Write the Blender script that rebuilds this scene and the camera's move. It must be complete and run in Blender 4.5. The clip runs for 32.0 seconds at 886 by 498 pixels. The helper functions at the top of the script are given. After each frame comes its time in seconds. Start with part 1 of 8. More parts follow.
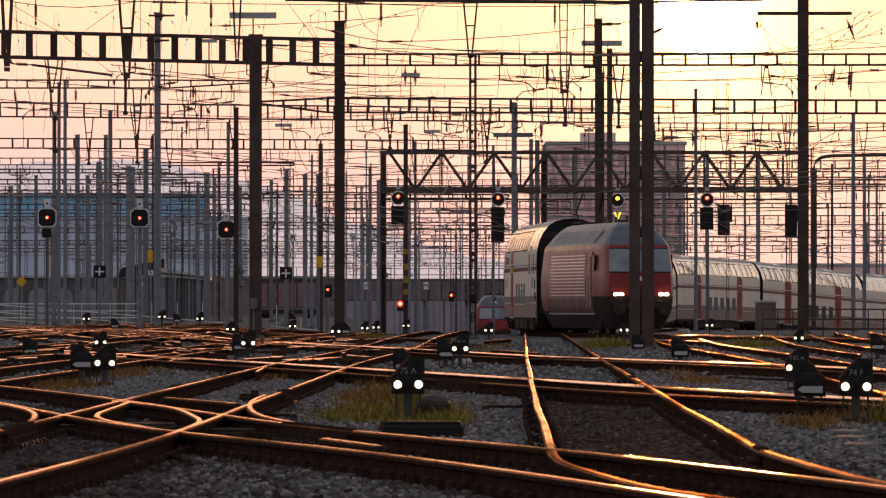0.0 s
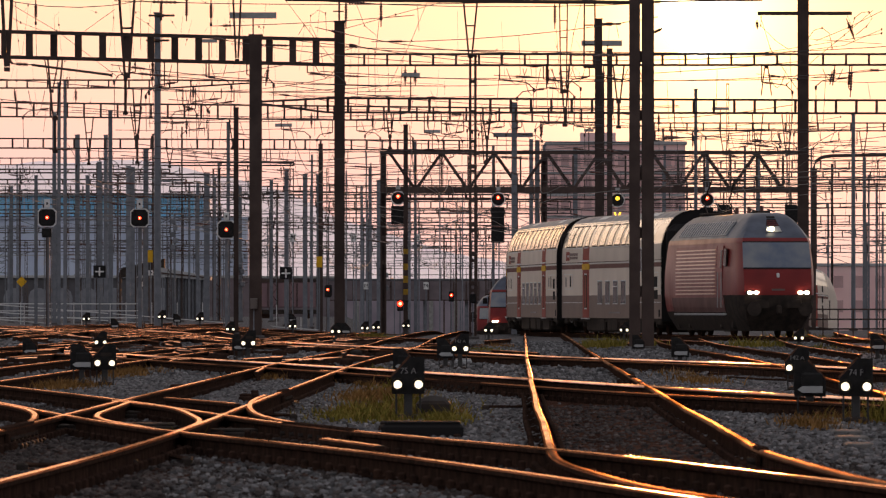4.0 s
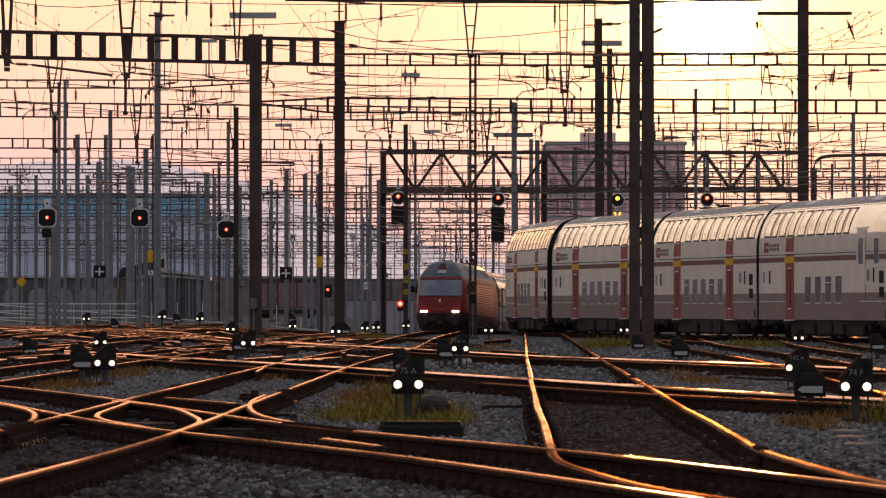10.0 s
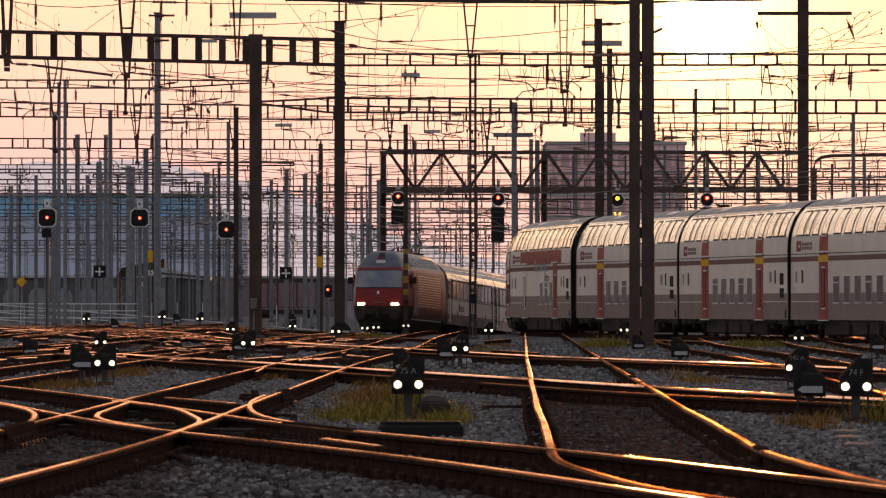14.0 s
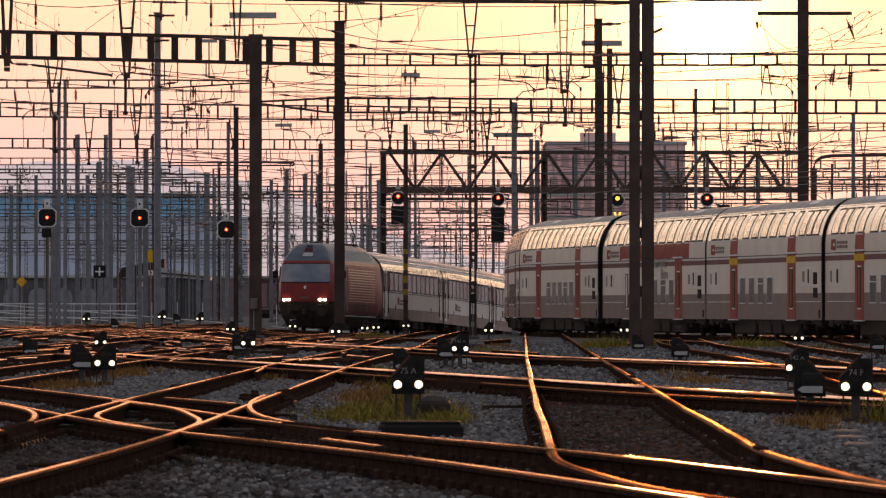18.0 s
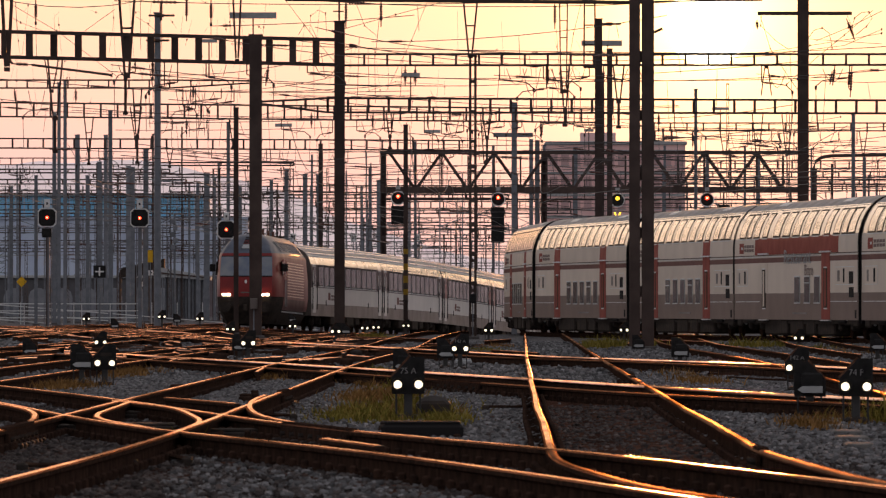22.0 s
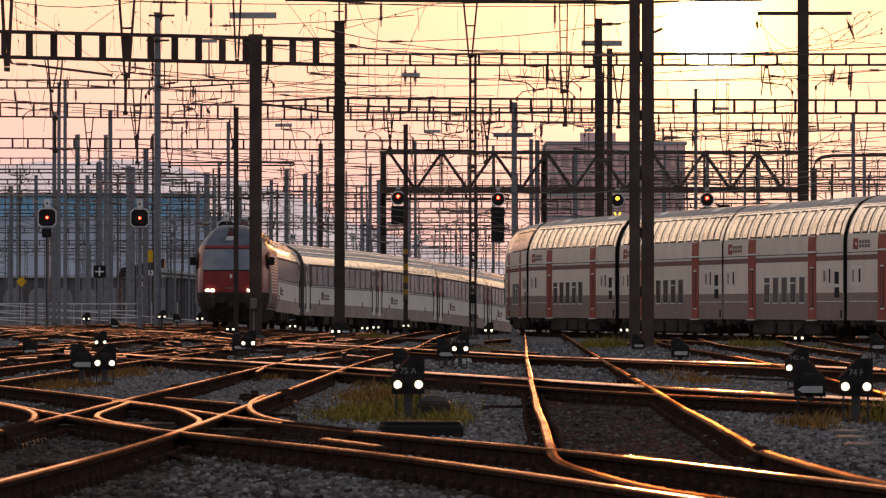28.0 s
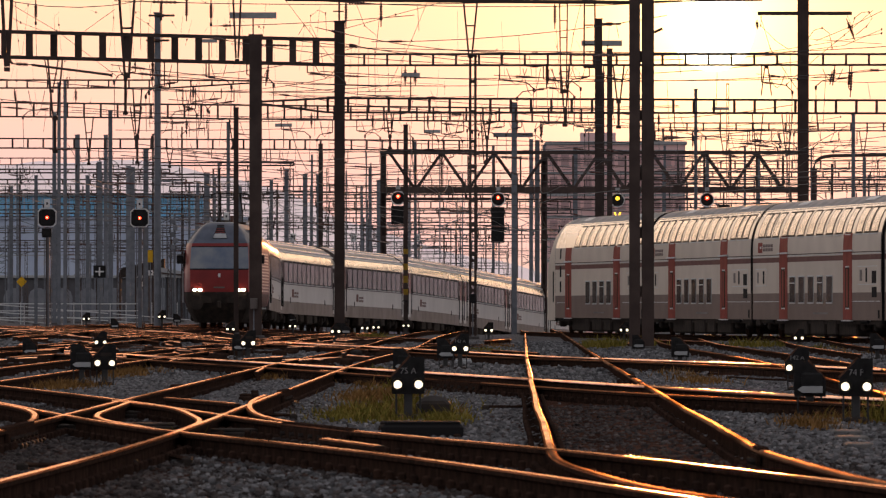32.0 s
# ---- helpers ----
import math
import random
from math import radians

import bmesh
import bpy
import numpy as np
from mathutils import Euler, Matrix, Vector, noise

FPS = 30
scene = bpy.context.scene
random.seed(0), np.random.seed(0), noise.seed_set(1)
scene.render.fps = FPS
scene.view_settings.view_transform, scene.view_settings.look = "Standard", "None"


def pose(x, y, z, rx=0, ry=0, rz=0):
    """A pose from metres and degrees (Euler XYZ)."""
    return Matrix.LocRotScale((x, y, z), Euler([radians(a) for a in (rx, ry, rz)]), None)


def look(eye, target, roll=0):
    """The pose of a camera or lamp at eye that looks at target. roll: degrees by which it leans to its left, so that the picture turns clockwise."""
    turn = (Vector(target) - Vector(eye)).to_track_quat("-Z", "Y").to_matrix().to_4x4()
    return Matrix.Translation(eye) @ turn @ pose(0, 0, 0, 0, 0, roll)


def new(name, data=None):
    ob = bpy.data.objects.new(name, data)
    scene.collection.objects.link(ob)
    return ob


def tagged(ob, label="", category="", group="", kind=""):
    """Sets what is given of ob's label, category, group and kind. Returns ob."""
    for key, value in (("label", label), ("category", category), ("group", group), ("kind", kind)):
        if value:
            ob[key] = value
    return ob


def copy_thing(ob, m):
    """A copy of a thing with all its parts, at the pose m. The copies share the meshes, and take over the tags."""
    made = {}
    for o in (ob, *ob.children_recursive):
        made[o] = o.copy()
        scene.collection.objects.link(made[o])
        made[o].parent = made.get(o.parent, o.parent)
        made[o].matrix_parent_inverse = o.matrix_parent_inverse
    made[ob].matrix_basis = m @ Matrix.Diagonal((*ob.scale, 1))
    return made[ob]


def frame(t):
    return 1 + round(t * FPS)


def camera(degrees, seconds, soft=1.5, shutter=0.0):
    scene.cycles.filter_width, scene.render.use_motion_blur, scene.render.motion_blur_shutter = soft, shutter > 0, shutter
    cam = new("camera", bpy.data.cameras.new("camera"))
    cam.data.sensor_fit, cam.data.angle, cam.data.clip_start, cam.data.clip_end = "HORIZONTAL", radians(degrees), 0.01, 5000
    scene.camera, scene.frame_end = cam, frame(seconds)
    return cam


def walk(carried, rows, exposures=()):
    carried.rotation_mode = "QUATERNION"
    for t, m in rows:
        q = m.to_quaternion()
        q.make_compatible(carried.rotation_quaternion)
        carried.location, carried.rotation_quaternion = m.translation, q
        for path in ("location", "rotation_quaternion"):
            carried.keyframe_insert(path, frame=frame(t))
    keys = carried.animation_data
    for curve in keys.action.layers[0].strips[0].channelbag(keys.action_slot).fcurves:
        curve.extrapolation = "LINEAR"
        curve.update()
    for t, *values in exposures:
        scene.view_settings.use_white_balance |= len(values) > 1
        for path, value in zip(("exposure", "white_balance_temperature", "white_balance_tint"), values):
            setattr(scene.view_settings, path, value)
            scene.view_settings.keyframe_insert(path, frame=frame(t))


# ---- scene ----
F_LEVEL = 1.14                      # eye height over the ballast
cam = camera(5.612, 32.0, soft=1.25)
EYE = (0.0, 0.0, F_LEVEL)
cam.data.dof.use_dof, cam.data.dof.focus_distance, cam.data.dof.aperture_fstop = True, 240.0, 26.0
STILL = look(EYE, (0.0, 1000.0, F_LEVEL + 6.5625))
walk(cam, [(0.0, STILL), (32.0, STILL)], exposures=[(0.0, 0.08, 6900, 13), (32.0, 0.03, 6900, 13)])

# ---- sky, sun ----
SUN_ELEVATION, SUN_AZIMUTH = 1.85, 1.67      # degrees over the horizon, degrees right of the line of sight
SUN_DIR = Vector((math.sin(radians(SUN_AZIMUTH)) * math.cos(radians(SUN_ELEVATION)),
                  math.cos(radians(SUN_AZIMUTH)) * math.cos(radians(SUN_ELEVATION)),
                  math.sin(radians(SUN_ELEVATION))))


def build_world():
    w = bpy.data.worlds.new("evening_sky")
    scene.world = w
    w.use_nodes = True
    nt = w.node_tree
    nt.nodes.clear()
    out = nt.nodes.new("ShaderNodeOutputWorld")
    sky = nt.nodes.new("ShaderNodeTexSky")
    sky.sky_type, sky.sun_disc = "NISHITA", False
    sky.sun_elevation, sky.sun_rotation = radians(SUN_ELEVATION), radians(SUN_AZIMUTH)
    sky.air_density, sky.dust_density, sky.ozone_density, sky.altitude = 1.0, 3.5, 1.0, 400
    bg = nt.nodes.new("ShaderNodeBackground")
    bg.inputs[1].default_value = 0.034
    # evening haze: a pale band over the horizon, brightest round the sun
    tc = nt.nodes.new("ShaderNodeTexCoord")
    dot = nt.nodes.new("ShaderNodeVectorMath")
    dot.operation = "DOT_PRODUCT"
    dot.inputs[1].default_value = SUN_DIR
    nt.links.new(tc.outputs["Generated"], dot.inputs[0])
    ang = nt.nodes.new("ShaderNodeMath")
    ang.operation = "ARCCOSINE"
    ang.use_clamp = False
    nt.links.new(dot.outputs["Value"], ang.inputs[0])

    def falloff(width, colour, strength):
        m = nt.nodes.new("ShaderNodeMath")
        m.operation = "MULTIPLY"
        m.inputs[1].default_value = -1.0 / radians(width)
        nt.links.new(ang.outputs[0], m.inputs[0])
        e = nt.nodes.new("ShaderNodeMath")
        e.operation = "EXPONENT"
        nt.links.new(m.outputs[0], e.inputs[0])
        b = nt.nodes.new("ShaderNodeBackground")
        b.inputs[0].default_value = (*colour, 1)
        k = nt.nodes.new("ShaderNodeMath")
        k.operation = "MULTIPLY"
        k.inputs[1].default_value = strength
        nt.links.new(e.outputs[0], k.inputs[0])
        nt.links.new(k.outputs[0], b.inputs[1])
        return b
    sep = nt.nodes.new("ShaderNodeSeparateXYZ")
    nt.links.new(tc.outputs["Generated"], sep.inputs[0])
    ramp = nt.nodes.new("ShaderNodeValToRGB")
    mr = nt.nodes.new("ShaderNodeMapRange")
    mr.inputs["From Min"].default_value, mr.inputs["From Max"].default_value = 0.0, 0.25
    nt.links.new(sep.outputs["Z"], mr.inputs["Value"])
    nt.links.new(mr.outputs[0], ramp.inputs[0])
    HAZE = HAZE_STOPS
    while len(ramp.color_ramp.elements) < len(HAZE):
        ramp.color_ramp.elements.new(0.5)
    for el, (p, c) in zip(ramp.color_ramp.elements, HAZE):
        el.position, el.color = p, (*c, 1)
    # the haze is bright towards the sun and fades round the horizon
    mr2 = nt.nodes.new("ShaderNodeMapRange")
    mr2.inputs["From Min"].default_value, mr2.inputs["From Max"].default_value = 0.55, 0.998
    mr2.inputs["To Min"].default_value, mr2.inputs["To Max"].default_value = 0.07, 1.0
    nt.links.new(dot.outputs["Value"], mr2.inputs["Value"])
    band = nt.nodes.new("ShaderNodeBackground")
    nt.links.new(ramp.outputs[0], band.inputs[0])
    nt.links.new(mr2.outputs[0], band.inputs[1])
    nt.links.new(sky.outputs[0], bg.inputs[0])
    # the rest of the evening dome: soft blue-grey, a little rosy
    dome = nt.nodes.new("ShaderNodeBackground")
    dome.inputs[0].default_value, dome.inputs[1].default_value = (0.86, 0.905, 1.06, 1), 0.44
    total = bg
    for b in (band, dome, falloff(0.29, (1.0, 0.76, 0.28), 3.4), falloff(0.7, (1.0, 0.60, 0.18), 0.6), falloff(1.5, (1.0, 0.48, 0.12), 0.46), falloff(2.0, (1.0, 0.36, 0.06), 0.15)):
        a = nt.nodes.new("ShaderNodeAddShader")
        nt.links.new(total.outputs[0], a.inputs[0])
        nt.links.new(b.outputs[0], a.inputs[1])
        total = a
    nt.links.new(total.outputs[0], out.inputs[0])


HAZE_STOPS = [(0.0, (0.0, 0.0, 0.0)), (0.0115, (0.0, 0.0, 0.0)), (0.027, (0.0, 0.0, 0.085)), (0.061, (0.03, 0.01, 0.09)), (0.10, (0.095, 0.052, 0.075)),
              (0.136, (0.12, 0.088, 0.055)), (0.28, (0.62, 0.40, 0.18)), (0.6, (0.52, 0.36, 0.19)), (1.0, (0.30, 0.22, 0.13))]
build_world()
sun = new("sun_light", bpy.data.lights.new("sun_light", "SUN"))
sun.data.energy, sun.data.angle, sun.data.color = 1.5, radians(0.53), (1.0, 0.36, 0.10)
sun.matrix_world = look(tuple(SUN_DIR * 100), (0, 0, 0))


# ---- materials ----
def material(name, colour, rough=0.6, metal=0.0, colour2=None, scale=4.0, detail=6.0, bump=0.0, bump_scale=None,
             spread=(0.35, 0.65), random_value=0.0, emission=None, power=0.0, coat=0.0, island=0.0, fine=0.0, spec=0.5):
    m = bpy.data.materials.new(name)
    m.use_nodes = True
    nt = m.node_tree
    b = nt.nodes["Principled BSDF"]
    b.inputs["Roughness"].default_value = rough
    b.inputs["Metallic"].default_value = metal
    b.inputs["Coat Weight"].default_value = coat
    b.inputs["Coat Roughness"].default_value = 0.08
    b.inputs["Specular IOR Level"].default_value = spec
    b.inputs["Base Color"].default_value = (*colour, 1)
    tc = nt.nodes.new("ShaderNodeTexCoord")
    if colour2:
        n = nt.nodes.new("ShaderNodeTexNoise")
        n.inputs["Scale"].default_value, n.inputs["Detail"].default_value = scale, detail
        nt.links.new(tc.outputs["Object"], n.inputs["Vector"])
        r = nt.nodes.new("ShaderNodeValToRGB")
        r.color_ramp.elements[0].position, r.color_ramp.elements[1].position = spread
        r.color_ramp.elements[0].color, r.color_ramp.elements[1].color = (*colour, 1), (*colour2, 1)
        nt.links.new(n.outputs["Fac"], r.inputs[0])
        last = r.outputs[0]
        if fine:
            n2 = nt.nodes.new("ShaderNodeTexNoise")
            n2.inputs["Scale"].default_value, n2.inputs["Detail"].default_value = scale * 9.0, 3.0
            nt.links.new(tc.outputs["Object"], n2.inputs["Vector"])
            mx = nt.nodes.new("ShaderNodeMix")
            mx.data_type, mx.blend_type = "RGBA", "OVERLAY"
            mx.inputs["Factor"].default_value = fine
            nt.links.new(last, mx.inputs["A"])
            nt.links.new(n2.outputs["Fac"], mx.inputs["B"])
            last = mx.outputs["Result"]
        if random_value or island:
            h = nt.nodes.new("ShaderNodeHueSaturation")
            src = nt.nodes.new("ShaderNodeNewGeometry").outputs["Random Per Island"] if island else nt.nodes.new("ShaderNodeObjectInfo").outputs["Random"]
            k = island or random_value
            mm = nt.nodes.new("ShaderNodeMapRange")
            mm.inputs["To Min"].default_value, mm.inputs["To Max"].default_value = 1 - k, 1 + k
            nt.links.new(src, mm.inputs["Value"])
            nt.links.new(mm.outputs[0], h.inputs["Value"])
            nt.links.new(last, h.inputs["Color"])
            last = h.outputs[0]
        nt.links.new(last, b.inputs["Base Color"])
        rr = nt.nodes.new("ShaderNodeMapRange")
        rr.inputs["To Min"].default_value, rr.inputs["To Max"].default_value = max(0.02, rough - 0.1), min(1, rough + 0.12)
        nt.links.new(n.outputs["Fac"], rr.inputs["Value"])
        nt.links.new(rr.outputs[0], b.inputs["Roughness"])
    if bump:
        n3 = nt.nodes.new("ShaderNodeTexNoise")
        n3.inputs["Scale"].default_value, n3.inputs["Detail"].default_value = bump_scale or scale * 3, 5.0
        nt.links.new(tc.outputs["Object"], n3.inputs["Vector"])
        bp = nt.nodes.new("ShaderNodeBump")
        bp.inputs["Strength"].default_value, bp.inputs["Distance"].default_value = 0.6, bump
        nt.links.new(n3.outputs["Fac"], bp.inputs["Height"])
        nt.links.new(bp.outputs[0], b.inputs["Normal"])
    if emission:
        b.inputs["Emission Color"].default_value = (*emission, 1)
        b.inputs["Emission Strength"].default_value = power
    return m


M_BALLAST = material("ballast_bed", (0.08, 0.074, 0.073), 0.9, colour2=(0.175, 0.166, 0.163), scale=9, bump=0.06, bump_scale=14, fine=0.5, spec=0.0)
M_STONE = material("ballast_stone", (0.084, 0.081, 0.081), 0.85, colour2=(0.205, 0.199, 0.197), scale=3, island=0.5, spec=0.0)
M_OILY = material("oily_ballast_stone", (0.034, 0.028, 0.026), 0.8, colour2=(0.10, 0.086, 0.08), scale=1.3, island=0.5, spec=0.0)
# red of the soil is rust hue plus the low sun's red glow
M_SOIL = material("oily_sunred_soil", (0.065, 0.02, 0.012), 0.9, colour2=(0.26, 0.075, 0.038), scale=2.5, bump=0.04, bump_scale=12, fine=0.6, spec=0.0)
def glossy(name, colour, colour2, rough, scale, dull=0.45):
    """Bare worn metal: a tinted glossy surface with streaks of rust."""
    m = bpy.data.materials.new(name)
    m.use_nodes = True
    nt = m.node_tree
    nt.nodes.remove(nt.nodes["Principled BSDF"])
    g = nt.nodes.new("ShaderNodeBsdfAnisotropic")
    g.distribution = "BECKMANN"
    tc = nt.nodes.new("ShaderNodeTexCoord")
    mp = nt.nodes.new("ShaderNodeMapping")
    mp.inputs["Scale"].default_value = (6.0, 0.5, 6.0)
    n = nt.nodes.new("ShaderNodeTexNoise")
    n.inputs["Scale"].default_value, n.inputs["Detail"].default_value = scale, 6.0
    r = nt.nodes.new("ShaderNodeValToRGB")
    r.color_ramp.elements[0].position, r.color_ramp.elements[1].position = 0.32, 0.66
    r.color_ramp.elements[0].color, r.color_ramp.elements[1].color = (*colour2, 1), (*colour, 1)
    mr = nt.nodes.new("ShaderNodeMapRange")
    mr.inputs["To Min"].default_value, mr.inputs["To Max"].default_value = rough + 0.02, rough - 0.025
    nt.links.new(tc.outputs["Object"], mp.inputs["Vector"])
    nt.links.new(mp.outputs[0], n.inputs["Vector"])
    nt.links.new(n.outputs["Fac"], r.inputs[0])
    nt.links.new(n.outputs["Fac"], mr.inputs["Value"])
    # long dull stretches where fewer wheels roll
    mp2 = nt.nodes.new("ShaderNodeMapping")
    mp2.inputs["Scale"].default_value = (0.5, 0.07, 0.5)
    n2 = nt.nodes.new("ShaderNodeTexNoise")
    n2.inputs["Scale"].default_value, n2.inputs["Detail"].default_value = 1.0, 4.0
    r2 = nt.nodes.new("ShaderNodeMapRange")
    r2.inputs["From Min"].default_value, r2.inputs["From Max"].default_value = 0.40, 0.50
    r2.inputs["To Min"].default_value, r2.inputs["To Max"].default_value = dull, 1.0
    nt.links.new(tc.outputs["Object"], mp2.inputs["Vector"])
    nt.links.new(mp2.outputs[0], n2.inputs["Vector"])
    nt.links.new(n2.outputs["Fac"], r2.inputs["Value"])
    hs = nt.nodes.new("ShaderNodeHueSaturation")
    nt.links.new(r2.outputs[0], hs.inputs["Value"])
    nt.links.new(r.outputs[0], hs.inputs["Color"])
    nt.links.new(hs.outputs[0], g.inputs["Color"])
    nt.links.new(mr.outputs[0], g.inputs["Roughness"])
    nt.links.new(g.outputs[0], nt.nodes["Material Output"].inputs[0])
    return m


M_WEB = material("rusty_rail", (0.026, 0.016, 0.0125), 0.85, colour2=(0.056, 0.031, 0.022), scale=7, bump=0.004, bump_scale=40, spec=0.0)
M_HEAD = glossy("polished_rail_steel", (1.0, 0.73, 0.59), (0.80, 0.48, 0.37), 0.18, 1.2, 0.3)
M_MID = glossy("rusted_running_band", (0.15, 0.095, 0.065), (0.09, 0.05, 0.035), 0.42, 1.2, 0.3)
M_DULL = glossy("worn_rail_steel", (0.85, 0.58, 0.47), (0.35, 0.19, 0.15), 0.24, 2.2, 0.10)
M_SHOULDER = glossy("worn_rail_shoulder", (0.19, 0.095, 0.062), (0.08, 0.042, 0.028), 0.24, 2.0, 0.4)
M_TIMBER = material("tarred_timber", (0.035, 0.019, 0.014), 0.85, colour2=(0.085, 0.043, 0.03), scale=5, bump=0.01, bump_scale=30, random_value=0.3, spec=0.0)
M_MAST = material("brown_mast_paint", (0.058, 0.041, 0.036), 0.65, colour2=(0.086, 0.061, 0.053), scale=1.5, bump=0.003, bump_scale=20, random_value=0.25, spec=0.02)
M_GALV = material("galvanised_steel", (0.115, 0.121, 0.135), 0.55, 0.1, colour2=(0.165, 0.173, 0.19), scale=3, bump=0.002, bump_scale=25, random_value=0.2)
M_CONC = material("concrete", (0.24, 0.23, 0.215), 0.85, colour2=(0.33, 0.32, 0.30), scale=3, bump=0.004, bump_scale=30, random_value=0.15, spec=0.02)
M_BLACK = material("signal_black", (0.018, 0.017, 0.017), 0.55, colour2=(0.03, 0.028, 0.027), scale=8, spec=0.02)
M_GREYPAINT = material("grey_paint", (0.33, 0.33, 0.33), 0.55, colour2=(0.40, 0.40, 0.39), scale=6, spec=0.02)
M_WHITE = material("white_enamel", (0.72, 0.71, 0.69), 0.45, colour2=(0.62, 0.60, 0.57), scale=5, spec=0.02)
M_FOOTING = material("sooty_concrete", (0.075, 0.066, 0.062), 0.9, colour2=(0.11, 0.098, 0.092), scale=4, spec=0.0)
M_OCHRE = material("faded_ochre_paint", (0.42, 0.25, 0.035), 0.6, colour2=(0.27, 0.16, 0.03), scale=5, spec=0.02)
M_YELLOW = material("yellow_enamel", (0.75, 0.42, 0.03), 0.5, colour2=(0.6, 0.33, 0.03), scale=6, spec=0.02)
M_WIRE = material("aged_copper_wire", (0.06, 0.05, 0.048), 0.55, 0.25)
M_CERAMIC = material("brown_porcelain", (0.09, 0.035, 0.025), 0.25, colour2=(0.13, 0.05, 0.035), scale=9)
M_POST = material("dark_post_paint", (0.05, 0.047, 0.046), 0.7, colour2=(0.075, 0.071, 0.068), scale=6, spec=0.02)
M_TEXT = material("faded_lettering", (0.24, 0.225, 0.22), 0.7, spec=0.0)
M_LAMP = material("signal_lamp_white", (0.9, 0.88, 0.8), 0.3, emission=(1.0, 0.86, 0.62), power=2.0)
M_RED = material("signal_lamp_red", (0.5, 0.02, 0.01), 0.3, emission=(1.0, 0.03, 0.012), power=3.5)
M_REDHOT = material("signal_lamp_core", (0.6, 0.2, 0.1), 0.3, emission=(1.0, 0.42, 0.16), power=6)
M_AMBER = material("signal_lamp_amber", (0.6, 0.4, 0.02), 0.3, emission=(1.0, 0.62, 0.04), power=3)
M_HEADLAMP = material("headlamp", (0.9, 0.9, 0.8), 0.3, emission=(1.0, 0.86, 0.6), power=9)
# ivory paint, warmed in colour to carry the sun's veiling flare
M_COACH = material("flare_warmed_ivory_paint", (0.70, 0.595, 0.495), 0.42, colour2=(0.61, 0.515, 0.43), scale=0.6, spec=0.008, spread=(0.3, 0.75), random_value=0.05)
M_COACHROOF = material("grey_coach_roof", (0.25, 0.25, 0.26), 0.45, colour2=(0.18, 0.18, 0.18), scale=1.2, spec=0.06)
M_COACHDARK = material("anthracite_coach_paint", (0.22, 0.163, 0.138), 0.42, colour2=(0.265, 0.198, 0.168), scale=0.8, spec=0.004)
M_STRIPE = material("grey_brown_lettering", (0.24, 0.18, 0.165), 0.5, spec=0.0)
M_WAIST = material("brown_waist_stripe", (0.25, 0.14, 0.12), 0.5, colour2=(0.21, 0.12, 0.105), scale=1.5, spec=0.0)
M_WHITESIDE = material("white_coach_paint", (0.63, 0.60, 0.565), 0.4, colour2=(0.54, 0.515, 0.485), scale=0.7, spec=0.03, spread=(0.3, 0.75), random_value=0.05)
M_BAND = material("brown_window_band", (0.115, 0.08, 0.08), 0.4, colour2=(0.09, 0.064, 0.066), scale=1.0, spec=0.008)
M_PANE = material("smoked_window", (0.085, 0.068, 0.066), 0.15, colour2=(0.055, 0.045, 0.046), scale=0.5, spec=0.01)
M_SKIRT = material("warm_grey_skirt", (0.15, 0.122, 0.11), 0.4, colour2=(0.11, 0.09, 0.08), scale=1.0, spec=0.12)
M_RIBROOF = material("ribbed_roof_paint", (0.19, 0.18, 0.17), 0.45, colour2=(0.14, 0.132, 0.125), scale=1.2, spec=0.35)
M_SLAB = material("weathered_slab", (0.13, 0.12, 0.112), 0.85, colour2=(0.20, 0.185, 0.17), scale=5, bump=0.006, bump_scale=30, spec=0.02)
M_DOOR = material("red_door_paint", (0.33, 0.08, 0.06), 0.4, colour2=(0.27, 0.07, 0.054), scale=2, spec=0.004)
M_GLASS = material("tinted_window", (0.05, 0.036, 0.031), 0.2, colour2=(0.034, 0.025, 0.021), scale=0.8, spec=0.01)
M_RIM = material("brown_window_seal", (0.07, 0.05, 0.038), 0.6, spec=0.01)
M_SHINE = material("glossy_ivory_paint", (0.78, 0.67, 0.53), 0.24, colour2=(0.68, 0.58, 0.46), scale=0.5, spec=0.8, coat=0.8)
# pale blotches in the colour stand in for mirrored sky and wires
M_CURVED = material("window_painted_reflection", (0.015, 0.012, 0.01), 0.1, colour2=(0.30, 0.23, 0.15), scale=2.6, detail=2.0, spread=(0.44, 0.5), bump=0.06, bump_scale=3.0, spec=1.0, coat=1.0)
# blue and pale patches paint the eastern sky reflected in the windscreen
M_SCREEN = material("windscreen_sky_tone", (0.07, 0.10, 0.16), 0.08, colour2=(0.23, 0.23, 0.22), scale=0.7, spec=0.6)
M_RUBBER = material("black_rubber", (0.022, 0.02, 0.02), 0.7, spec=0.02)
M_UNDER = material("sooty_underframe", (0.03, 0.025, 0.022), 0.75, colour2=(0.055, 0.042, 0.035), scale=4, spec=0.02)
M_LOCORED = material("red_loco_paint", (0.225, 0.026, 0.024), 0.34, colour2=(0.17, 0.022, 0.021), scale=1.0, spec=0.14)
M_LOCOLOW = material("dull_red_grey_paint", (0.135, 0.055, 0.05), 0.4, colour2=(0.10, 0.043, 0.04), scale=1.0, spec=0.1)
M_LOCOROOF = material("grey_loco_roof", (0.078, 0.092, 0.125), 0.42, colour2=(0.056, 0.066, 0.09), scale=2, spec=0.2)
# tan-orange base colour puts the sunset glint on the grille beads
M_SLAT = material("sun_tinted_slat", (0.78, 0.54, 0.40), 0.3, 0.6)
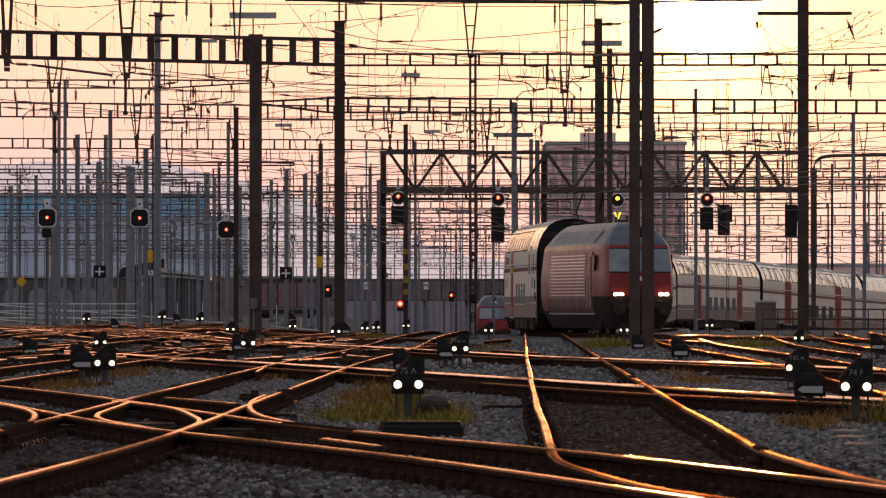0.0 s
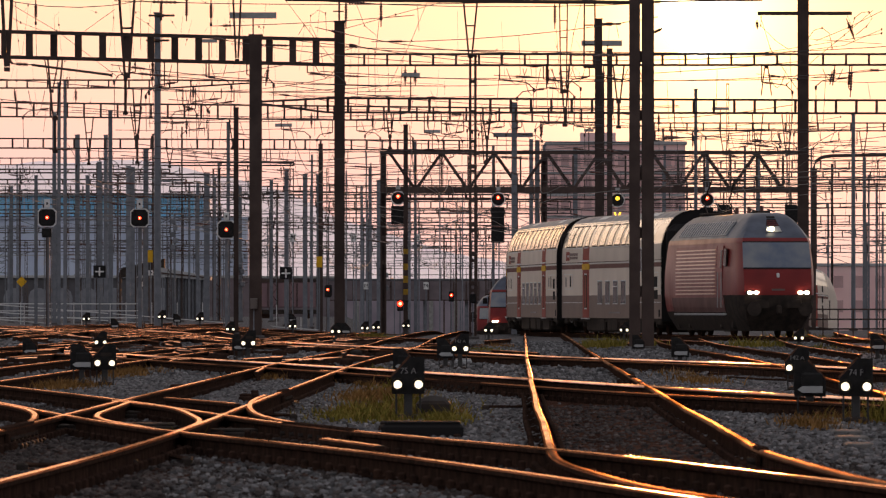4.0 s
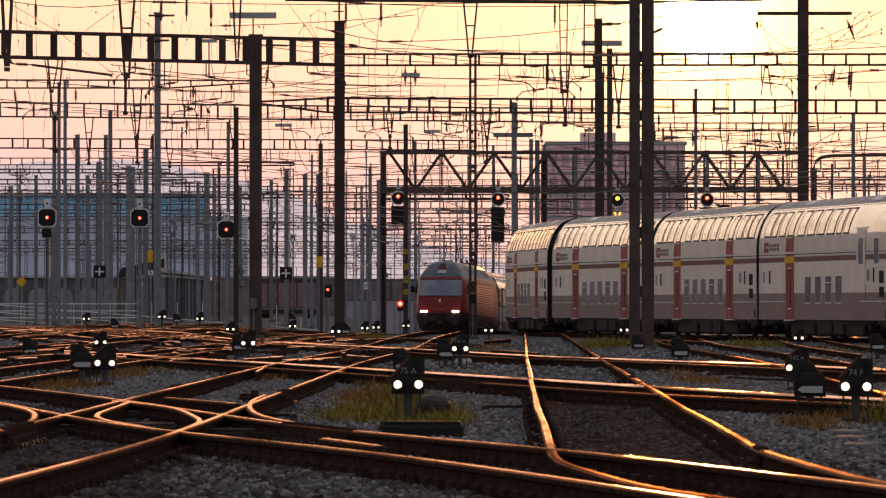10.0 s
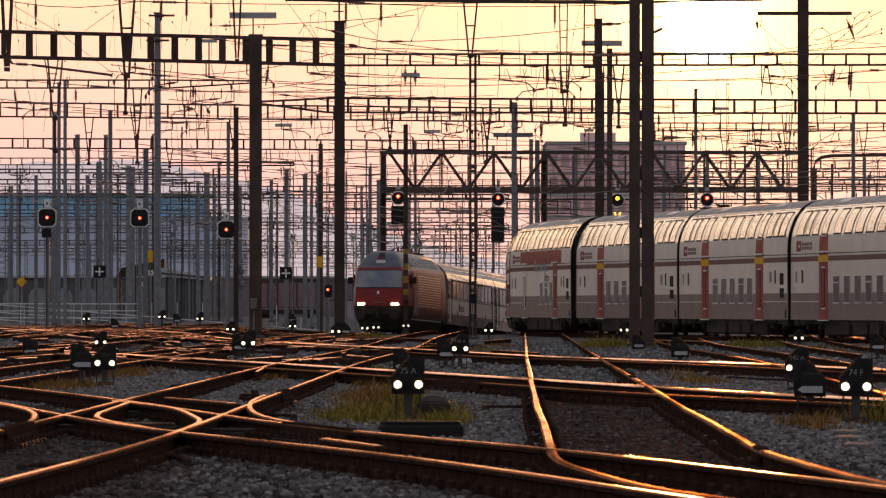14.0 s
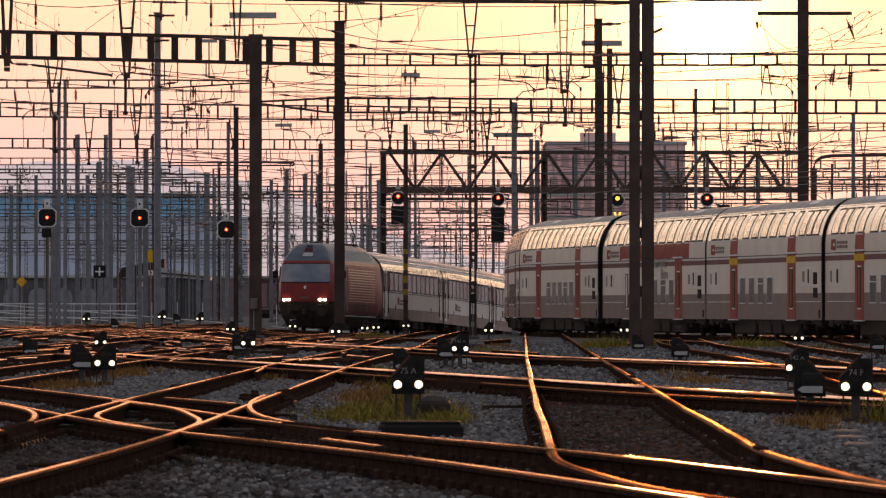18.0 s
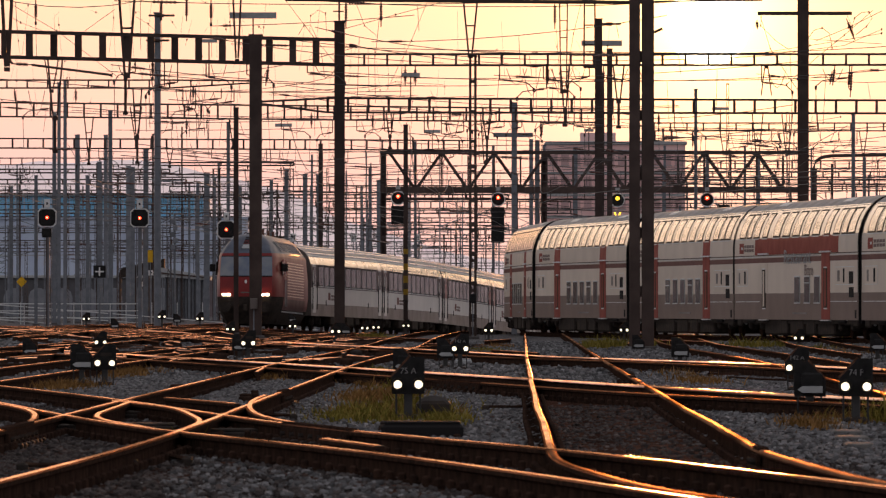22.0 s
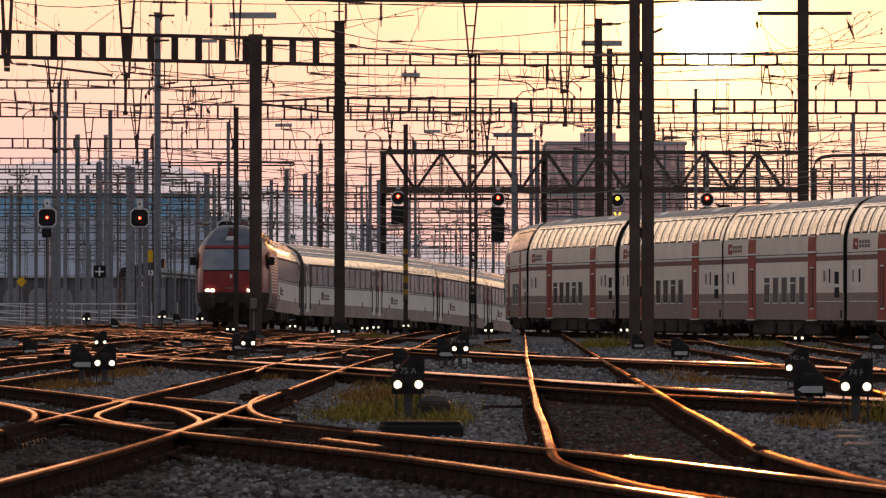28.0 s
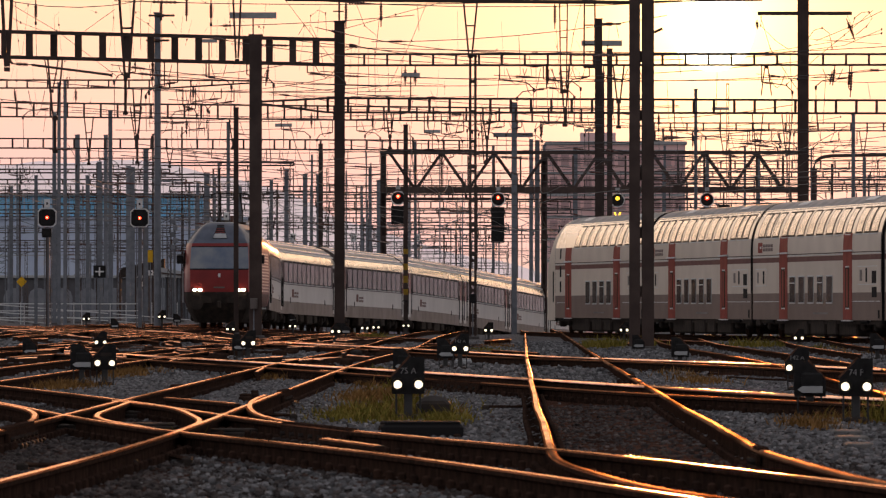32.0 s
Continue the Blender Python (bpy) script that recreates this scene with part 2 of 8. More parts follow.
M_GRASS = material("dry_grass", (0.13, 0.07, 0.025), 0.8, colour2=(0.27, 0.14, 0.05), scale=1.4, island=0.4, spec=0.0)
M_LEAFY = material("weed_green", (0.10, 0.095, 0.02), 0.8, colour2=(0.24, 0.17, 0.04), scale=2, island=0.4, spec=0.0)


# ---- mesh helpers ----
class Geo:
    """Collects boxes, tubes and sweeps into one mesh."""

    def __init__(self):
        self.v, self.f = [], []

    def add(self, verts, faces):
        n = len(self.v)
        self.v.extend(verts)
        self.f.extend([tuple(i + n for i in q) for q in faces])
        return self

    def box(self, c, s, rz=0.0, ch=0.0):
        x, y, z = (k / 2 for k in s)
        ch = min(ch, 0.45 * min(s))
        if ch <= 0:
            vs = [(i * x, j * y, k * z) for k in (-1, 1) for j in (-1, 1) for i in (-1, 1)]
            fs = [(0, 2, 3, 1), (4, 5, 7, 6), (0, 1, 5, 4), (2, 6, 7, 3), (0, 4, 6, 2), (1, 3, 7, 5)]
        else:
            ring = [(-x + ch, -y), (x - ch, -y), (x, -y + ch), (x, y - ch), (x - ch, y), (-x + ch, y), (-x, y - ch), (-x, -y + ch)]
            inn = [(px * (x - ch) / x, py * (y - ch) / y) for px, py in ring]
            vs = [(*p, -z) for p in inn] + [(*p, -z + ch) for p in ring] + [(*p, z - ch) for p in ring] + [(*p, z) for p in inn]
            fs = [tuple(range(7, -1, -1)), tuple(range(24, 32))]
            for r in range(3):
                fs += [(r * 8 + i, r * 8 + (i + 1) % 8, r * 8 + 8 + (i + 1) % 8, r * 8 + 8 + i) for i in range(8)]
        ca, sa = math.cos(rz), math.sin(rz)
        return self.add([(c[0] + a * ca - b * sa, c[1] + a * sa + b * ca, c[2] + d) for a, b, d in vs], fs)

    def tube(self, pts, r, n=6, caps=True, r2=None):
        pts = [Vector(p) for p in pts]
        rings = []
        for i, p in enumerate(pts):
            d = (pts[min(i + 1, len(pts) - 1)] - pts[max(i - 1, 0)]).normalized()
            a = d.cross(Vector((0, 0, 1)) if abs(d.z) < 0.95 else Vector((1, 0, 0))).normalized()
            b = d.cross(a)
            rr = r if r2 is None else r + (r2 - r) * i / (len(pts) - 1)
            rings.append([tuple(p + a * rr * math.cos(6.28319 * k / n) + b * rr * math.sin(6.28319 * k / n)) for k in range(n)])
        vs = [q for ring in rings for q in ring]
        fs = [(i * n + k, i * n + (k + 1) % n, (i + 1) * n + (k + 1) % n, (i + 1) * n + k) for i in range(len(pts) - 1) for k in range(n)]
        if caps:
            fs += [tuple(range(n - 1, -1, -1)), tuple(range((len(pts) - 1) * n, len(pts) * n))]
        return self.add(vs, fs)

    def bar(self, a, b, w, h=None):
        """A square bar from a to b."""
        h = h or w
        a, b = Vector(a), Vector(b)
        d = (b - a).normalized()
        u = d.cross(Vector((0, 1, 0)) if abs(d.y) < 0.9 else Vector((0, 0, 1))).normalized() * (w / 2)
        v = d.cross(u).normalized() * (h / 2)
        vs = [tuple(p + i * u + j * v) for p in (a, b) for i, j in ((-1, -1), (1, -1), (1, 1), (-1, 1))]
        return self.add(vs, [(3, 2, 1, 0), (4, 5, 6, 7), (0, 1, 5, 4), (1, 2, 6, 5), (2, 3, 7, 6), (3, 0, 4, 7)])

    def sweep(self, profile, path, closed=True, caps=True):
        """profile: (side, up) points; path: (x, y, z) points on a level-ish line."""
        n, m = len(profile), len(path)
        vs, fs = [], []
        for i, p in enumerate(path):
            q0, q1 = path[max(i - 1, 0)], path[min(i + 1, m - 1)]
            dx, dy = q1[0] - q0[0], q1[1] - q0[1]
            k = math.hypot(dx, dy) or 1
            sx, sy = dy / k, -dx / k
            vs += [(p[0] + sx * a, p[1] + sy * a, p[2] + b) for a, b in profile]
        for i in range(m - 1):
            for j in range(n if closed else n - 1):
                j2 = (j + 1) % n
                fs.append((i * n + j, i * n + j2, (i + 1) * n + j2, (i + 1) * n + j))
        if caps and closed:
            fs += [tuple(range(n - 1, -1, -1)), tuple(range((m - 1) * n, m * n))]
        return self.add(vs, fs)

    def prism(self, poly, y0, y1):
        """A polygon in x, z pulled from y0 to y1."""
        n = len(poly)
        vs = [(x, y0, z) for x, z in poly] + [(x, y1, z) for x, z in poly]
        fs = [tuple(range(n)), tuple(range(2 * n - 1, n - 1, -1))] + [(i, i + n, (i + 1) % n + n, (i + 1) % n) for i in range(n)]
        return self.add(vs, fs)

    def disc(self, c, r, y1, n=16):
        """A round plate facing -y, from c.y back to y1."""
        return self.prism([(c[0] + r * math.cos(6.28319 * k / n), c[2] + r * math.sin(6.28319 * k / n)) for k in range(n)], c[1], y1)

    def mesh(self, name):
        me = bpy.data.meshes.new(name)
        used = sorted({i for q in self.f for i in q})
        if len(used) < len(self.v):
            at = {i: k for k, i in enumerate(used)}
            self.v, self.f = [self.v[i] for i in used], [tuple(at[i] for i in q) for q in self.f]
        me.from_pydata(self.v, [], self.f)
        me.update()
        return me


def part(name, geo, mat, parent=None, label="", smooth=False, loc=None):
    me = geo if isinstance(geo, bpy.types.Mesh) else geo.mesh(name)
    if not me.materials:
        me.materials.append(mat)
    if smooth:
        me.shade_smooth()
        me.set_sharp_from_angle(angle=radians(38))
    ob = new(name, me)
    if parent:
        ob.parent = parent
    if loc:
        ob.location = loc
    if label:
        tagged(ob, label)
    return ob


def thing(name, label, category, m=None, group="", kind=""):
    ob = new(name)
    ob.empty_display_size = 0.2
    if m:
        ob.matrix_basis = m
    return tagged(ob, label, category, group, kind)


def spline(ks, vs, q):
    """Natural cubic through the knots."""
    ks, vs = np.array(ks, float), np.array(vs, float)
    n, h = len(ks), np.diff(ks)
    a, b = np.zeros((n, n)), np.zeros(n)
    a[0, 0] = a[-1, -1] = 1
    for i in range(1, n - 1):
        a[i, i - 1], a[i, i], a[i, i + 1] = h[i - 1], 2 * (h[i - 1] + h[i]), h[i]
        b[i] = 3 * ((vs[i + 1] - vs[i]) / h[i] - (vs[i] - vs[i - 1]) / h[i - 1])
    c = np.linalg.solve(a, b)
    q = np.atleast_1d(np.asarray(q, float))
    i = np.clip(np.searchsorted(ks, q) - 1, 0, n - 2)
    d = q - ks[i]
    s1 = (vs[i + 1] - vs[i]) / h[i] - h[i] * (2 * c[i] + c[i + 1]) / 3
    return vs[i] + s1 * d + c[i] * d * d + (c[i + 1] - c[i]) / (3 * h[i]) * d ** 3


def smooth(t):
    t = np.clip(t, 0, 1)
    return t * t * (3 - 2 * t)


# ---- lie of the land ----
RAIL = 0.17                          # rail head over the ballast
DIP_Y = [300, 424, 463, 492, 515, 563, 620, 760, 1200]
DIP_Z = [0, 0, -0.25, -0.68, -1.1, -1.9, -2.1, -2.25, -4.2]

LEFT_Y = [375, 401, 421, 434, 463, 477, 492, 515, 563, 620, 760, 1200]
LEFT_Z = [0, -0.03, -0.10, -0.16, -0.385, -0.60, -0.80, -1.15, -1.95, -2.1, -2.25, -4.2]


RAMP_Y = [300, 424, 480, 530, 562, 600, 640, 720, 1200]
RAMP_Z = [0, 0, -0.08, -0.15, -0.3, -1.2, -2.1, -3.3, -4.2]


def land(x, y):
    """Height of the ballast: the yard rises a little on one side and falls away beyond the crest."""
    side = smooth((x - 3.0) / 1.2)
    dip = np.interp(y, DIP_Y, DIP_Z) * side + np.interp(y, LEFT_Y, LEFT_Z) * (1 - side)
    rise = 0.20 * smooth((-5.0 - x) / 4) * smooth((y - 230) / 130) * (1 - smooth((y - 375) / 50) * smooth((x + 11.5) / 2.5))
    fall = dip * smooth((x + 11) / 5) * (1 - 0.72 * smooth((x - 5) / 9))
    ramp = smooth((x - 10) / 5)
    return rise + fall * (1 - ramp) + np.interp(y, RAMP_Y, RAMP_Z) * ramp


def build_ground():
    xs = np.concatenate([[-2600, -900, -300, -120, -60], np.arange(-40, 61, 1.5), [90, 160, 400, 1000, 2600]])
    ys = np.concatenate([[-400, -50, 20], np.arange(40, 420, 10), np.arange(420, 660, 6), [680, 720, 780, 900, 1200, 2000, 4400]])
    v = [(x, y, float(land(x, y))) for y in ys for x in xs]
    n = len(xs)
    f = [(j * n + i, j * n + i + 1, (j + 1) * n + i + 1, (j + 1) * n + i) for j in range(len(ys) - 1) for i in range(n - 1)]
    g = Geo()
    g.v, g.f = v, f
    tagged(part("ground", g, M_BALLAST, smooth=True), "dark grey-brown railway ballast bed of a wide yard", "ground", kind="structure")


build_ground()


def sun_pose(az, el):
    d = Vector((math.sin(radians(az)) * math.cos(radians(el)), math.cos(radians(az)) * math.cos(radians(el)), math.sin(radians(el))))
    m = d.to_track_quat("Z", "Y").to_matrix().to_4x4()
    m.translation = d * 4600
    return m


M_SUN = material("sun_surface", (1, 0.8, 0.5), 1.0, emission=(1.0, 0.86, 0.52), power=9)
g = Geo()
g.v = [(0, 0, 0)] + [(21.3 * math.cos(k * math.pi / 24), 21.3 * math.sin(k * math.pi / 24), 0) for k in range(48)]
g.f = [(0, 1 + k, 1 + (k + 1) % 48) for k in range(48)]
sun_disc = tagged(part("sun", g, M_SUN), "low blinding yellow-white evening sun over the yard", "sun", kind="structure")
sun_disc.visible_shadow = False


# ---- tracks ----
HEAD_PROFILE = [(-0.021, 0.001), (0.021, 0.001), (0.021, 0.0068), (0.0, 0.008), (-0.021, 0.0068)]
ROUND_HEAD = [(-0.024, 0.001), (0.024, 0.001), (0.0195, 0.0062), (0.0, 0.008), (-0.0195, 0.0062)]
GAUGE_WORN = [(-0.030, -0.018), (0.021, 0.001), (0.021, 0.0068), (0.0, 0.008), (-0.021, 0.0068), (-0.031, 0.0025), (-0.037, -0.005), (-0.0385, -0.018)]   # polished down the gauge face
SHOULDER_PROFILE = [(-0.035, -0.012), (-0.02, -0.005), (0.02, -0.005), (0.035, -0.012), (0.033, -0.001), (0.024, 0.004), (-0.024, 0.004), (-0.033, -0.001)]
WEB_PROFILE = [(-0.036, -0.006), (-0.036, -0.032), (-0.009, -0.045), (-0.009, -0.135), (-0.07, -0.15), (-0.07, -0.168), (0.07, -0.168), (0.07, -0.15), (0.009, -0.135), (0.009, -0.045), (0.036, -0.032), (0.036, -0.006), (0.03, -0.003), (-0.03, -0.003)]


def dense(knots, step):
    """Points along a smooth plan curve given by (x, y) knots in order of y."""
    ks = sorted(knots, key=lambda k: k[1])
    ys = np.arange(ks[0][1], ks[-1][1] + step, step)
    ys[-1] = ks[-1][1]
    if len(ks) == 2:
        xs = np.interp(ys, [k[1] for k in ks], [k[0] for k in ks])
    else:
        xs = spline([k[1] for k in ks], [k[0] for k in ks], ys)
    return np.stack([xs, ys], 1)


def offset(p, d):
    t = np.gradient(p, axis=0)
    t /= np.linalg.norm(t, axis=1)[:, None]
    return p + np.stack([t[:, 1], -t[:, 0]], 1) * d


def on_land(p, z=RAIL):
    return [(float(x), float(y), float(land(x, y)) + z) for x, y in p]




def rail_pair(parent, path, head=None, band=None):
    r = part("rail", Geo().sweep(WEB_PROFILE, path), M_WEB, parent)
    part("rail_head", Geo().sweep(SHOULDER_PROFILE, path), M_SHOULDER, r, "worn brown rail head")
    part("running_band", Geo().sweep(head or HEAD_PROFILE, path), band or M_HEAD, r, "worn steel running surface" if band else "polished steel running surface")
    return r


SLEEPER = Geo().box((0, 0, 0), (2.5, 0.25, 0.14), ch=0.02).mesh("sleeper")


def track(knots, step=4.0, sleepers=(0, 0), stop=(0, 0), heads=(None, None), band=None, label="rusty railway track with polished rail heads on ballast"):
    t = thing("railway_track", label, "railway track", group="tracks of the yard", kind="structure")
    c = dense(knots, step)
    for d, y0, head in zip((-0.7175, 0.7175), stop, heads):
        rail_pair(t, on_land([q for q in offset(c, d) if q[1] >= y0]), head, band[d > 0] if isinstance(band, tuple) else band)
    y = sleepers[0]
    g = Geo()
    while y < sleepers[1]:
        x = float(np.interp(y, c[:, 1], c[:, 0]))
        x2 = float(np.interp(y + 2, c[:, 1], c[:, 0]))
        turn = -math.atan2(x2 - x, 2)
        z = float(land(x, y)) - 0.055
        o = part("sleeper", SLEEPER, M_TIMBER, t)
        o.matrix_basis = Matrix.Translation((x, y, z)) @ Matrix.Rotation(turn, 4, "Z")
        for d in (-0.7175, 0.7175):
            px, py = x + d * math.cos(turn), y + d * math.sin(turn)
            g.box((px, py, z + 0.08), (0.26, 0.14, 0.025), turn)
            g.box((px - 0.115, py, z + 0.105), (0.045, 0.10, 0.07), turn, 0.012).box((px + 0.115, py, z + 0.105), (0.045, 0.10, 0.07), turn, 0.012)
        y += 0.62
    if g.v:
        tagged(part("rail_fastenings", g, M_WEB, t, "rusty base plates and clips"), kind="stuff")
    return t


TRACK_A = [(-3.6, 35), (-3.2, 50.7), (-2.93, 62), (-2.79, 72), (-2.68, 90), (-2.55, 110), (-2.36, 138), (-2.15, 165), (-1.6, 205), (-0.95, 300), (0.2, 400), (0.9, 470)]
TRACK_B = [(2.4, 40), (1.72, 50.7), (1.55, 56.5), (1.463, 62.6), (1.488, 66), (1.517, 70), (1.565, 76), (1.64, 89), (1.74, 100.7), (1.82, 111.6), (1.97, 130), (2.255, 165), (2.65, 210), (3.34, 287), (3.9, 350)]
TRACK_C = [(3.6, 36), (2.4, 43), (1.45, 51), (0.85, 56), (0.0, 62.3), (-1.37, 71), (-2.72, 82), (-3.75, 92), (-5.5, 107), (-8.2, 127)]
TRACK_D = [(7.0, 77), (4.35, 95), (3.15, 102), (1.85, 112.5), (0.9, 121), (-0.8, 136), (-2.7, 152), (-5.1, 172), (-9.4, 208)]
TRACK_E = [(9.5, 118), (6.9, 138), (4.66, 160), (1.8, 180), (-0.1, 201), (-4.0, 245), (-8.0, 290)]
TRACK_G = [(-6.9, 90), (-6.55, 128), (-6.35, 160), (-5.9, 210), (-5.0, 280), (-3.5, 380)]
TRACK_H = [(5.7, 95), (6.0, 122), (6.45, 158), (6.6, 190), (6.7, 240), (7.5, 290)]
T1_KNOTS = [(23.6, 200), (18.9, 240), (14.2, 280), (11.89, 300), (9.7, 320), (7.28, 340), (5.05, 360), (4.15, 380), (4.2, 400), (4.5, 440),
            (5.6, 480), (9.0, 520), (16.1, 560), (27.6, 600), (41.0, 640), (72.0, 720)]
T2_KNOTS = [(-9.1, 330), (-8.85, 362), (-8.75, 372.5), (-8.62, 390), (-8.62, 401), (-8.3, 411), (-7.38, 421.4), (-5.76, 434.5), (-4.15, 448.5), (-2.49, 463), (-0.91, 477.3), (0.5, 491), (2.55, 512), (4.6, 533.5), (6.88, 556), (10.6, 590), (15.4, 630), (26.0, 710), (40.0, 800)]
LINE_KNOTS = [(-9.1, 330), (-8.85, 362), (-8.75, 372.5), (-8.62, 390), (-8.62, 401), (-8.3, 411), (-7.38, 421.4), (-5.76, 434.5), (-4.15, 448.5), (-2.49, 463), (-0.91, 477.3), (0.5, 491), (2.5, 512), (3.2, 535), (3.6, 563), (4.3, 620), (6.0, 800)]      # course of the overhead lines
track(TRACK_A, 2.5, (50, 130))
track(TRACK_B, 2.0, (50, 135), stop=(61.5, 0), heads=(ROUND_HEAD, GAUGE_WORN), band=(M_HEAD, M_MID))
track(TRACK_C, 2.5, (44, 112))
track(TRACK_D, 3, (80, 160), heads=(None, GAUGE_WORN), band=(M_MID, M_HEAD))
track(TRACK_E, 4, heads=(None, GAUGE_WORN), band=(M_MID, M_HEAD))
track(TRACK_G, 4, (95, 130))
track(TRACK_H, 4, (100, 150), band=(M_MID, M_DULL))
track(T1_KNOTS, 5)
track(T2_KNOTS, 5)
track([(4.07, 650), (4.07, 720), (4.07, 800)], 20)
for shift, y0 in ((-4.4, 170), (-8.9, 230), (-13.4, 300)):
    track([(x + shift, y) for x, y in [(-6.2, 170), (-5.9, 210), (-5.0, 280), (-3.6, 360), (-1.4, 470)] if y >= y0 - 5], 6)
for x0, y0 in ((-6.8, 275), (-6.0, 335), (-9.0, 300), (-13.0, 330)):
    track([(x0 + 5.5, y0 - 55), (x0, y0), (x0 - 6.5, y0 + 62), (x0 - 10.5, y0 + 100)], 6, band=M_DULL)
for x0, y0 in ((9.5, 190), (13.0, 215)):
    track([(x0, y0), (x0 + 0.4, y0 + 40), (x0 + 1.6, y0 + 90), (x0 + 3.5, y0 + 150)], 6, band=M_DULL)


# ---- trains ----
def path_of(knots):
    p = dense(knots, 0.5)
    z = np.array([float(land(x, y)) + RAIL for x, y in p])
    q = np.column_stack([p, z])
    s = np.concatenate([[0], np.cumsum(np.linalg.norm(np.diff(p, axis=0), axis=1))])
    return s, q


def on_path(path, s):
    return Vector([float(np.interp(s, path[0], path[1][:, k])) for k in range(3)])


def arc_at(path, y):
    return float(np.interp(y, path[1][:, 1], path[0]))


def carriage_pose(path, front, length, pivot):
    """Pose of a vehicle whose nose is at arc 'front'; its own +y points to its rear."""
    a, b = on_path(path, front + pivot), on_path(path, front + length - pivot)
    d = (b - a).normalized()
    side = d.cross(Vector((0, 0, 1))).normalized()
    up = side.cross(d)
    m = Matrix((side, d, up)).transposed().to_4x4()
    mid = (a + b) / 2 - d * (length / 2)
    m.translation = mid
    return m


def bogie(parent, y, wheel=0.46, base=2.5):
    g = Geo()
    for sx in (-1.02, 1.02):
        g.box((sx, y, 0.56), (0.2, base + 1.1, 0.3), ch=0.05)
        g.box((sx, y, 0.66), (0.42, 1.1, 0.42), ch=0.06)
        g.box((sx * 1.05, y - base / 2, 0.46), (0.3, 0.46, 0.4), ch=0.06)
        g.box((sx * 1.05, y + base / 2, 0.46), (0.3, 0.46, 0.4), ch=0.06)
        g.tube([(sx * 1.08, y - 0.5, 0.75), (sx * 1.08, y - 0.9, 0.4)], 0.05)
    g.box((0, y, 0.62), (2.0, 0.5, 0.25), ch=0.04)
    b = part("bogie", g, M_UNDER, parent)
    for dy in (-base / 2, base / 2):
        for sx in (-0.75, 0.75):
            part("wheel", Geo().tube([(sx - 0.065, y + dy, wheel), (sx + 0.065, y + dy, wheel)], wheel, 20), M_WEB, b)


def profile_cut(profile, z):
    """x of the right-hand side at height z."""
    return float(np.interp(z, [p[1] for p in profile], [p[0] for p in profile]))


def panel(profile, z0, z1, y0, y1, out, side, thick=0.03, n=6):
    """A plate that follows the body side between heights z0 and z1, standing 'out' proud of it."""
    g = Geo()
    zs = [z0 + (z1 - z0) * k / n for k in range(n + 1)]
    prof = []
    for z in zs:
        x = profile_cut(profile, z)
        t = Vector((profile_cut(profile, z + 0.02) - profile_cut(profile, z - 0.02), 0.04)).normalized()
        prof.append(((x + t.y * out) * side, z - t.x * out, (x - t.y * thick) * side, z + t.x * thick))
    v = [(a, y, b) for y in (y0, y1) for a, b, c, d in prof] + [(c, y, d) for y in (y0, y1) for a, b, c, d in prof]
    m = n + 1
    f = []
    for k in range(n):
        f.append((k, k + 1, m + k + 1, m + k))
        f += [(k, 2 * m + k, 2 * m + k + 1, k + 1), (m + k, m + k + 1, 3 * m + k + 1, 3 * m + k)]
    f += [(0, m, 3 * m, 2 * m), (n, 2 * m + n, 3 * m + n, m + n)]
    g.v, g.f = v, f
    return g


DOUBLE = [(1.385, 0.50), (1.385, 1.46), (1.385, 2.47), (1.385, 2.63), (1.385, 3.0), (1.375, 3.2), (1.34, 3.4), (1.27, 3.65), (1.16, 3.9),
          (1.01, 4.12), (0.86, 4.28), (0.62, 4.42), (0.32, 4.5), (0.0, 4.52)]


def shell(profile, z0, z1, y0, y1, n=14):
    """Both sides of the body between heights z0 and z1 as one open strip a side, with returned ends."""
    zs = sorted({z0, z1, *[p[1] for p in profile if z0 < p[1] < z1]})
    g = Geo()
    for side in (-1, 1):
        v = [(profile_cut(profile, z) * side, y, z) for y in (y0, y1) for z in zs]
        m = len(zs)
        f = [(k, k + 1, m + k + 1, m + k)[::-side] for k in range(m - 1)]
        g.add(v, f)
    return g


def coach_end(profile, y, s):
    pr = [(x, z) for x, z in profile] + [(-x, z) for x, z in profile[::-1][1:]]
    g = Geo()
    g.prism(pr, min(y, y - s * 0.04), max(y, y - s * 0.04))
    return g


def side_words(text, parent, y, z, size, wide, mat):
    """Painted words along the body side."""
    cu = bpy.data.curves.new("lettering", "FONT")
    cu.body, cu.size, cu.align_x, cu.extrude = text, size, "CENTER", 0.002
    cu.materials.append(mat)
    o = new("lettering", cu)
    o.parent = parent
    o.matrix_basis = Matrix(((0, 0, -1, -1.41), (-wide, 0, 0, y), (0, 1, 0, z), (0, 0, 0, 1)))
    return o


# window places along the double-deck coaches: (middle from the leading end, width)
ENDS = [(1.6, 1.3), (3.0, 0.95), (4.5, 1.2), (6.5, 1.05), (19.6, 1.05), (21.5, 1.2), (23.1, 0.95), (24.6, 1.3)]
FIRST_UPPER = ENDS + [(8.75 + 2.08 * k, 1.42) for k in range(5)]
SECOND_UPPER = ENDS + [(8.4 + 1.94 * k, 1.3) for k in range(6)]
VAN_UPPER = ENDS[4:] + [(17.5, 1.4), (15.5, 1.4), (13.5, 1.4), (11.5, 1.4), (9.8, 0.95), (8.4, 0.95)]
FIRST_LOWER = [8.75 + 2.08 * k for k in range(5)]
FOUR_LOWER = [11.3 + 2.08 * k for k in range(4)]
SECOND_LOWER = [8.6 + 1.9 * k for k in range(5)]
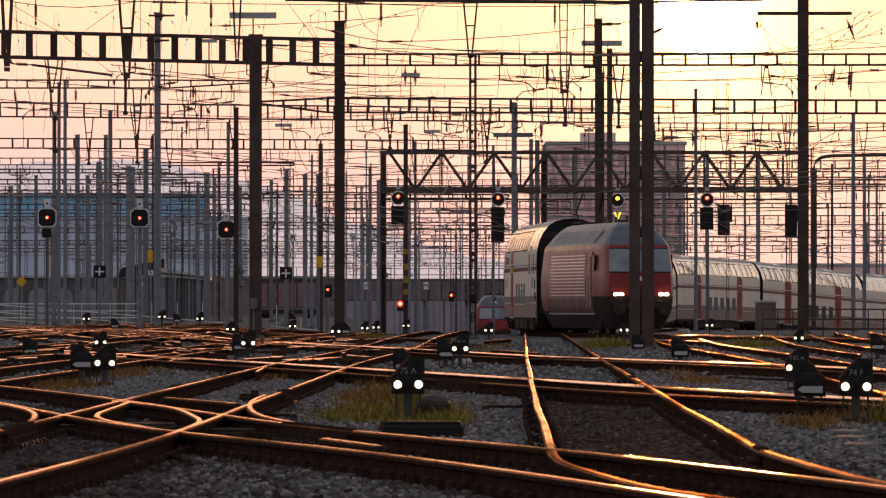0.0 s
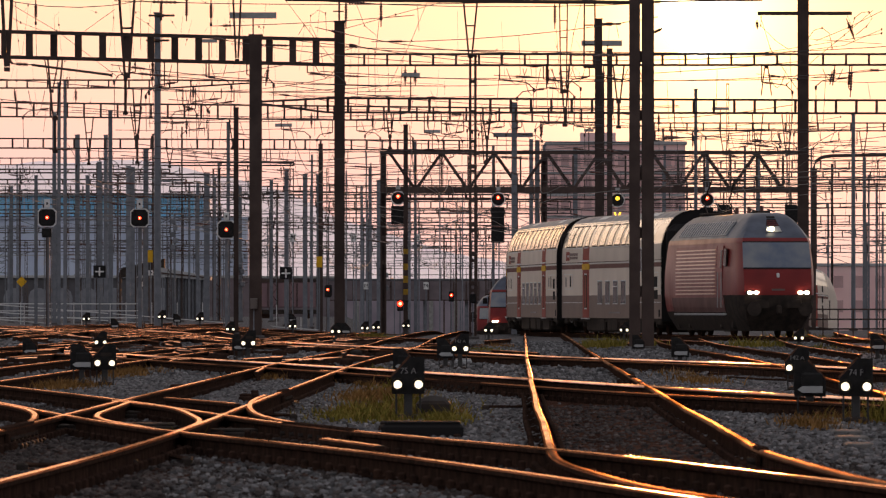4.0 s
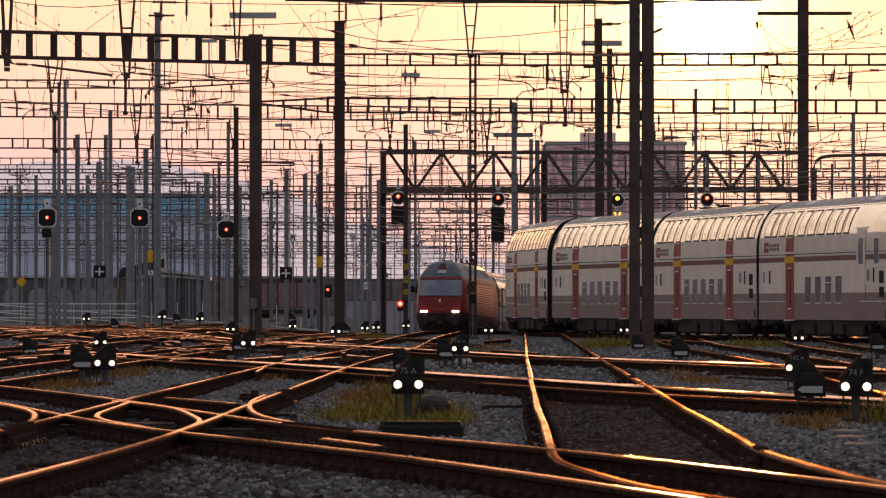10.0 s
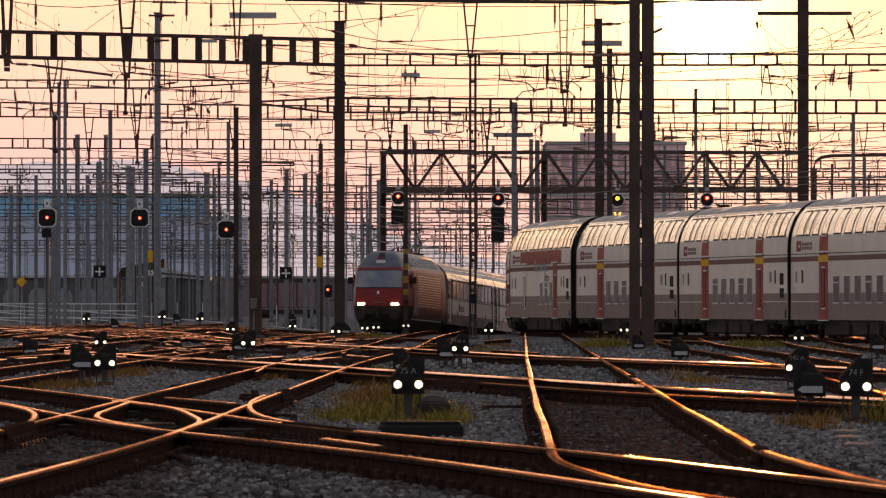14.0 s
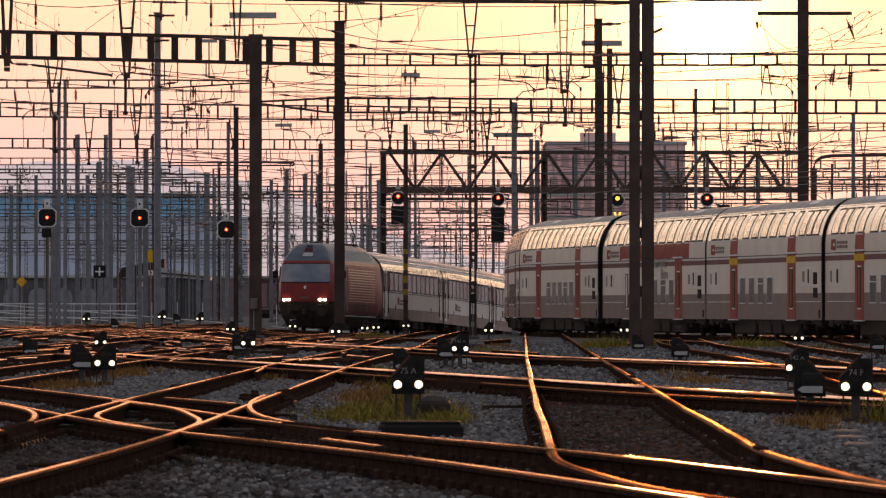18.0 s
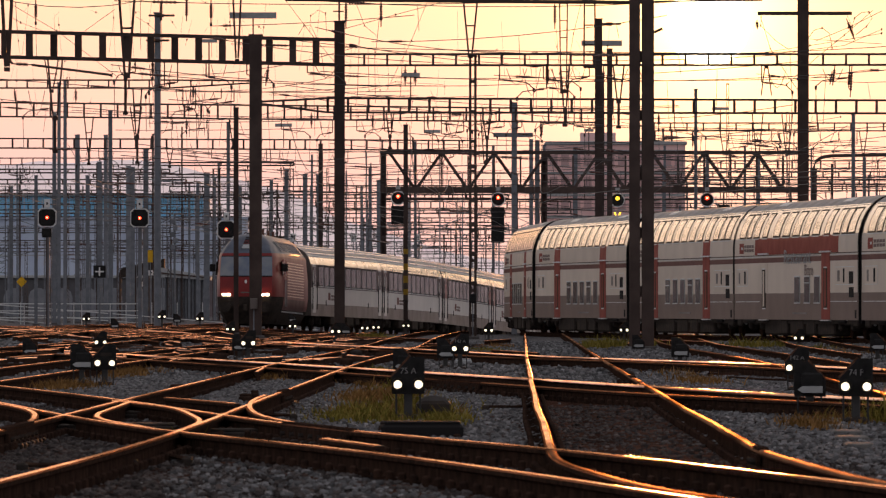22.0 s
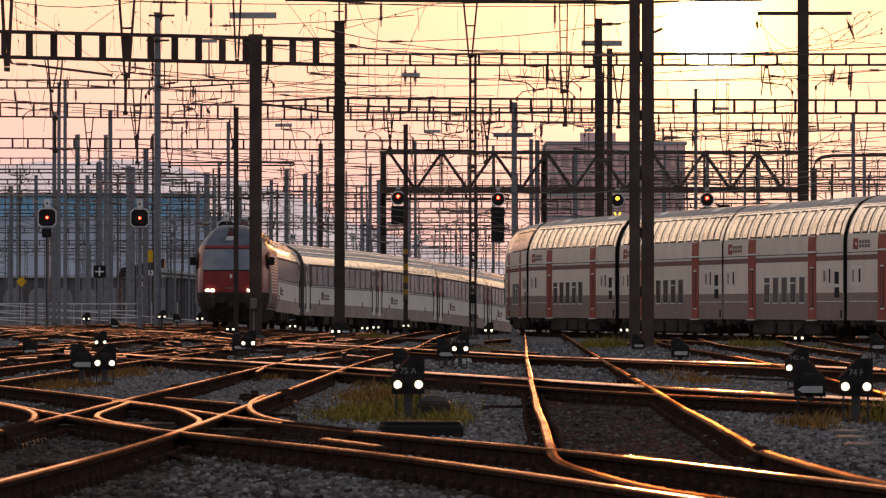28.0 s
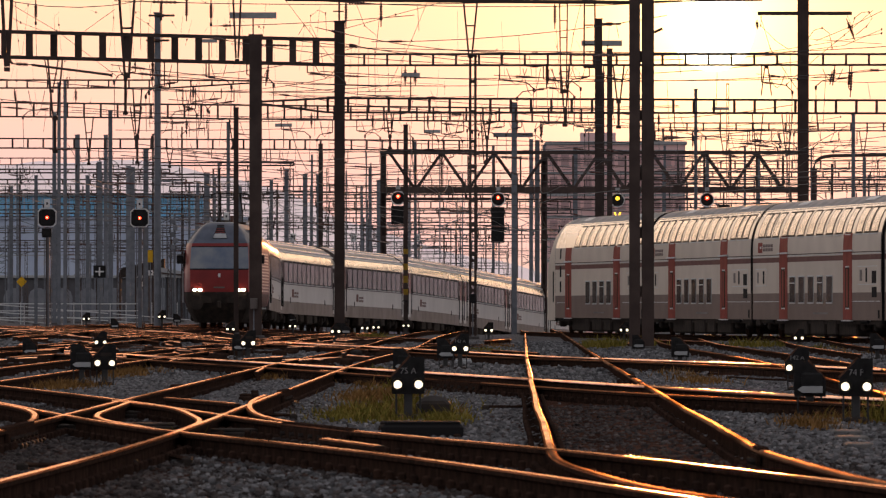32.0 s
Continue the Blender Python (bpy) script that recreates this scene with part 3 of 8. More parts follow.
TURNED_LOWER = [10.1 + 1.9 * k for k in range(5)]
CAB_LOWER = [9.2, 11.1, 13.0, 14.9]
BISTRO_LOWER = [8.3, 10.35, 12.4]
VAN_LOWER = [9.65 + 2.05 * k for k in range(4)]


def coach_door(t, P, yc, side, first_class, ivory=False):
    """Sliding door column with a tall narrow window, a lamp strip over it and a step."""
    d = part("door", panel(P, 1.48 if ivory else 0.62, 2.45 if ivory else 3.30, yc - 0.84, yc + 0.84, 0.016, side, n=6), M_COACH if ivory else M_DOOR, t, "ivory sliding door" if ivory else "red sliding door column")
    if side < 0:
        # white ticks above and below the seal paint a sky glint
        part("window_frame", panel(P, 0.94, 2.29, yc - 0.34, yc + 0.34, 0.022, side, n=1), M_WHITE, d)
    part("window_seal", panel(P, 0.985, 2.245, yc - 0.345, yc + 0.345, 0.026, side, n=1), M_RIM, d)
    part("door_window", panel(P, 1.03, 2.20, yc - 0.16, yc + 0.16, 0.03, side, n=1), M_DOOR if not ivory else M_COACH, d)
    part("door_lamp", panel(P, 2.74, 2.79, yc - 1.1, yc + 1.1, 0.06, side, n=1), M_WHITE, d)
    part("door_step", panel(P, 0.57, 0.60, yc - 0.85, yc + 0.85, 0.07, side, n=1), M_WHITE, d, "pale metal step edge")
    if first_class:
        part("door_sign", panel(P, 2.44, 2.66, yc - 0.95, yc + 0.95, 0.03, side, n=1), M_YELLOW, d, "yellow first-class band")


def hatch_panel(t, P, y0, y1, z0, z1, side):
    """Service panel with a pale joint round it."""
    h = part("service_panel", panel(P, z0, z1, y0, y1, 0.006, side, n=1), M_WHITE, t)
    part("panel_face", panel(P, z0 + 0.025, z1 - 0.025, y0 + 0.03, y1 - 0.03, 0.010, side, n=1), M_COACH, h)


def double_deck_coach(label, cab=False, bistro=False, first_class=False, van=False, upper=FIRST_UPPER, lower=FIRST_LOWER):
    L = 26.35
    t = thing("double_deck_coach", label, "train coach", group="coaches of the double-deck train")
    P = DOUBLE
    plain = not (first_class or cab)
    y1 = L - (2.2 if cab else 0.0)
    part("lower_side", shell(P, 0.60, 1.46, 0, y1), M_COACHDARK, t, "anthracite lower body side", smooth=True)
    part("middle_side", shell(P, 1.46, 2.47, 0, y1), M_COACH, t, smooth=True)
    part("waist_stripe", shell(P, 2.47, 2.63, 0, y1), M_WAIST, t, "reddish-brown waist stripe")
    part("upper_side", shell(P, 2.63, 3.30, 0, y1), M_COACH, t, smooth=True)
    part("shoulder", shell(P, 3.30, 4.20, 0, y1), M_SHINE, t, "glossy ivory shoulder curving to the roof", smooth=True)
    roof = [(profile_cut(P, 4.20), 4.20)] + [p for p in P if p[1] > 4.20]
    rp = roof + [(-x, z) for x, z in roof[::-1][1:]]
    g = Geo()
    g.v = [(x, y, z) for y in (0, y1) for x, z in rp]
    g.f = [(k + 1, k, len(rp) + k, len(rp) + k + 1) for k in range(len(rp) - 1)]
    part("roof", g, M_COACHROOF, t, "dull grey roof", smooth=True)
    part("floor_pan", Geo().box((0, L / 2, 0.62), (2.6, L - 0.8, 0.3)), M_UNDER, t)
    part("end_wall", coach_end(P, 0.0, -1), M_RUBBER, t, "dark end wall")
    part("end_wall", coach_end(P, y1, 1), M_RUBBER, t, "dark end wall")
    part("gangway", Geo().box((0, -0.36, 2.3), (2.5, 0.7, 3.4), ch=0.25), M_RUBBER, t, "black rubber gangway bellows")
    for ya, yb in ((-0.04, 0.11), (L - 0.11, L + 0.04)) if not cab else ((-0.04, 0.11),):
        rim = [(x * 1.008, z * 1.002) for x, z in P if z >= 0.6]
        rim = rim + [(-x, z) for x, z in rim[::-1][1:]]
        g = Geo()
        g.v = [(x, y, z) for y in (ya, yb) for x, z in rim]
        g.f = [(k + 1, k, len(rim) + k, len(rim) + k + 1) for k in range(len(rim) - 1)]
        part("end_seal", g, M_RUBBER, t, "black rubber seal round the coach end", smooth=True)
    part("underframe_box", Geo().box((0, L / 2, 0.37), (2.45, 14.6, 0.56), ch=0.06), M_UNDER, t)
    for yc in (0.9, L - 0.9) if not cab else (0.9,):
        part("end_step_box", Geo().box((0, yc, 0.62), (2.7, 0.9, 0.5), ch=0.05), M_UNDER, t)
    bogie(t, 3.6)
    bogie(t, L - 3.6)
    part("coupling", Geo().tube([(0, -0.5, 0.62), (0, 0.6, 0.62)], 0.13, 8), M_UNDER, t)
    for yc in (1.4, L - 1.4):
        part("air_hose", Geo().tube([(-1.15, yc - 0.3, 0.75), (-1.2, yc - 0.1, 0.45), (-1.18, yc + 0.2, 0.5), (-1.15, yc + 0.4, 0.8)], 0.045, 6), M_GREYPAINT, t, "pale brake hose")
        part("yaw_damper", Geo().tube([(-1.28, yc + (1.2 if yc < 5 else -1.2), 0.62), (-1.28, yc + (2.1 if yc < 5 else -2.1), 0.66)], 0.06, 8), M_GREYPAINT, t)
        part("wheel_hood", Geo().box((-1.31, yc + (2.2 if yc < 5 else -2.2), 0.58), (0.12, 1.5, 0.16), ch=0.04), M_RUBBER, t)
    for ya, yb in ((9.2, 11.0), (11.6, 14.2), (15.0, 16.6)):
        part("equipment_box", Geo().box((-1.12, (ya + yb) / 2, 0.36), (0.42, yb - ya, 0.5), ch=0.05), M_UNDER, t)
    for side in (-1, 1):
        part("waist_line", panel(P, 2.655, 2.685, 0.1, y1 - 0.1, 0.012, side, n=1), M_WHITE, t, "thin pale line over the stripe")
        part("waist_joint", panel(P, 2.70, 2.725, 0.1, y1 - 0.1, 0.008, side, n=1), M_RIM, t)
        part("gutter", panel(P, 4.19, 4.22, 0.2, y1 - 0.2, 0.014, side, n=1), M_SHINE, t)
        segs = ((0.3, 1.05), (1.35, 2.6), (2.8, 3.5), (3.65, 5.5), (20.6, 21.5), (21.7, 23.6), (23.8, 25.9))
        for a, b in segs:
            if cab and b > y1:
                continue
            part("rubbing_strip", panel(P, 1.175, 1.2, a, b, 0.014, side, n=1), M_WHITE, t)
        for yc, w in upper:
            if cab and yc > 18.6:
                continue
            h = w / 2
            if side > 0 and not plain:
                part("upper_window", panel(P, 3.345, 4.065, yc - h, yc + h, 0.014, side), M_CURVED, t, "curved tinted upper-deck window with painted reflection blotches")
                continue
            f = part("upper_window_frame", panel(P, 3.29, 4.12, yc - h - 0.08, yc + h + 0.08, 0.008, side), M_RIM, t)
            part("upper_window", panel(P, 3.345, 4.065, yc - h + 0.07, yc + h - 0.07, 0.014, side), M_CURVED, f, "curved tinted upper-deck window with painted reflection blotches")
            if side < 0:
                # white strip under the pane is a painted glint of its frame
                part("window_sill", panel(P, 3.25, 3.28, yc - h - 0.03, yc + h + 0.03, 0.02, side, n=1), M_WHITE, f)
        for k, yc in enumerate(lower):
            f = part("lower_window_frame", panel(P, 1.14, 2.0, yc - 0.60, yc + 0.60, 0.012, side, n=1), M_GREYPAINT, t)
            part("lower_window", panel(P, 1.17, 1.97, yc - 0.52, yc + 0.52, 0.02, side, n=1), M_GLASS, f)
            if side > 0:
                continue
            # white head and sill bars paint the lit rims of the window
            part("window_head", panel(P, 1.985, 2.02, yc - 0.56, yc + 0.56, 0.03, side, n=1), M_WHITE, f)
            part("window_sill", panel(P, 1.12, 1.15, yc - 0.56, yc + 0.56, 0.03, side, n=1), M_WHITE, f)
            if k % 3 == 1:
                part("sash_bar", panel(P, 1.77, 1.80, yc - 0.52, yc + 0.52, 0.028, side, n=1), M_WHITE, f)
        if van:
            d = part("luggage_door", panel(P, 1.22, 3.415, 4.4, 6.2, 0.010, side, n=8), M_SKIRT, t, "tall ivory luggage door in a dark joint")
            part("door_leaf", panel(P, 1.46, 3.40, 4.43, 6.17, 0.016, side, n=8), M_COACH, d)
            part("door_foot", panel(P, 1.235, 1.457, 4.43, 6.17, 0.016, side, n=1), M_COACHDARK, d, "anthracite foot of the door")
            part("window_frame", panel(P, 2.29, 3.19, 4.82, 5.78, 0.024, side, n=3), M_WHITE, d)
            part("door_window", panel(P, 2.34, 3.14, 4.88, 5.72, 0.03, side, n=3), M_GLASS, d)
            part("door_lamp", panel(P, 3.44, 3.48, 4.3, 6.3, 0.03, side, n=1), M_WHITE, d)
            f = part("window_frame", panel(P, 2.29, 3.17, 1.95, 2.85, 0.012, side, n=3), M_WHITE, t)
            part("side_window", panel(P, 2.34, 3.12, 2.0, 2.8, 0.02, side, n=3), M_GLASS, f)
        for yc in ((19.6,) if van else (7.1, 20.35) if cab else (6.5, 19.6)):
            coach_door(t, P, yc, side, first_class, bistro and yc > 10)
        if side > 0:
            continue
        hatch_panel(t, P, 0.85, 4.6, 1.70, 2.28, side)
        if not cab:
            hatch_panel(t, P, 23.3, 25.7, 1.70, 2.28, side)
        for yc, z0, z1, w in ((3.9, 1.82, 2.16, 0.22), (2.85, 1.78, 2.22, 0.14), (1.4, 1.74, 2.12, 0.42), (1.4, 1.31, 1.63, 0.42), (25.1, 1.80, 2.16, 0.16), (23.85, 1.78, 2.2, 0.16), (0.55, 0.66, 0.92, 0.12)):
            if cab and yc > 23:
                continue
            part("service_hatch", panel(P, z0, z1, yc - w, yc + w, 0.016, side, n=1), M_SKIRT if yc in (3.9, 25.1) else M_RUBBER, t)
        for ya, yb in ((10.4, 13.4),):
            part("lettering_bar", panel(P, 0.78, 0.84, ya, yb, 0.008, side, n=1), M_SKIRT, t)
        if not cab:
            e = part("emblem", panel(P, 2.80, 3.14, L - 2.15, L - 1.25, 0.012, side, n=2), M_DOOR, t, "faded red square emblem")
            part("emblem_mark", panel(P, 2.93, 3.01, L - 2.0, L - 1.7, 0.016, side, n=1), M_WHITE, e)
            for k in range(8):
                c = L - 2.55 - 0.55 * (k // 2)
                part("lettering_bar", panel(P, 2.85 + 0.13 * (k % 2), 2.95 + 0.13 * (k % 2), c - 0.2, c + 0.2, 0.012, side, n=1), M_STRIPE, t)
        if bistro:
            part("red_panel", panel(P, 2.735, 3.275, 4.0, 21.6, 0.012, side, n=6), M_DOOR, t, "broad red panel under the upper windows")
            side_words("Restaurant", t, 12.3, 2.42, 0.66, 2.0, M_GREYPAINT)
            side_words("Bistro", t, 9.9, 2.03, 0.5, 1.5, M_STRIPE)
    for yc in (6.0, 19.5):
        for side in (-1, 1):
            part("roof_hatch", panel(P, 4.33, 4.44, yc - 0.9, yc + 0.9, 0.02, side, n=2), M_WHITE, t, "pale roof hatch")
    if cab:
        stations = [(L - 2.2, 1.0, 4.52), (L - 1.5, 1.0, 4.49), (L - 0.8, 0.99, 4.38), (L - 0.2, 0.97, 4.14), (L + 0.3, 0.95, 3.8), (L + 0.8, 0.93, 3.3), (L + 1.0, 0.90, 2.6)]
        rings = []
        for y, k, top in stations:
            ring = [(x * k, y, 0.5 + (z - 0.5) * (top - 0.5) / 4.02) for x, z in P]
            rings.append(ring + [(-x, y, z) for x, y, z in ring[::-1][1:]])
        g = Geo()
        n = len(rings[0])
        g.v = [p for r in rings for p in r]
        g.f = [(i * n + k + 1, i * n + k, (i + 1) * n + k, (i + 1) * n + k + 1) for i in range(len(rings) - 1) for k in range(n - 1)]
        g.f.append(tuple(range((len(rings) - 1) * n, len(rings) * n)))
        part("cab_nose", g, M_COACH, t, "rounded driving-cab end", smooth=True)
        for side in (-1, 1):
            for za, zb in ((1.60, 2.02), (2.18, 2.60), (2.88, 3.28)):
                part("cab_window", panel(P, za, zb, 22.38, 22.72, 0.016, side, n=1), M_RUBBER, t, "narrow dark window")
            part("cab_handrail", Geo().tube([(side * 1.42, L - 1.9, 1.2), (side * 1.42, L - 1.9, 2.4)], 0.025), M_RUBBER, t)
        part("coupler", Geo().box((0, L + 0.9, 0.75), (2.2, 0.4, 0.4), ch=0.1), M_UNDER, t)
    return t


SINGLE = [(1.41, 0.70), (1.41, 1.12), (1.41, 1.85), (1.41, 2.95), (1.38, 3.15), (1.28, 3.42), (1.08, 3.68), (0.72, 3.9), (0.36, 4.02), (0.0, 4.05)]


def single_deck_coach(label):
    L = 26.05
    t = thing("passenger_coach", label, "train coach", group="coaches of the single-deck train")
    P = SINGLE
    part("skirt", shell(P, 0.70, 1.26, 0, L), M_SKIRT, t, "warm grey lower skirt")
    part("lower_side", shell(P, 1.26, 2.02, 0, L), M_WHITESIDE, t, smooth=True)
    part("window_band", shell(P, 2.02, 3.10, 0, L), M_BAND, t, "dark brown window band")
    part("cant_rail", shell(P, 3.10, 3.50, 0, L), M_SHINE, t, "pale cant rail", smooth=True)
    roof = [p for p in P if p[1] > 3.50]
    roof = [(profile_cut(P, 3.50), 3.50)] + roof
    rp = roof + [(-x, z) for x, z in roof[::-1][1:]]
    g = Geo()
    g.v = [(x, y, z) for y in (0, L) for x, z in rp]
    g.f = [(k + 1, k, len(rp) + k, len(rp) + k + 1) for k in range(len(rp) - 1)]
    part("roof", g, M_RIBROOF, t, "ribbed grey roof", smooth=True)
    for x in (-1.12, -0.8, -0.45, 0.45, 0.8, 1.12):
        z = float(np.interp(abs(x), [p[0] for p in P[::-1]], [p[1] for p in P[::-1]]))
        # glossy ivory colour makes the ribs read as golden sunlit lines
        part("roof_rib", Geo().box((x, L / 2, z), (0.06, L - 0.3, 0.07), ch=0.015), M_SHINE, t)
    part("end_wall", coach_end(P, 0.0, -1), M_SKIRT, t, "grey coach end")
    part("end_wall", coach_end(P, L, 1), M_SKIRT, t, "grey coach end")
    part("gangway", Geo().box((0, -0.3, 2.1), (2.3, 0.6, 2.7), ch=0.2), M_RUBBER, t)
    part("underframe_box", Geo().box((0, L / 2, 0.55), (2.3, 9.0, 0.55), ch=0.06), M_UNDER, t)
    bogie(t, 3.4)
    bogie(t, L - 3.4)
    for side in (-1, 1):
        for k in range(11):
            yc = 3.35 + k * (L - 6.7) / 10
            if side > 0:
                part("window_frame", panel(P, 2.08, 3.06, yc - 0.83, yc + 0.83, 0.01, side, n=1), M_RUBBER, t)
            part("window", panel(P, 2.14, 3.00, yc - 0.74, yc + 0.74, 0.018, side, n=1), M_PANE, t)
            if side > 0:
                part("window_post", panel(P, 2.08, 3.05, yc + 0.86, yc + 0.94, 0.02, side, n=1), M_GREYPAINT, t)
                part("window_sill", panel(P, 2.06, 2.10, yc - 0.8, yc + 0.8, 0.03, side, n=1), M_WHITE, t)
        for yc in (1.1, L - 1.1):
            d = part("door", panel(P, 0.85, 3.10, yc - 0.5, yc + 0.5, 0.014, side, n=3), M_WHITESIDE, t, "pale grey entrance door")
            part("door_window", panel(P, 2.1, 3.0, yc - 0.28, yc + 0.28, 0.024, side, n=1), M_GLASS, d)
        part("gutter", panel(P, 3.46, 3.52, 0.1, L - 0.1, 0.03, side, n=1), M_WHITE, t)
        if side < 0:
            continue
        for y0, y1, z0 in ((7.2, 9.0, 0.30), (10.0, 11.6, 0.35), (13.0, 15.4, 0.28), (16.2, 17.6, 0.34)):
            part("equipment_box", Geo().box((1.2, (y0 + y1) / 2, (z0 + 0.72) / 2), (0.35, y1 - y0, 0.72 - z0), ch=0.04), M_UNDER, t)
        for yc in (5.2, 20.6):
            part("filler_flap", panel(P, 1.2, 1.45, yc - 0.12, yc + 0.12, 0.012, side, n=1), M_RUBBER, t)
        for y in (0.35, 1.85, L - 0.35, L - 1.85):
            part("handrail", Geo().tube([(1.45, y, 1.0), (1.45, y, 2.3)], 0.022), M_RUBBER, t)
        part("emblem", panel(P, 1.46, 1.82, 6.0, 6.7, 0.012, side, n=1), M_WAIST, t)
        for k in range(4):
            part("lettering_bar", panel(P, 1.46 + 0.15 * (k % 2), 1.56 + 0.15 * (k % 2), 7.0 + 0.9 * (k // 2), 7.75 + 0.9 * (k // 2), 0.012, side, n=1), M_STRIPE, t)
    return t


LOCO_RINGS = [  # height, half width, set-back of the nose
    (0.20, 1.10, 0.62), (0.42, 1.22, 0.45), (0.70, 1.36, 0.22), (1.05, 1.45, 0.06), (1.45, 1.49, 0.0), (1.95, 1.50, 0.06), (2.25, 1.50, 0.16), (2.38, 1.495, 0.21),
    (3.20, 1.45, 0.62), (3.27, 1.435, 0.68), (3.36, 1.41, 0.78), (3.70, 1.18, 1.25), (4.0, 0.93, 1.75), (4.16, 0.72, 2.1), (4.22, 0.5, 2.4)]
LOCO_L = 18.5


def loco_ring(z, w, d, out=0.0):
    """Plan outline of the locomotive at one height: flat sides, bowed noses with rounded corners."""
    pts = []
    w, L = w + out, LOCO_L
    d = d - out
    for s in (-1, -0.95, -0.9, -0.85, -0.77, -0.65, -0.35, 0, 0.35, 0.65, 0.77, 0.85, 0.9, 0.95, 1):
        back = 0.14 * s * s + 2.8 * max(0, abs(s) - 0.78) ** 2 / 0.0484
        pts.append((s * w, d + back, z))
    rear = [(-x, L - d - (y - d) * 0.28, z) for x, y, z in pts]
    return pts + rear


def ring_at(z, out=0.0):
    zs = [r[0] for r in LOCO_RINGS]
    return loco_ring(z, float(np.interp(z, zs, [r[1] for r in LOCO_RINGS])), float(np.interp(z, zs, [r[2] for r in LOCO_RINGS])), out)


def loco_band(z0, z1, top=False, out=0.0, keep=None):
    zs = sorted({z0, z1, *[r[0] for r in LOCO_RINGS if z0 < r[0] < z1]})
    rings = [ring_at(z, out) for z in zs]
    n = len(rings[0])
    g = Geo()
    g.v = [p for r in rings for p in r]
    for i in range(len(rings) - 1):
        for k in range(n):
            if keep and k not in keep:
                continue
            g.f.append((i * n + k, i * n + (k + 1) % n, (i + 1) * n + (k + 1) % n, (i + 1) * n + k))
    if top:
        g.f.append(tuple(range((len(rings) - 1) * n, len(rings) * n)))
    return g


def loco_plate(z0, z1, y0, y1, side, out=0.02):
    zs, ws = [r[0] for r in LOCO_RINGS], [r[1] for r in LOCO_RINGS]
    return panel(list(zip(ws, zs)), z0, z1, y0, y1, out, side, n=3)


def slope_plate(end, z0, z1, w0, w1, proud):
    """A plate lying on the sloping brow over the windscreen, tapering from half width w0 to w1."""
    zs, ds = [r[0] for r in LOCO_RINGS], [r[2] for r in LOCO_RINGS]
    v = []
    for o in (proud, -0.05):
        for z, w in ((z0, w0), (z1, w1)):
            y = float(np.interp(z, zs, ds)) - o
            v += [(-w, y if end == 0 else LOCO_L - y, z), (w, y if end == 0 else LOCO_L - y, z)]
    return Geo().add(v, [(0, 1, 3, 2), (5, 4, 6, 7), (0, 4, 5, 1), (2, 3, 7, 6), (0, 2, 6, 4), (1, 5, 7, 3)])


def top_light(t, end, lit):
    """Third headlamp in its tapering recess in the brow."""
    r = part("roof_lamp", slope_plate(end, 3.55, 4.0, 0.29, 0.15, 0.02), M_BLACK, t, "dark top-light recess")
    part("lamp_sill", slope_plate(end, 3.57, 3.75, 0.27, 0.215, 0.04), M_GREYPAINT, r, "pale reflector under the top light")
    for k in range(3):
        part("recess_slat", slope_plate(end, 3.79 + 0.07 * k, 3.81 + 0.07 * k, 0.20 - 0.02 * k, 0.195 - 0.02 * k, 0.035), M_LOCORED, r)
    if lit:
        oval = [(-0.1 + 0.12 * math.cos(k * 0.5236), 3.66 + 0.07 * math.sin(k * 0.5236)) for k in range(12)]
        y = float(np.interp(3.6, [q[0] for q in LOCO_RINGS], [q[2] for q in LOCO_RINGS]))
        part("lamp", Geo().prism(oval, y - 0.08, y + 0.1), M_HEADLAMP, r, "lit top headlamp")


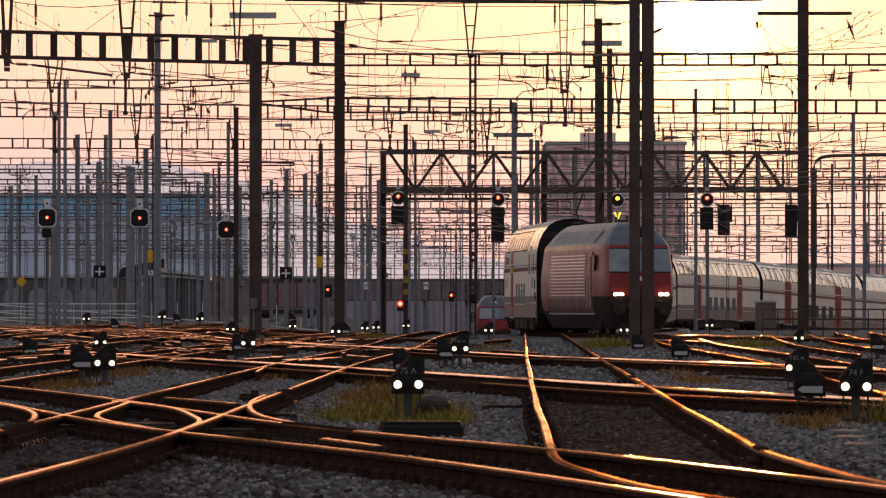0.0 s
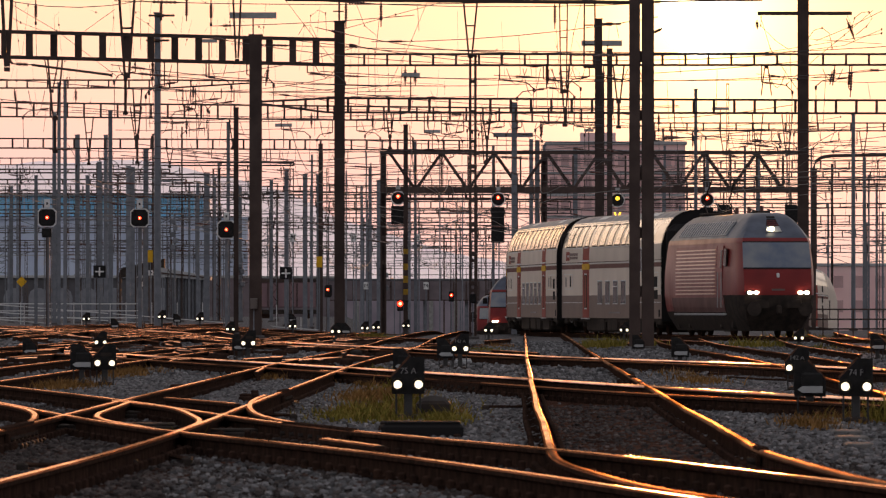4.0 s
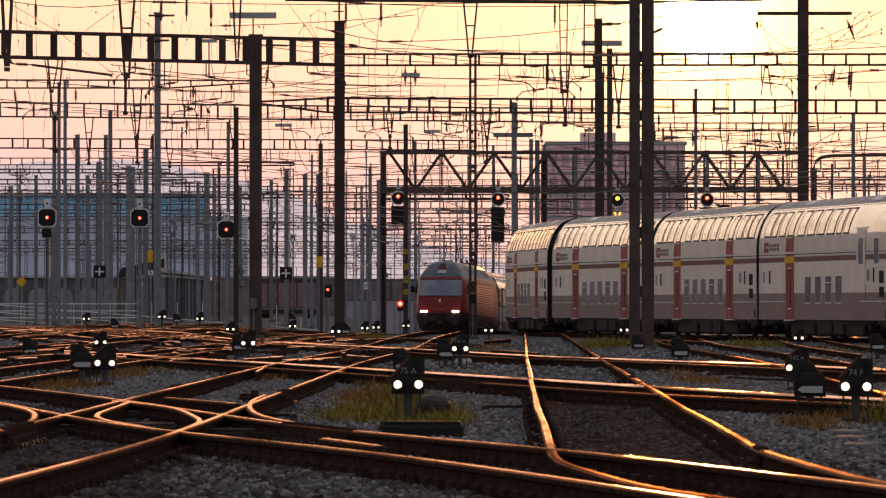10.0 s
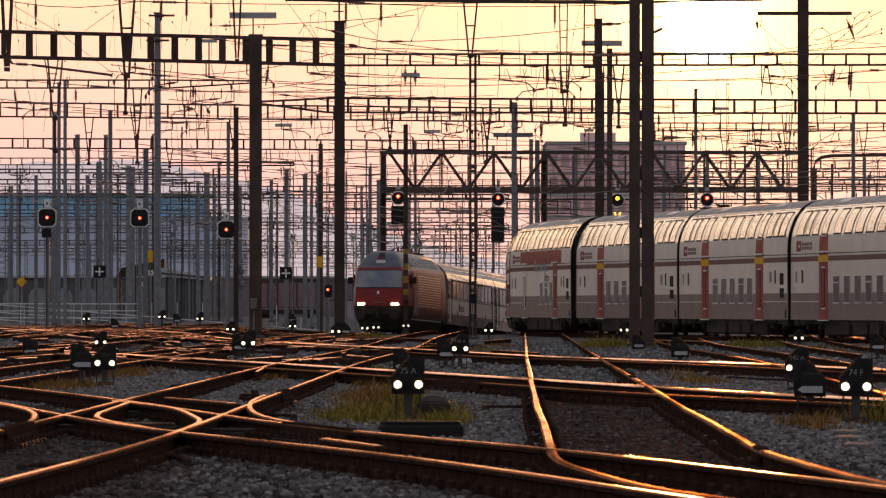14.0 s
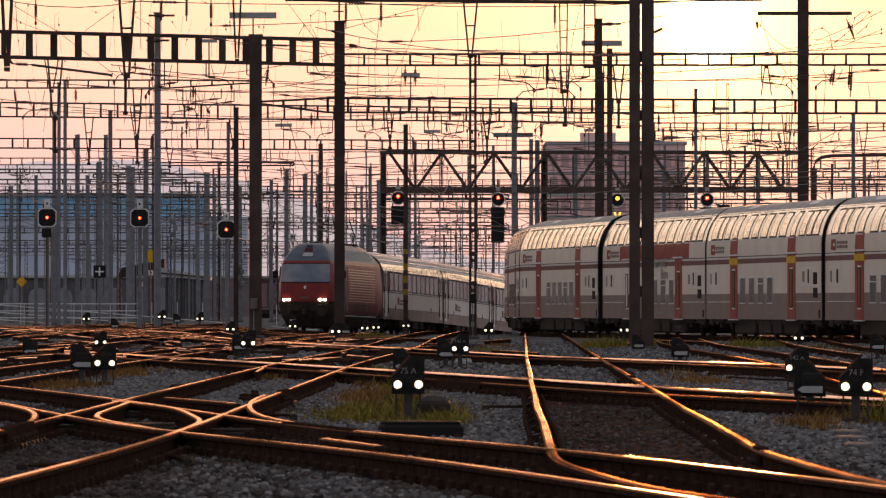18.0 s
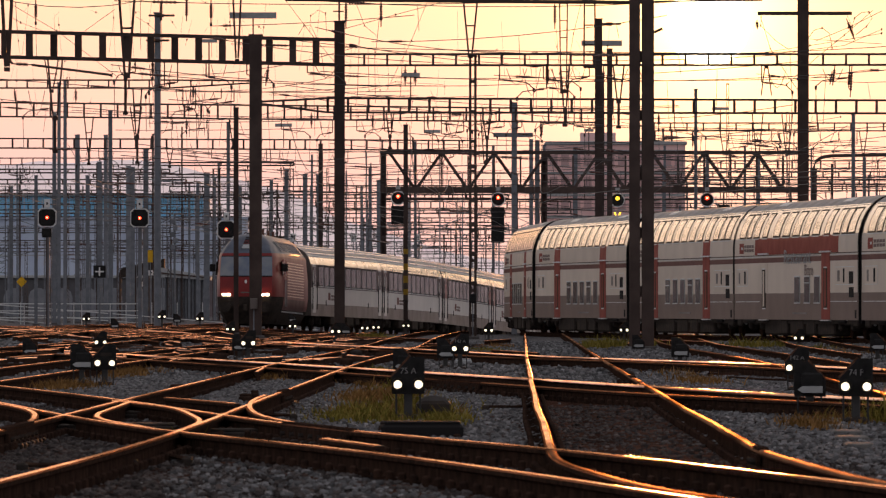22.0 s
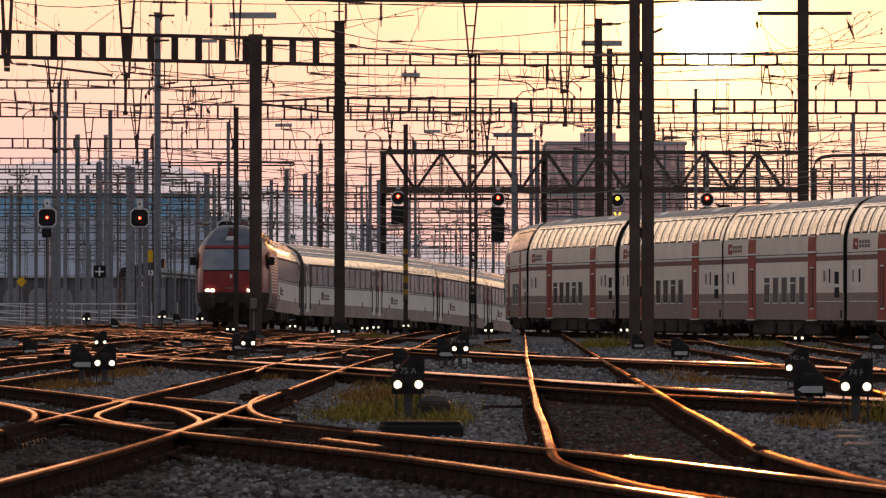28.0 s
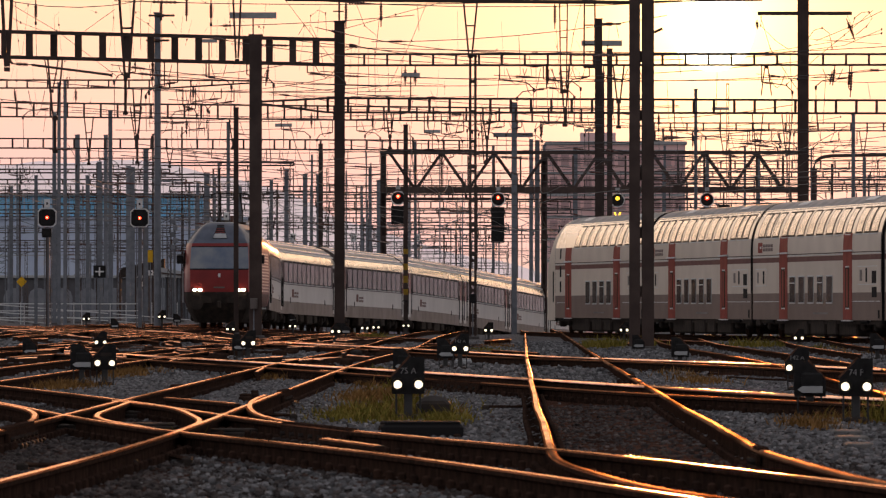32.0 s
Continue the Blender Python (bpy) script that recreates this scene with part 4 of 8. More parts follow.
def locomotive(label, lit, ribs=20):
    t = thing("electric_locomotive", label, "locomotive", group="locomotives")
    part("skirt", loco_band(0.20, 0.86), M_UNDER, t, "sooty black skirt", smooth=True)
    part("body", loco_band(0.86, 3.20), M_LOCORED, t, "glossy red body", smooth=True)
    part("waist_stripe", loco_band(3.20, 3.36, out=0.004), M_LOCORED, t, smooth=True)
    part("roof", loco_band(3.36, 4.22, top=True), M_LOCOROOF, t, "grey sloping roof", smooth=True)
    for end in (0, 1):
        ks = [k + 15 * end for k in range(4, 10)]
        # nose is near black below the headlamps
        part("apron", loco_band(0.60, 1.42, out=0.006, keep=[k + 15 * end for k in range(0, 14)]), M_UNDER, t, "black front apron", smooth=True)
        part("windscreen_surround", loco_band(2.30, 3.24, out=0.010, keep=ks), M_RUBBER, t, smooth=True)
        part("windscreen", loco_band(2.35, 3.20, out=0.022, keep=ks), M_SCREEN, t, "wide raked windscreen", smooth=True)
        sgn, y0 = (1, 0.0) if end == 0 else (-1, LOCO_L)
        for sx in (-1, 1):
            hb = part("headlamp_box", Geo().box((sx * 0.86, y0 + sgn * 0.14, 1.5), (0.5, 0.24, 0.18), ch=0.05), M_BLACK, t)
            for dx in (-0.105, 0.105):
                oval = [(sx * 0.86 + dx + 0.092 * math.cos(k * 0.5236), 1.5 + 0.06 * math.sin(k * 0.5236)) for k in range(12)]
                part("headlamp", Geo().prism(oval, y0 - sgn * 0.03, y0 + sgn * 0.06),
                     M_HEADLAMP if end == 0 else M_BLACK, hb, "glowing headlamp" if end == 0 else "")
            part("lower_panel", Geo().box((sx * 0.55, y0 + sgn * 0.10, 1.12), (0.5, 0.12, 0.34), ch=0.03), M_UNDER, t)
            part("buffer", Geo().tube([(sx * 0.87, y0 + sgn * 0.1, 0.95), (sx * 0.87, y0 - sgn * 0.32, 0.95)], 0.09, 10).tube([(sx * 0.87, y0 - sgn * 0.32, 0.95), (sx * 0.87, y0 - sgn * 0.38, 0.95)], 0.24, 14), M_UNDER, t)
            part("wiper", Geo().bar((sx * 0.25, y0 + sgn * 0.20, 2.34), (sx * 0.75, y0 + sgn * 0.45, 2.75), 0.03), M_BLACK, t)
        part("coupling_hook", Geo().box((0, y0 - sgn * 0.1, 0.92), (0.16, 0.4, 0.3), ch=0.04), M_UNDER, t)
        top_light(t, end, end == 0 and lit)
        part("roof_slot", slope_plate(end, 4.03, 4.10, 0.14, 0.14, 0.03), M_BLACK, t)
        part("emblem", Geo().box((0, y0 + sgn * 0.10, 2.08), (0.1, 0.06, 0.16), ch=0.02), M_WHITE, t, "small white emblem")
        part("number_bar", Geo().box((0, y0 + sgn * 0.02, 1.60), (0.44, 0.04, 0.06)), M_SKIRT, t)
        bogie(t, 3.9 if end == 0 else LOCO_L - 3.9, wheel=0.55, base=2.8)
    for side in (-1, 1):
        if not lit:
            mr = part("mirror", Geo().box((side * 1.62, 1.75, 2.72), (0.26, 0.12, 0.34), ch=0.03), M_BLACK, t, "black folding mirror")
            part("mirror_arm", Geo().bar((side * 1.40, 1.8, 2.6), (side * 1.6, 1.77, 2.6), 0.04), M_BLACK, mr)
        gr = part("side_grille", loco_plate(1.35, 3.10, 4.4, 14.6, side, 0.012), M_LOCORED, t)
        for k in range(13):
            z = 1.45 + k * 0.125
            part("grille_slat", loco_plate(z, z + 0.042, 4.6, 14.4, side, 0.05), M_SLAT, gr, "pressed bead tinted for its sun glint")
        d = part("cab_door", loco_plate(1.1, 3.1, 2.9, 3.6, side, 0.016), M_LOCORED, t)
        part("door_window", loco_plate(2.35, 2.95, 3.02, 3.48, side, 0.026), M_GLASS, d)
        part("side_window", loco_plate(2.4, 3.0, 2.1, 2.7, side, 0.018), M_GLASS, t)
        part("lower_band", loco_plate(0.84, 1.34, 2.75, 15.75, side, 0.010), M_LOCOLOW, t, "dull red-grey lower body side")
        part("side_sill", loco_plate(0.74, 0.80, 2.8, 15.8, side, 0.03), M_GREYPAINT, t)
        for y in (2.82, 3.7):
            part("handrail", Geo().tube([(side * 1.56, y, 1.0), (side * 1.56, y, 2.2)], 0.022), M_GREYPAINT, t)
        rg = part("roof_grille", loco_plate(3.46, 3.94, 3.2, 15.2, side, 0.014), M_GREYPAINT, t, "grey ventilation grille in the roof slope")
        for k in range(ribs):
            part("grille_rib", loco_plate(3.48, 3.92, 3.4 + k * 12 / ribs, 3.5 + k * 12 / ribs, side, 0.03), M_LOCOROOF, rg)
    pan = Geo()
    for sx in (-0.5, 0.5):
        pan.tube([(sx, 13.6, 4.3), (sx * 0.9, 15.0, 4.75), (sx * 0.8, 13.4, 5.45)], 0.03)
    pan.tube([(-0.8, 13.4, 5.42), (-0.6, 13.4, 5.5), (0.6, 13.4, 5.5), (0.8, 13.4, 5.42)], 0.03)
    pan.box((0, 14.2, 4.28), (1.2, 1.8, 0.1), ch=0.03)
    part("pantograph", pan, M_UNDER, t, "raised dark steel pantograph")
    low = Geo().box((0, 4.2, 4.26), (0.5, 1.2, 0.08), ch=0.03)
    for sx in (-0.5, 0.5):
        low.tube([(sx * 0.6, 3.0, 4.27), (sx * 0.6, 4.6, 4.36)], 0.025)
    part("pantograph", low, M_UNDER, t, "folded dark steel pantograph")
    for y in (6.0, 9.0, 12.0):
        part("roof_insulator", Geo().tube([(0.3, y, 4.2), (0.3, y, 4.5)], 0.07, 8), M_CERAMIC, t)
    return t


T1, T2 = path_of(T1_KNOTS), path_of(T2_KNOTS)
T1_SPEED = 8.48
T1_START = arc_at(T1, 282.0) - 0.3 + 9 * T1_SPEED     # first coach's leading end at 0 s
T2_CLOCK = [0, 3, 6, 9, 11, 13, 15, 17, 19, 20.5, 22, 24, 26, 28, 31, 32]
T2_PLACE = [556, 533.5, 512, 491, 477.3, 463.2, 448.8, 434.7, 421.2, 411.0, 401.4, 390.3, 380.9, 372.5, 361.8, 358.6]


def t1_arc(t):
    return T1_START - T1_SPEED * t + 0.9 * (1 - math.exp(-t / 12))      # slows a little at first


def t2_arc(t):
    return arc_at(T2, float(spline(T2_CLOCK, T2_PLACE, t)[0]))


MOVERS = []
loco_1 = locomotive("red electric locomotive with grey roof and lit headlamps, hauling double-deck coaches", True)
MOVERS.append((loco_1, T1, t1_arc, -19.0, LOCO_L, 3.9))
first = double_deck_coach("ivory double-deck coach with red doors and yellow first-class bands", first_class=True)
fourth = double_deck_coach("ivory double-deck coach with yellow first-class bands and four lower windows", first_class=True, lower=FOUR_LOWER)
second = double_deck_coach("ivory and anthracite double-deck coach with red doors", upper=SECOND_UPPER, lower=SECOND_LOWER)
turned = double_deck_coach("ivory and anthracite double-deck coach with red doors", upper=SECOND_UPPER, lower=TURNED_LOWER)
bistro = double_deck_coach("ivory double-deck dining coach with a broad red side panel", bistro=True, lower=BISTRO_LOWER)
last = double_deck_coach("ivory double-deck driving trailer with a rounded cab end", cab=True, upper=SECOND_UPPER, lower=CAB_LOWER)
van = double_deck_coach("ivory double-deck coach with a luggage compartment behind the locomotive", first_class=True, van=True, upper=VAN_UPPER, lower=VAN_LOWER)
cars = [van, first, copy_thing(first, Matrix.Identity(4)), fourth, bistro, second, copy_thing(second, Matrix.Identity(4)), turned, copy_thing(turned, Matrix.Identity(4))]
for k, c in enumerate(cars + [last]):
    MOVERS.append((c, T1, t1_arc, 0.23 + 26.8 * k, 26.35, 3.6))
loco_2 = locomotive("red electric locomotive with grey roof and lit headlamps, hauling single-deck coaches", False)
MOVERS.append((loco_2, T2, t2_arc, 0.0, LOCO_L, 3.9))
parked = locomotive("red electric locomotive standing on a far track, lamps dark, pantograph raised", False, 6)
parked.matrix_world = Matrix.Translation((4.07, 738.5, float(land(4.07, 729)) + RAIL)) @ Matrix.Rotation(math.pi, 4, "Z")
single = single_deck_coach("white single-deck coach with a dark window band and grey roof")
rake = [single] + [copy_thing(single, Matrix.Identity(4)) for _ in range(6)]
for c in rake[2:5]:
    for y in (1.1, 24.95):
        part("door_panel", panel(SINGLE, 2.05, 3.06, y - 0.42, y + 0.42, 0.03, 1, n=1), M_LOCORED, c, "dull red upper door panel")
for k, c in enumerate(rake):
    MOVERS.append((c, T2, t2_arc, 18.9 + 26.4 * k, 26.05, 3.4))


def motions():
    walk(sun_disc, [(0.0, sun_pose(1.62, 1.88)), (16.0, sun_pose(1.665, 1.83)), (32.0, sun_pose(1.71, 1.78))])
    for ob, path, arc, lead, length, pivot in MOVERS:
        rows = [(0.5 * i, carriage_pose(path, arc(0.5 * i) + lead, length, pivot)) for i in range(65)]
        walk(ob, rows)


# ---- masts, gantries, overhead line ----
def ground_z(x, y):
    return float(land(x, y))


def mast(parent, x, y, w, top, kind):
    """One upright of a gantry or a free mast, in world metres."""
    z0 = ground_z(x, y)
    mat = M_GALV if kind in ("tube", "galv") else M_MAST
    if kind == "double":
        g = Geo().box((x, y + w * 0.2, (z0 + top) / 2), (w * 0.6, w * 0.06, top - z0))
        for sx in (-1, 1):
            g.box((x + sx * w * 0.34, y, (z0 + top) / 2), (w * 0.31, w * 0.8, top - z0), ch=0.012)
        m = part("mast", g, M_MAST, parent)
        z = z0 + 0.8
        while z < top:
            part("batten_plate", Geo().box((x, y - w * 0.1, z), (w * 0.5, w * 0.5, 0.22), ch=0.01), M_MAST, m)
            z += 1.5
    elif kind == "lattice":
        g = Geo()
        for sx in (-0.5, 0.5):
            g.box((x + sx * w * 0.8, y, (z0 + top) / 2), (w * 0.2, w * 0.4, top - z0), ch=0.01)
        m = part("mast", g, M_MAST, parent)
        z, k = z0 + 0.4, 0
        while z + 0.5 < top:
            part("lattice_bar", Geo().bar((x - w * 0.4 * (1 if k % 2 else -1), y, z), (x + w * 0.4 * (1 if k % 2 else -1), y, z + 0.5), w * 0.1), M_MAST, m)
            z += 0.5
            k += 1
    elif kind == "batten":
        g = Geo()
        for sx in (-0.34, 0.34):
            g.box((x + sx * w, y, (z0 + top) / 2), (w * 0.33, w * 0.4, top - z0), ch=0.008)
        m = part("mast", g, M_MAST, parent)
        z = z0 + 0.7
        while z < top:
            part("batten_plate", Geo().box((x, y, z), (w * 0.4, w * 0.3, 0.12), ch=0.01), M_MAST, m)
            z += 1.1
    elif kind == "tube":
        m = part("mast", Geo().tube([(x, y, z0), (x, y, top)], w / 2, 12, r2=w * 0.42), mat, parent, smooth=True)
    else:   # rolled H section
        g = Geo()
        for sy in (-0.5, 0.5):
            g.box((x, y + sy * w, (z0 + top) / 2), (w, w * 0.12, top - z0), ch=0.006)
        g.box((x, y, (z0 + top) / 2), (w * 0.12, w * 0.9, top - z0))
        m = part("mast", g, mat, parent)
    part("mast_footing", Geo().box((x, y, z0 + 0.03), (w + 0.2, w + 0.2, 0.16), ch=0.03), M_FOOTING, m)
    part("mast_cap", Geo().box((x, y, top + 0.03), (w * 1.15, w * 1.15, 0.06), ch=0.01), mat, m)
    return m


def ladder_beam(parent, a, b, top_a, bot_a, top_b, bot_b, spacing, chord, post, mat=None, whole=False):
    """Beam of two chords and square posts between plan points a and b."""
    mat = mat or M_MAST
    if whole:
        g = Geo().bar((*a, top_a), (*b, top_b), chord, chord).bar((*a, bot_a), (*b, bot_b), chord, chord)
        n = max(2, round(math.hypot(b[0] - a[0], b[1] - a[1]) / spacing))
        for k in range(n + 1):
            x, y = a[0] + (b[0] - a[0]) * k / n, a[1] + (b[1] - a[1]) * k / n
            g.bar((x, y, bot_a), (x, y, top_a), post, post)
        part("ladder_beam", g, mat, parent)
        return
    up = part("upper_chord", Geo().bar((*a, top_a), (*b, top_b), chord, chord), mat, parent)
    part("lower_chord", Geo().bar((*a, bot_a), (*b, bot_b), chord, chord), mat, parent)
    length = math.hypot(b[0] - a[0], b[1] - a[1])
    n = max(2, round(length / spacing))
    for k in range(n + 1):
        u = k / n
        x, y = a[0] + (b[0] - a[0]) * u, a[1] + (b[1] - a[1]) * u
        zt, zb = top_a + (top_b - top_a) * u, bot_a + (bot_b - bot_a) * u
        if zt - zb > 0.15:
            part("beam_post", Geo().box((x, y, (zt + zb) / 2), (post, chord * 0.8, zt - zb - chord + 0.02)), mat, up)


def insulator(parent, p, q, n=7, r=0.075):
    """A string of porcelain sheds between two points."""
    p, q = Vector(p), Vector(q)
    prof = [(0.0, 0.022), (0.18, 0.022)]
    for k in range(n):
        u = 0.2 + 0.6 * k / n
        prof += [(u, 0.035), (u + 0.02, r), (u + 0.045, r * 0.8), (u + 0.06, 0.035)]
    prof += [(0.82, 0.022), (1.0, 0.022)]
    d = (q - p).normalized()
    a = d.cross(Vector((0, 1, 0))).normalized()
    b = d.cross(a)
    g = Geo()
    m = 7
    g.v = [tuple(p.lerp(q, u) + (a * math.cos(6.28319 * k / m) + b * math.sin(6.28319 * k / m)) * w) for u, w in prof for k in range(m)]
    g.f = [(i * m + k, i * m + (k + 1) % m, (i + 1) * m + (k + 1) % m, (i + 1) * m + k) for i in range(len(prof) - 1) for k in range(m)]
    part("insulator", g, M_CERAMIC, parent, "ribbed brown porcelain insulator")


def hanger(parent, x, y, top, bottom, half, bars=2, w=0.05, tip=0.25):
    """A tapering hanging bracket of two struts joined by rungs, with an insulator at its foot."""
    g = Geo()
    for sx in (-1, 1):
        g.bar((x + sx * half, y, top), (x + sx * half * tip, y, bottom), w)
    h = part("hanging_bracket", g, M_MAST, parent)
    for k in range(1, bars + 1):
        u = k / (bars + 1)
        hw = half * (1 - (1 - tip) * u)
        z = top + (bottom - top) * u
        part("bracket_rung", Geo().bar((x - hw, y, z), (x + hw, y, z), w * 0.8), M_MAST, h)
    part("bracket_foot", Geo().box((x, y, bottom - 0.1), (half * tip * 2 + w, 0.08, 0.16), ch=0.01), M_MAST, h)


def gantry(label, beams, masts, hangers=(), strings=()):
    t = thing("catenary_gantry", label, "gantry", group="overhead line gantries")
    for b in beams:
        ladder_beam(t, *b)
    for m in masts:
        mast(t, *m)
    for h in hangers:
        hanger(t, *h)
    for p, q in strings:
        insulator(t, p, q)
    return t


BROWN = "dark brown steel catenary gantry with a ladder beam over the tracks"
# near gantry: heavy beam ending at a stout mast
gantry(BROWN, [((-17.67, 327.2), (-3.91, 340.4), 11.20, 10.28, 11.25, 10.31, 1.2, 0.135, 0.26)],
       [(-3.895, 340.4, 0.39, 11.91, "H"), (-6.70, 323.2, 0.44, 10.88, "H")],
       [(-11.59, 331.3, 13.07, 9.75, 0.32, 1, 0.09), (-7.58, 332.6, 13.14, 10.35, 0.17, 0, 0.07),
        (-15.82, 327.9, 12.94, 9.91, 0.2, 0, 0.12)],
       [((-6.57, 340.4, 10.29), (-6.68, 340.4, 9.52)), ((-9.66, 340.4, 12.97), (-9.66, 340.4, 11.95))])
gantry(BROWN, [((-4.00, 355.6), (19.47, 355.6), 11.14, 10.70, 11.14, 10.72, 0.92, 0.085, 0.09)],
       [(19.02, 355.6, 0.4, 12.38, "H")],
       [(1.07, 353.2, 13.27, 11.10, 0.28, 1, 0.07), (4.71, 353.2, 13.72, 9.72, 0.16, 5, 0.05, 0.7),
        (5.73, 353.2, 13.72, 10.70, 0.2, 3, 0.06, 1.1)],
       [((-2.44, 355.6, 13.38), (-2.44, 355.6, 12.21)), ((4.40, 355.6, 13.27), (4.40, 355.6, 12.12)),
        ((-3.82, 355.6, 13.38), (-3.82, 355.6, 12.16)), ((-1.49, 355.6, 10.67), (-1.49, 355.6, 9.90)),
        ((-1.09, 355.6, 10.67), (-1.09, 355.6, 9.90)), ((4.13, 355.6, 10.67), (4.13, 355.6, 9.94)),
        ((16.09, 355.6, 10.67), (16.02, 355.6, 9.45)), ((15.42, 355.6, 10.67), (15.33, 355.6, 9.90))])
gantry(BROWN, [((-21.10, 400.0), (-12.10, 400.0), 11.24, 10.89, 11.24, 10.89, 0.9, 0.07, 0.07),
               ((-12.10, 400.0), (-8.35, 400.0), 11.24, 10.89, 11.21, 11.12, 0.9, 0.07, 0.07)],
       [(-12.57, 398.0, 0.32, 14.12, "tube"), (-20.85, 400.0, 0.3, 12.29, "H")],
       [(-17.20, 397.0, 12.09, 10.79, 0.3, 1, 0.05)],
       [((-18.98, 400.0, 10.89), (-18.90, 400.0, 10.19)), ((-16.25, 400.0, 10.89), (-16.25, 400.0, 10.24)),
        ((-11.05, 400.0, 11.04), (-11.07, 400.0, 10.34))])
gantry(BROWN, [((-8.47, 421.1), (-5.37, 421.1), 10.77, 10.67, 10.93, 10.27, 0.9, 0.1, 0.12),
               ((-5.37, 421.1), (23.05, 421.1), 10.93, 10.27, 10.82, 10.22, 0.95, 0.1, 0.12)],
       [(7.21, 418.8, 0.34, 14.51, "H"), (22.66, 421.1, 0.34, 12.88, "H")],
       [(14.58, 418.8, 10.25, 8.27, 0.26, 1, 0.05), (15.95, 418.8, 10.25, 8.40, 0.26, 1, 0.05),
        (1.95, 418.8, 10.25, 8.01, 0.22, 1, 0.05), (14.95, 417.8, 10.98, 12.40, 0.24, 0, 0.05)],
       [((-6.13, 421.1, 10.27), (-6.13, 421.1, 9.56)), ((-3.26, 421.1, 10.25), (-3.29, 421.1, 9.51)),
        ((-0.71, 421.1, 10.25), (-0.71, 421.1, 9.56))])
gantry(BROWN, [((-24.46, 463.8), (8.06, 470.6), 11.72, 11.00, 11.52, 10.82, 0.88, 0.085, 0.1)],
       [(-19.59, 461.1, 0.17, 12.62, "galv"), (-19.28, 461.1, 0.17, 12.71, "galv"), (8.68, 470.6, 0.28, 14.61, "H")],
       [(-15.71, 462.4, 11.46, 10.01, 0.3, 1, 0.06)],
       [((5.18, 470.6, 10.82), (5.12, 470.6, 9.99)), ((0.18, 470.6, 10.88), (0.18, 470.6, 10.29))])
gantry(BROWN, [((11.33, 484.8), (27.15, 484.8), 11.08, 10.66, 11.08, 10.66, 0.86, 0.07, 0.08)],
       [(13.48, 481.9, 0.2, 12.78, "tube"), (21.88, 481.9, 0.24, 11.47, "tube")],
       [(15.06, 483.4, 10.66, 9.50, 0.26, 1, 0.05), (22.48, 483.4, 10.66, 9.50, 0.22, 1, 0.05)],
       [((13.36, 484.8, 10.66), (13.52, 484.8, 9.75)), ((17.94, 484.8, 10.66), (18.18, 484.8, 9.87))])
gantry(BROWN, [((-28.13, 533.3), (1.87, 533.3), 11.17, 10.61, 11.04, 10.47, 0.9, 0.085, 0.11)],
       [(-19.50, 529.8, 0.24, 12.67, "galv"), (-7.17, 529.8, 0.26, 10.74, "H")])
gantry(BROWN, [((-31.26, 592.6), (-19.59, 592.6), 10.99, 10.55, 10.99, 10.55, 0.75, 0.07, 0.08)],
       [(-19.48, 592.6, 0.33, 11.51, "galv")])
gantry(BROWN, [((15.41, 592.6), (33.19, 592.6), 10.81, 10.29, 10.81, 10.29, 0.95, 0.08, 0.1)],
       [(24.30, 590.4, 0.24, 10.25, "H"), (20.59, 590.4, 0.26, 10.99, "galv")])

# far gantries, one behind the other
far = random.Random(7)
OUTER_ROWS = [(-20.08, -10.15, 615.4, 11.06, 10.87, 9.0), (-24.76, -14.56, 640.0, 10.62, 10.42, 9.0), (14.35, 35.14, 627.5, 10.63, 10.24, 1.1),
        (-9.33, 9.42, 666.7, 10.18, 9.68, 1.0), (-21.04, -9.74, 695.7, 10.53, 10.1, 1.2), (-10.18, 10.27, 727.3, 9.73, 9.19, 1.0),
        (-35.17, -18.92, 666.7, 10.64, 10.31, 1.0), (17.43, 42.67, 761.9, 8.95, 8.19, 1.2), (31.8, 44.8, 800.0, 8.04, 7.44, 1.2),
        (-8.0, 12.56, 888.9, 8.86, 8.36, 1.2), (21.53, 52.71, 941.2, 7.67, 6.96, 1.4), (-40.19, -15.43, 761.9, 9.9, 9.43, 1.3),
        (-49.65, -19.06, 941.2, 8.2, 7.73, 1.5), (-20.25, 7.25, 1000.0, 8.52, 8.02, 1.4), (-18.11, 5.05, 842.1, 9.56, 9.14, 1.2),
        (-46.89, -26.89, 888.9, 9.03, 8.58, 1.4)]
INNER_ROWS = [(-34.57, 8.29, 1142.9, 8.0, 7.5, 1.6), (-33.1, -18.98, 627.5, 10.79, 10.55, 1.0), (-36.7, -22.78, 695.7, 10.23, 9.97, 1.1),
        (-29.51, -11.73, 711.1, 10.12, 9.85, 1.2), (-42.2, -18.2, 800.0, 9.54, 9.24, 1.2), (-15.39, 5.04, 695.7, 9.88, 9.62, 1.1),
        (-10.67, 10.76, 761.9, 9.43, 9.14, 1.1), (-18.59, 6.27, 864.9, 9.09, 8.76, 1.2), (-10.51, 12.91, 914.3, 8.57, 8.23, 1.2),
        (-22.19, 7.48, 1032.3, 7.98, 7.59, 1.4), (14.94, 36.57, 653.1, 10.45, 10.12, 1.1), (16.64, 40.73, 727.3, 9.59, 9.23, 1.1),
        (26.5, 37.33, 666.7, 10.14, 9.81, 1.0), (20.33, 35.33, 888.9, 8.14, 7.7, 1.2), (-16.59, 8.59, 1185.2, 7.07, 6.7, 1.6),
        (-52.75, -20.25, 1000.0, 7.76, 7.39, 1.5)]
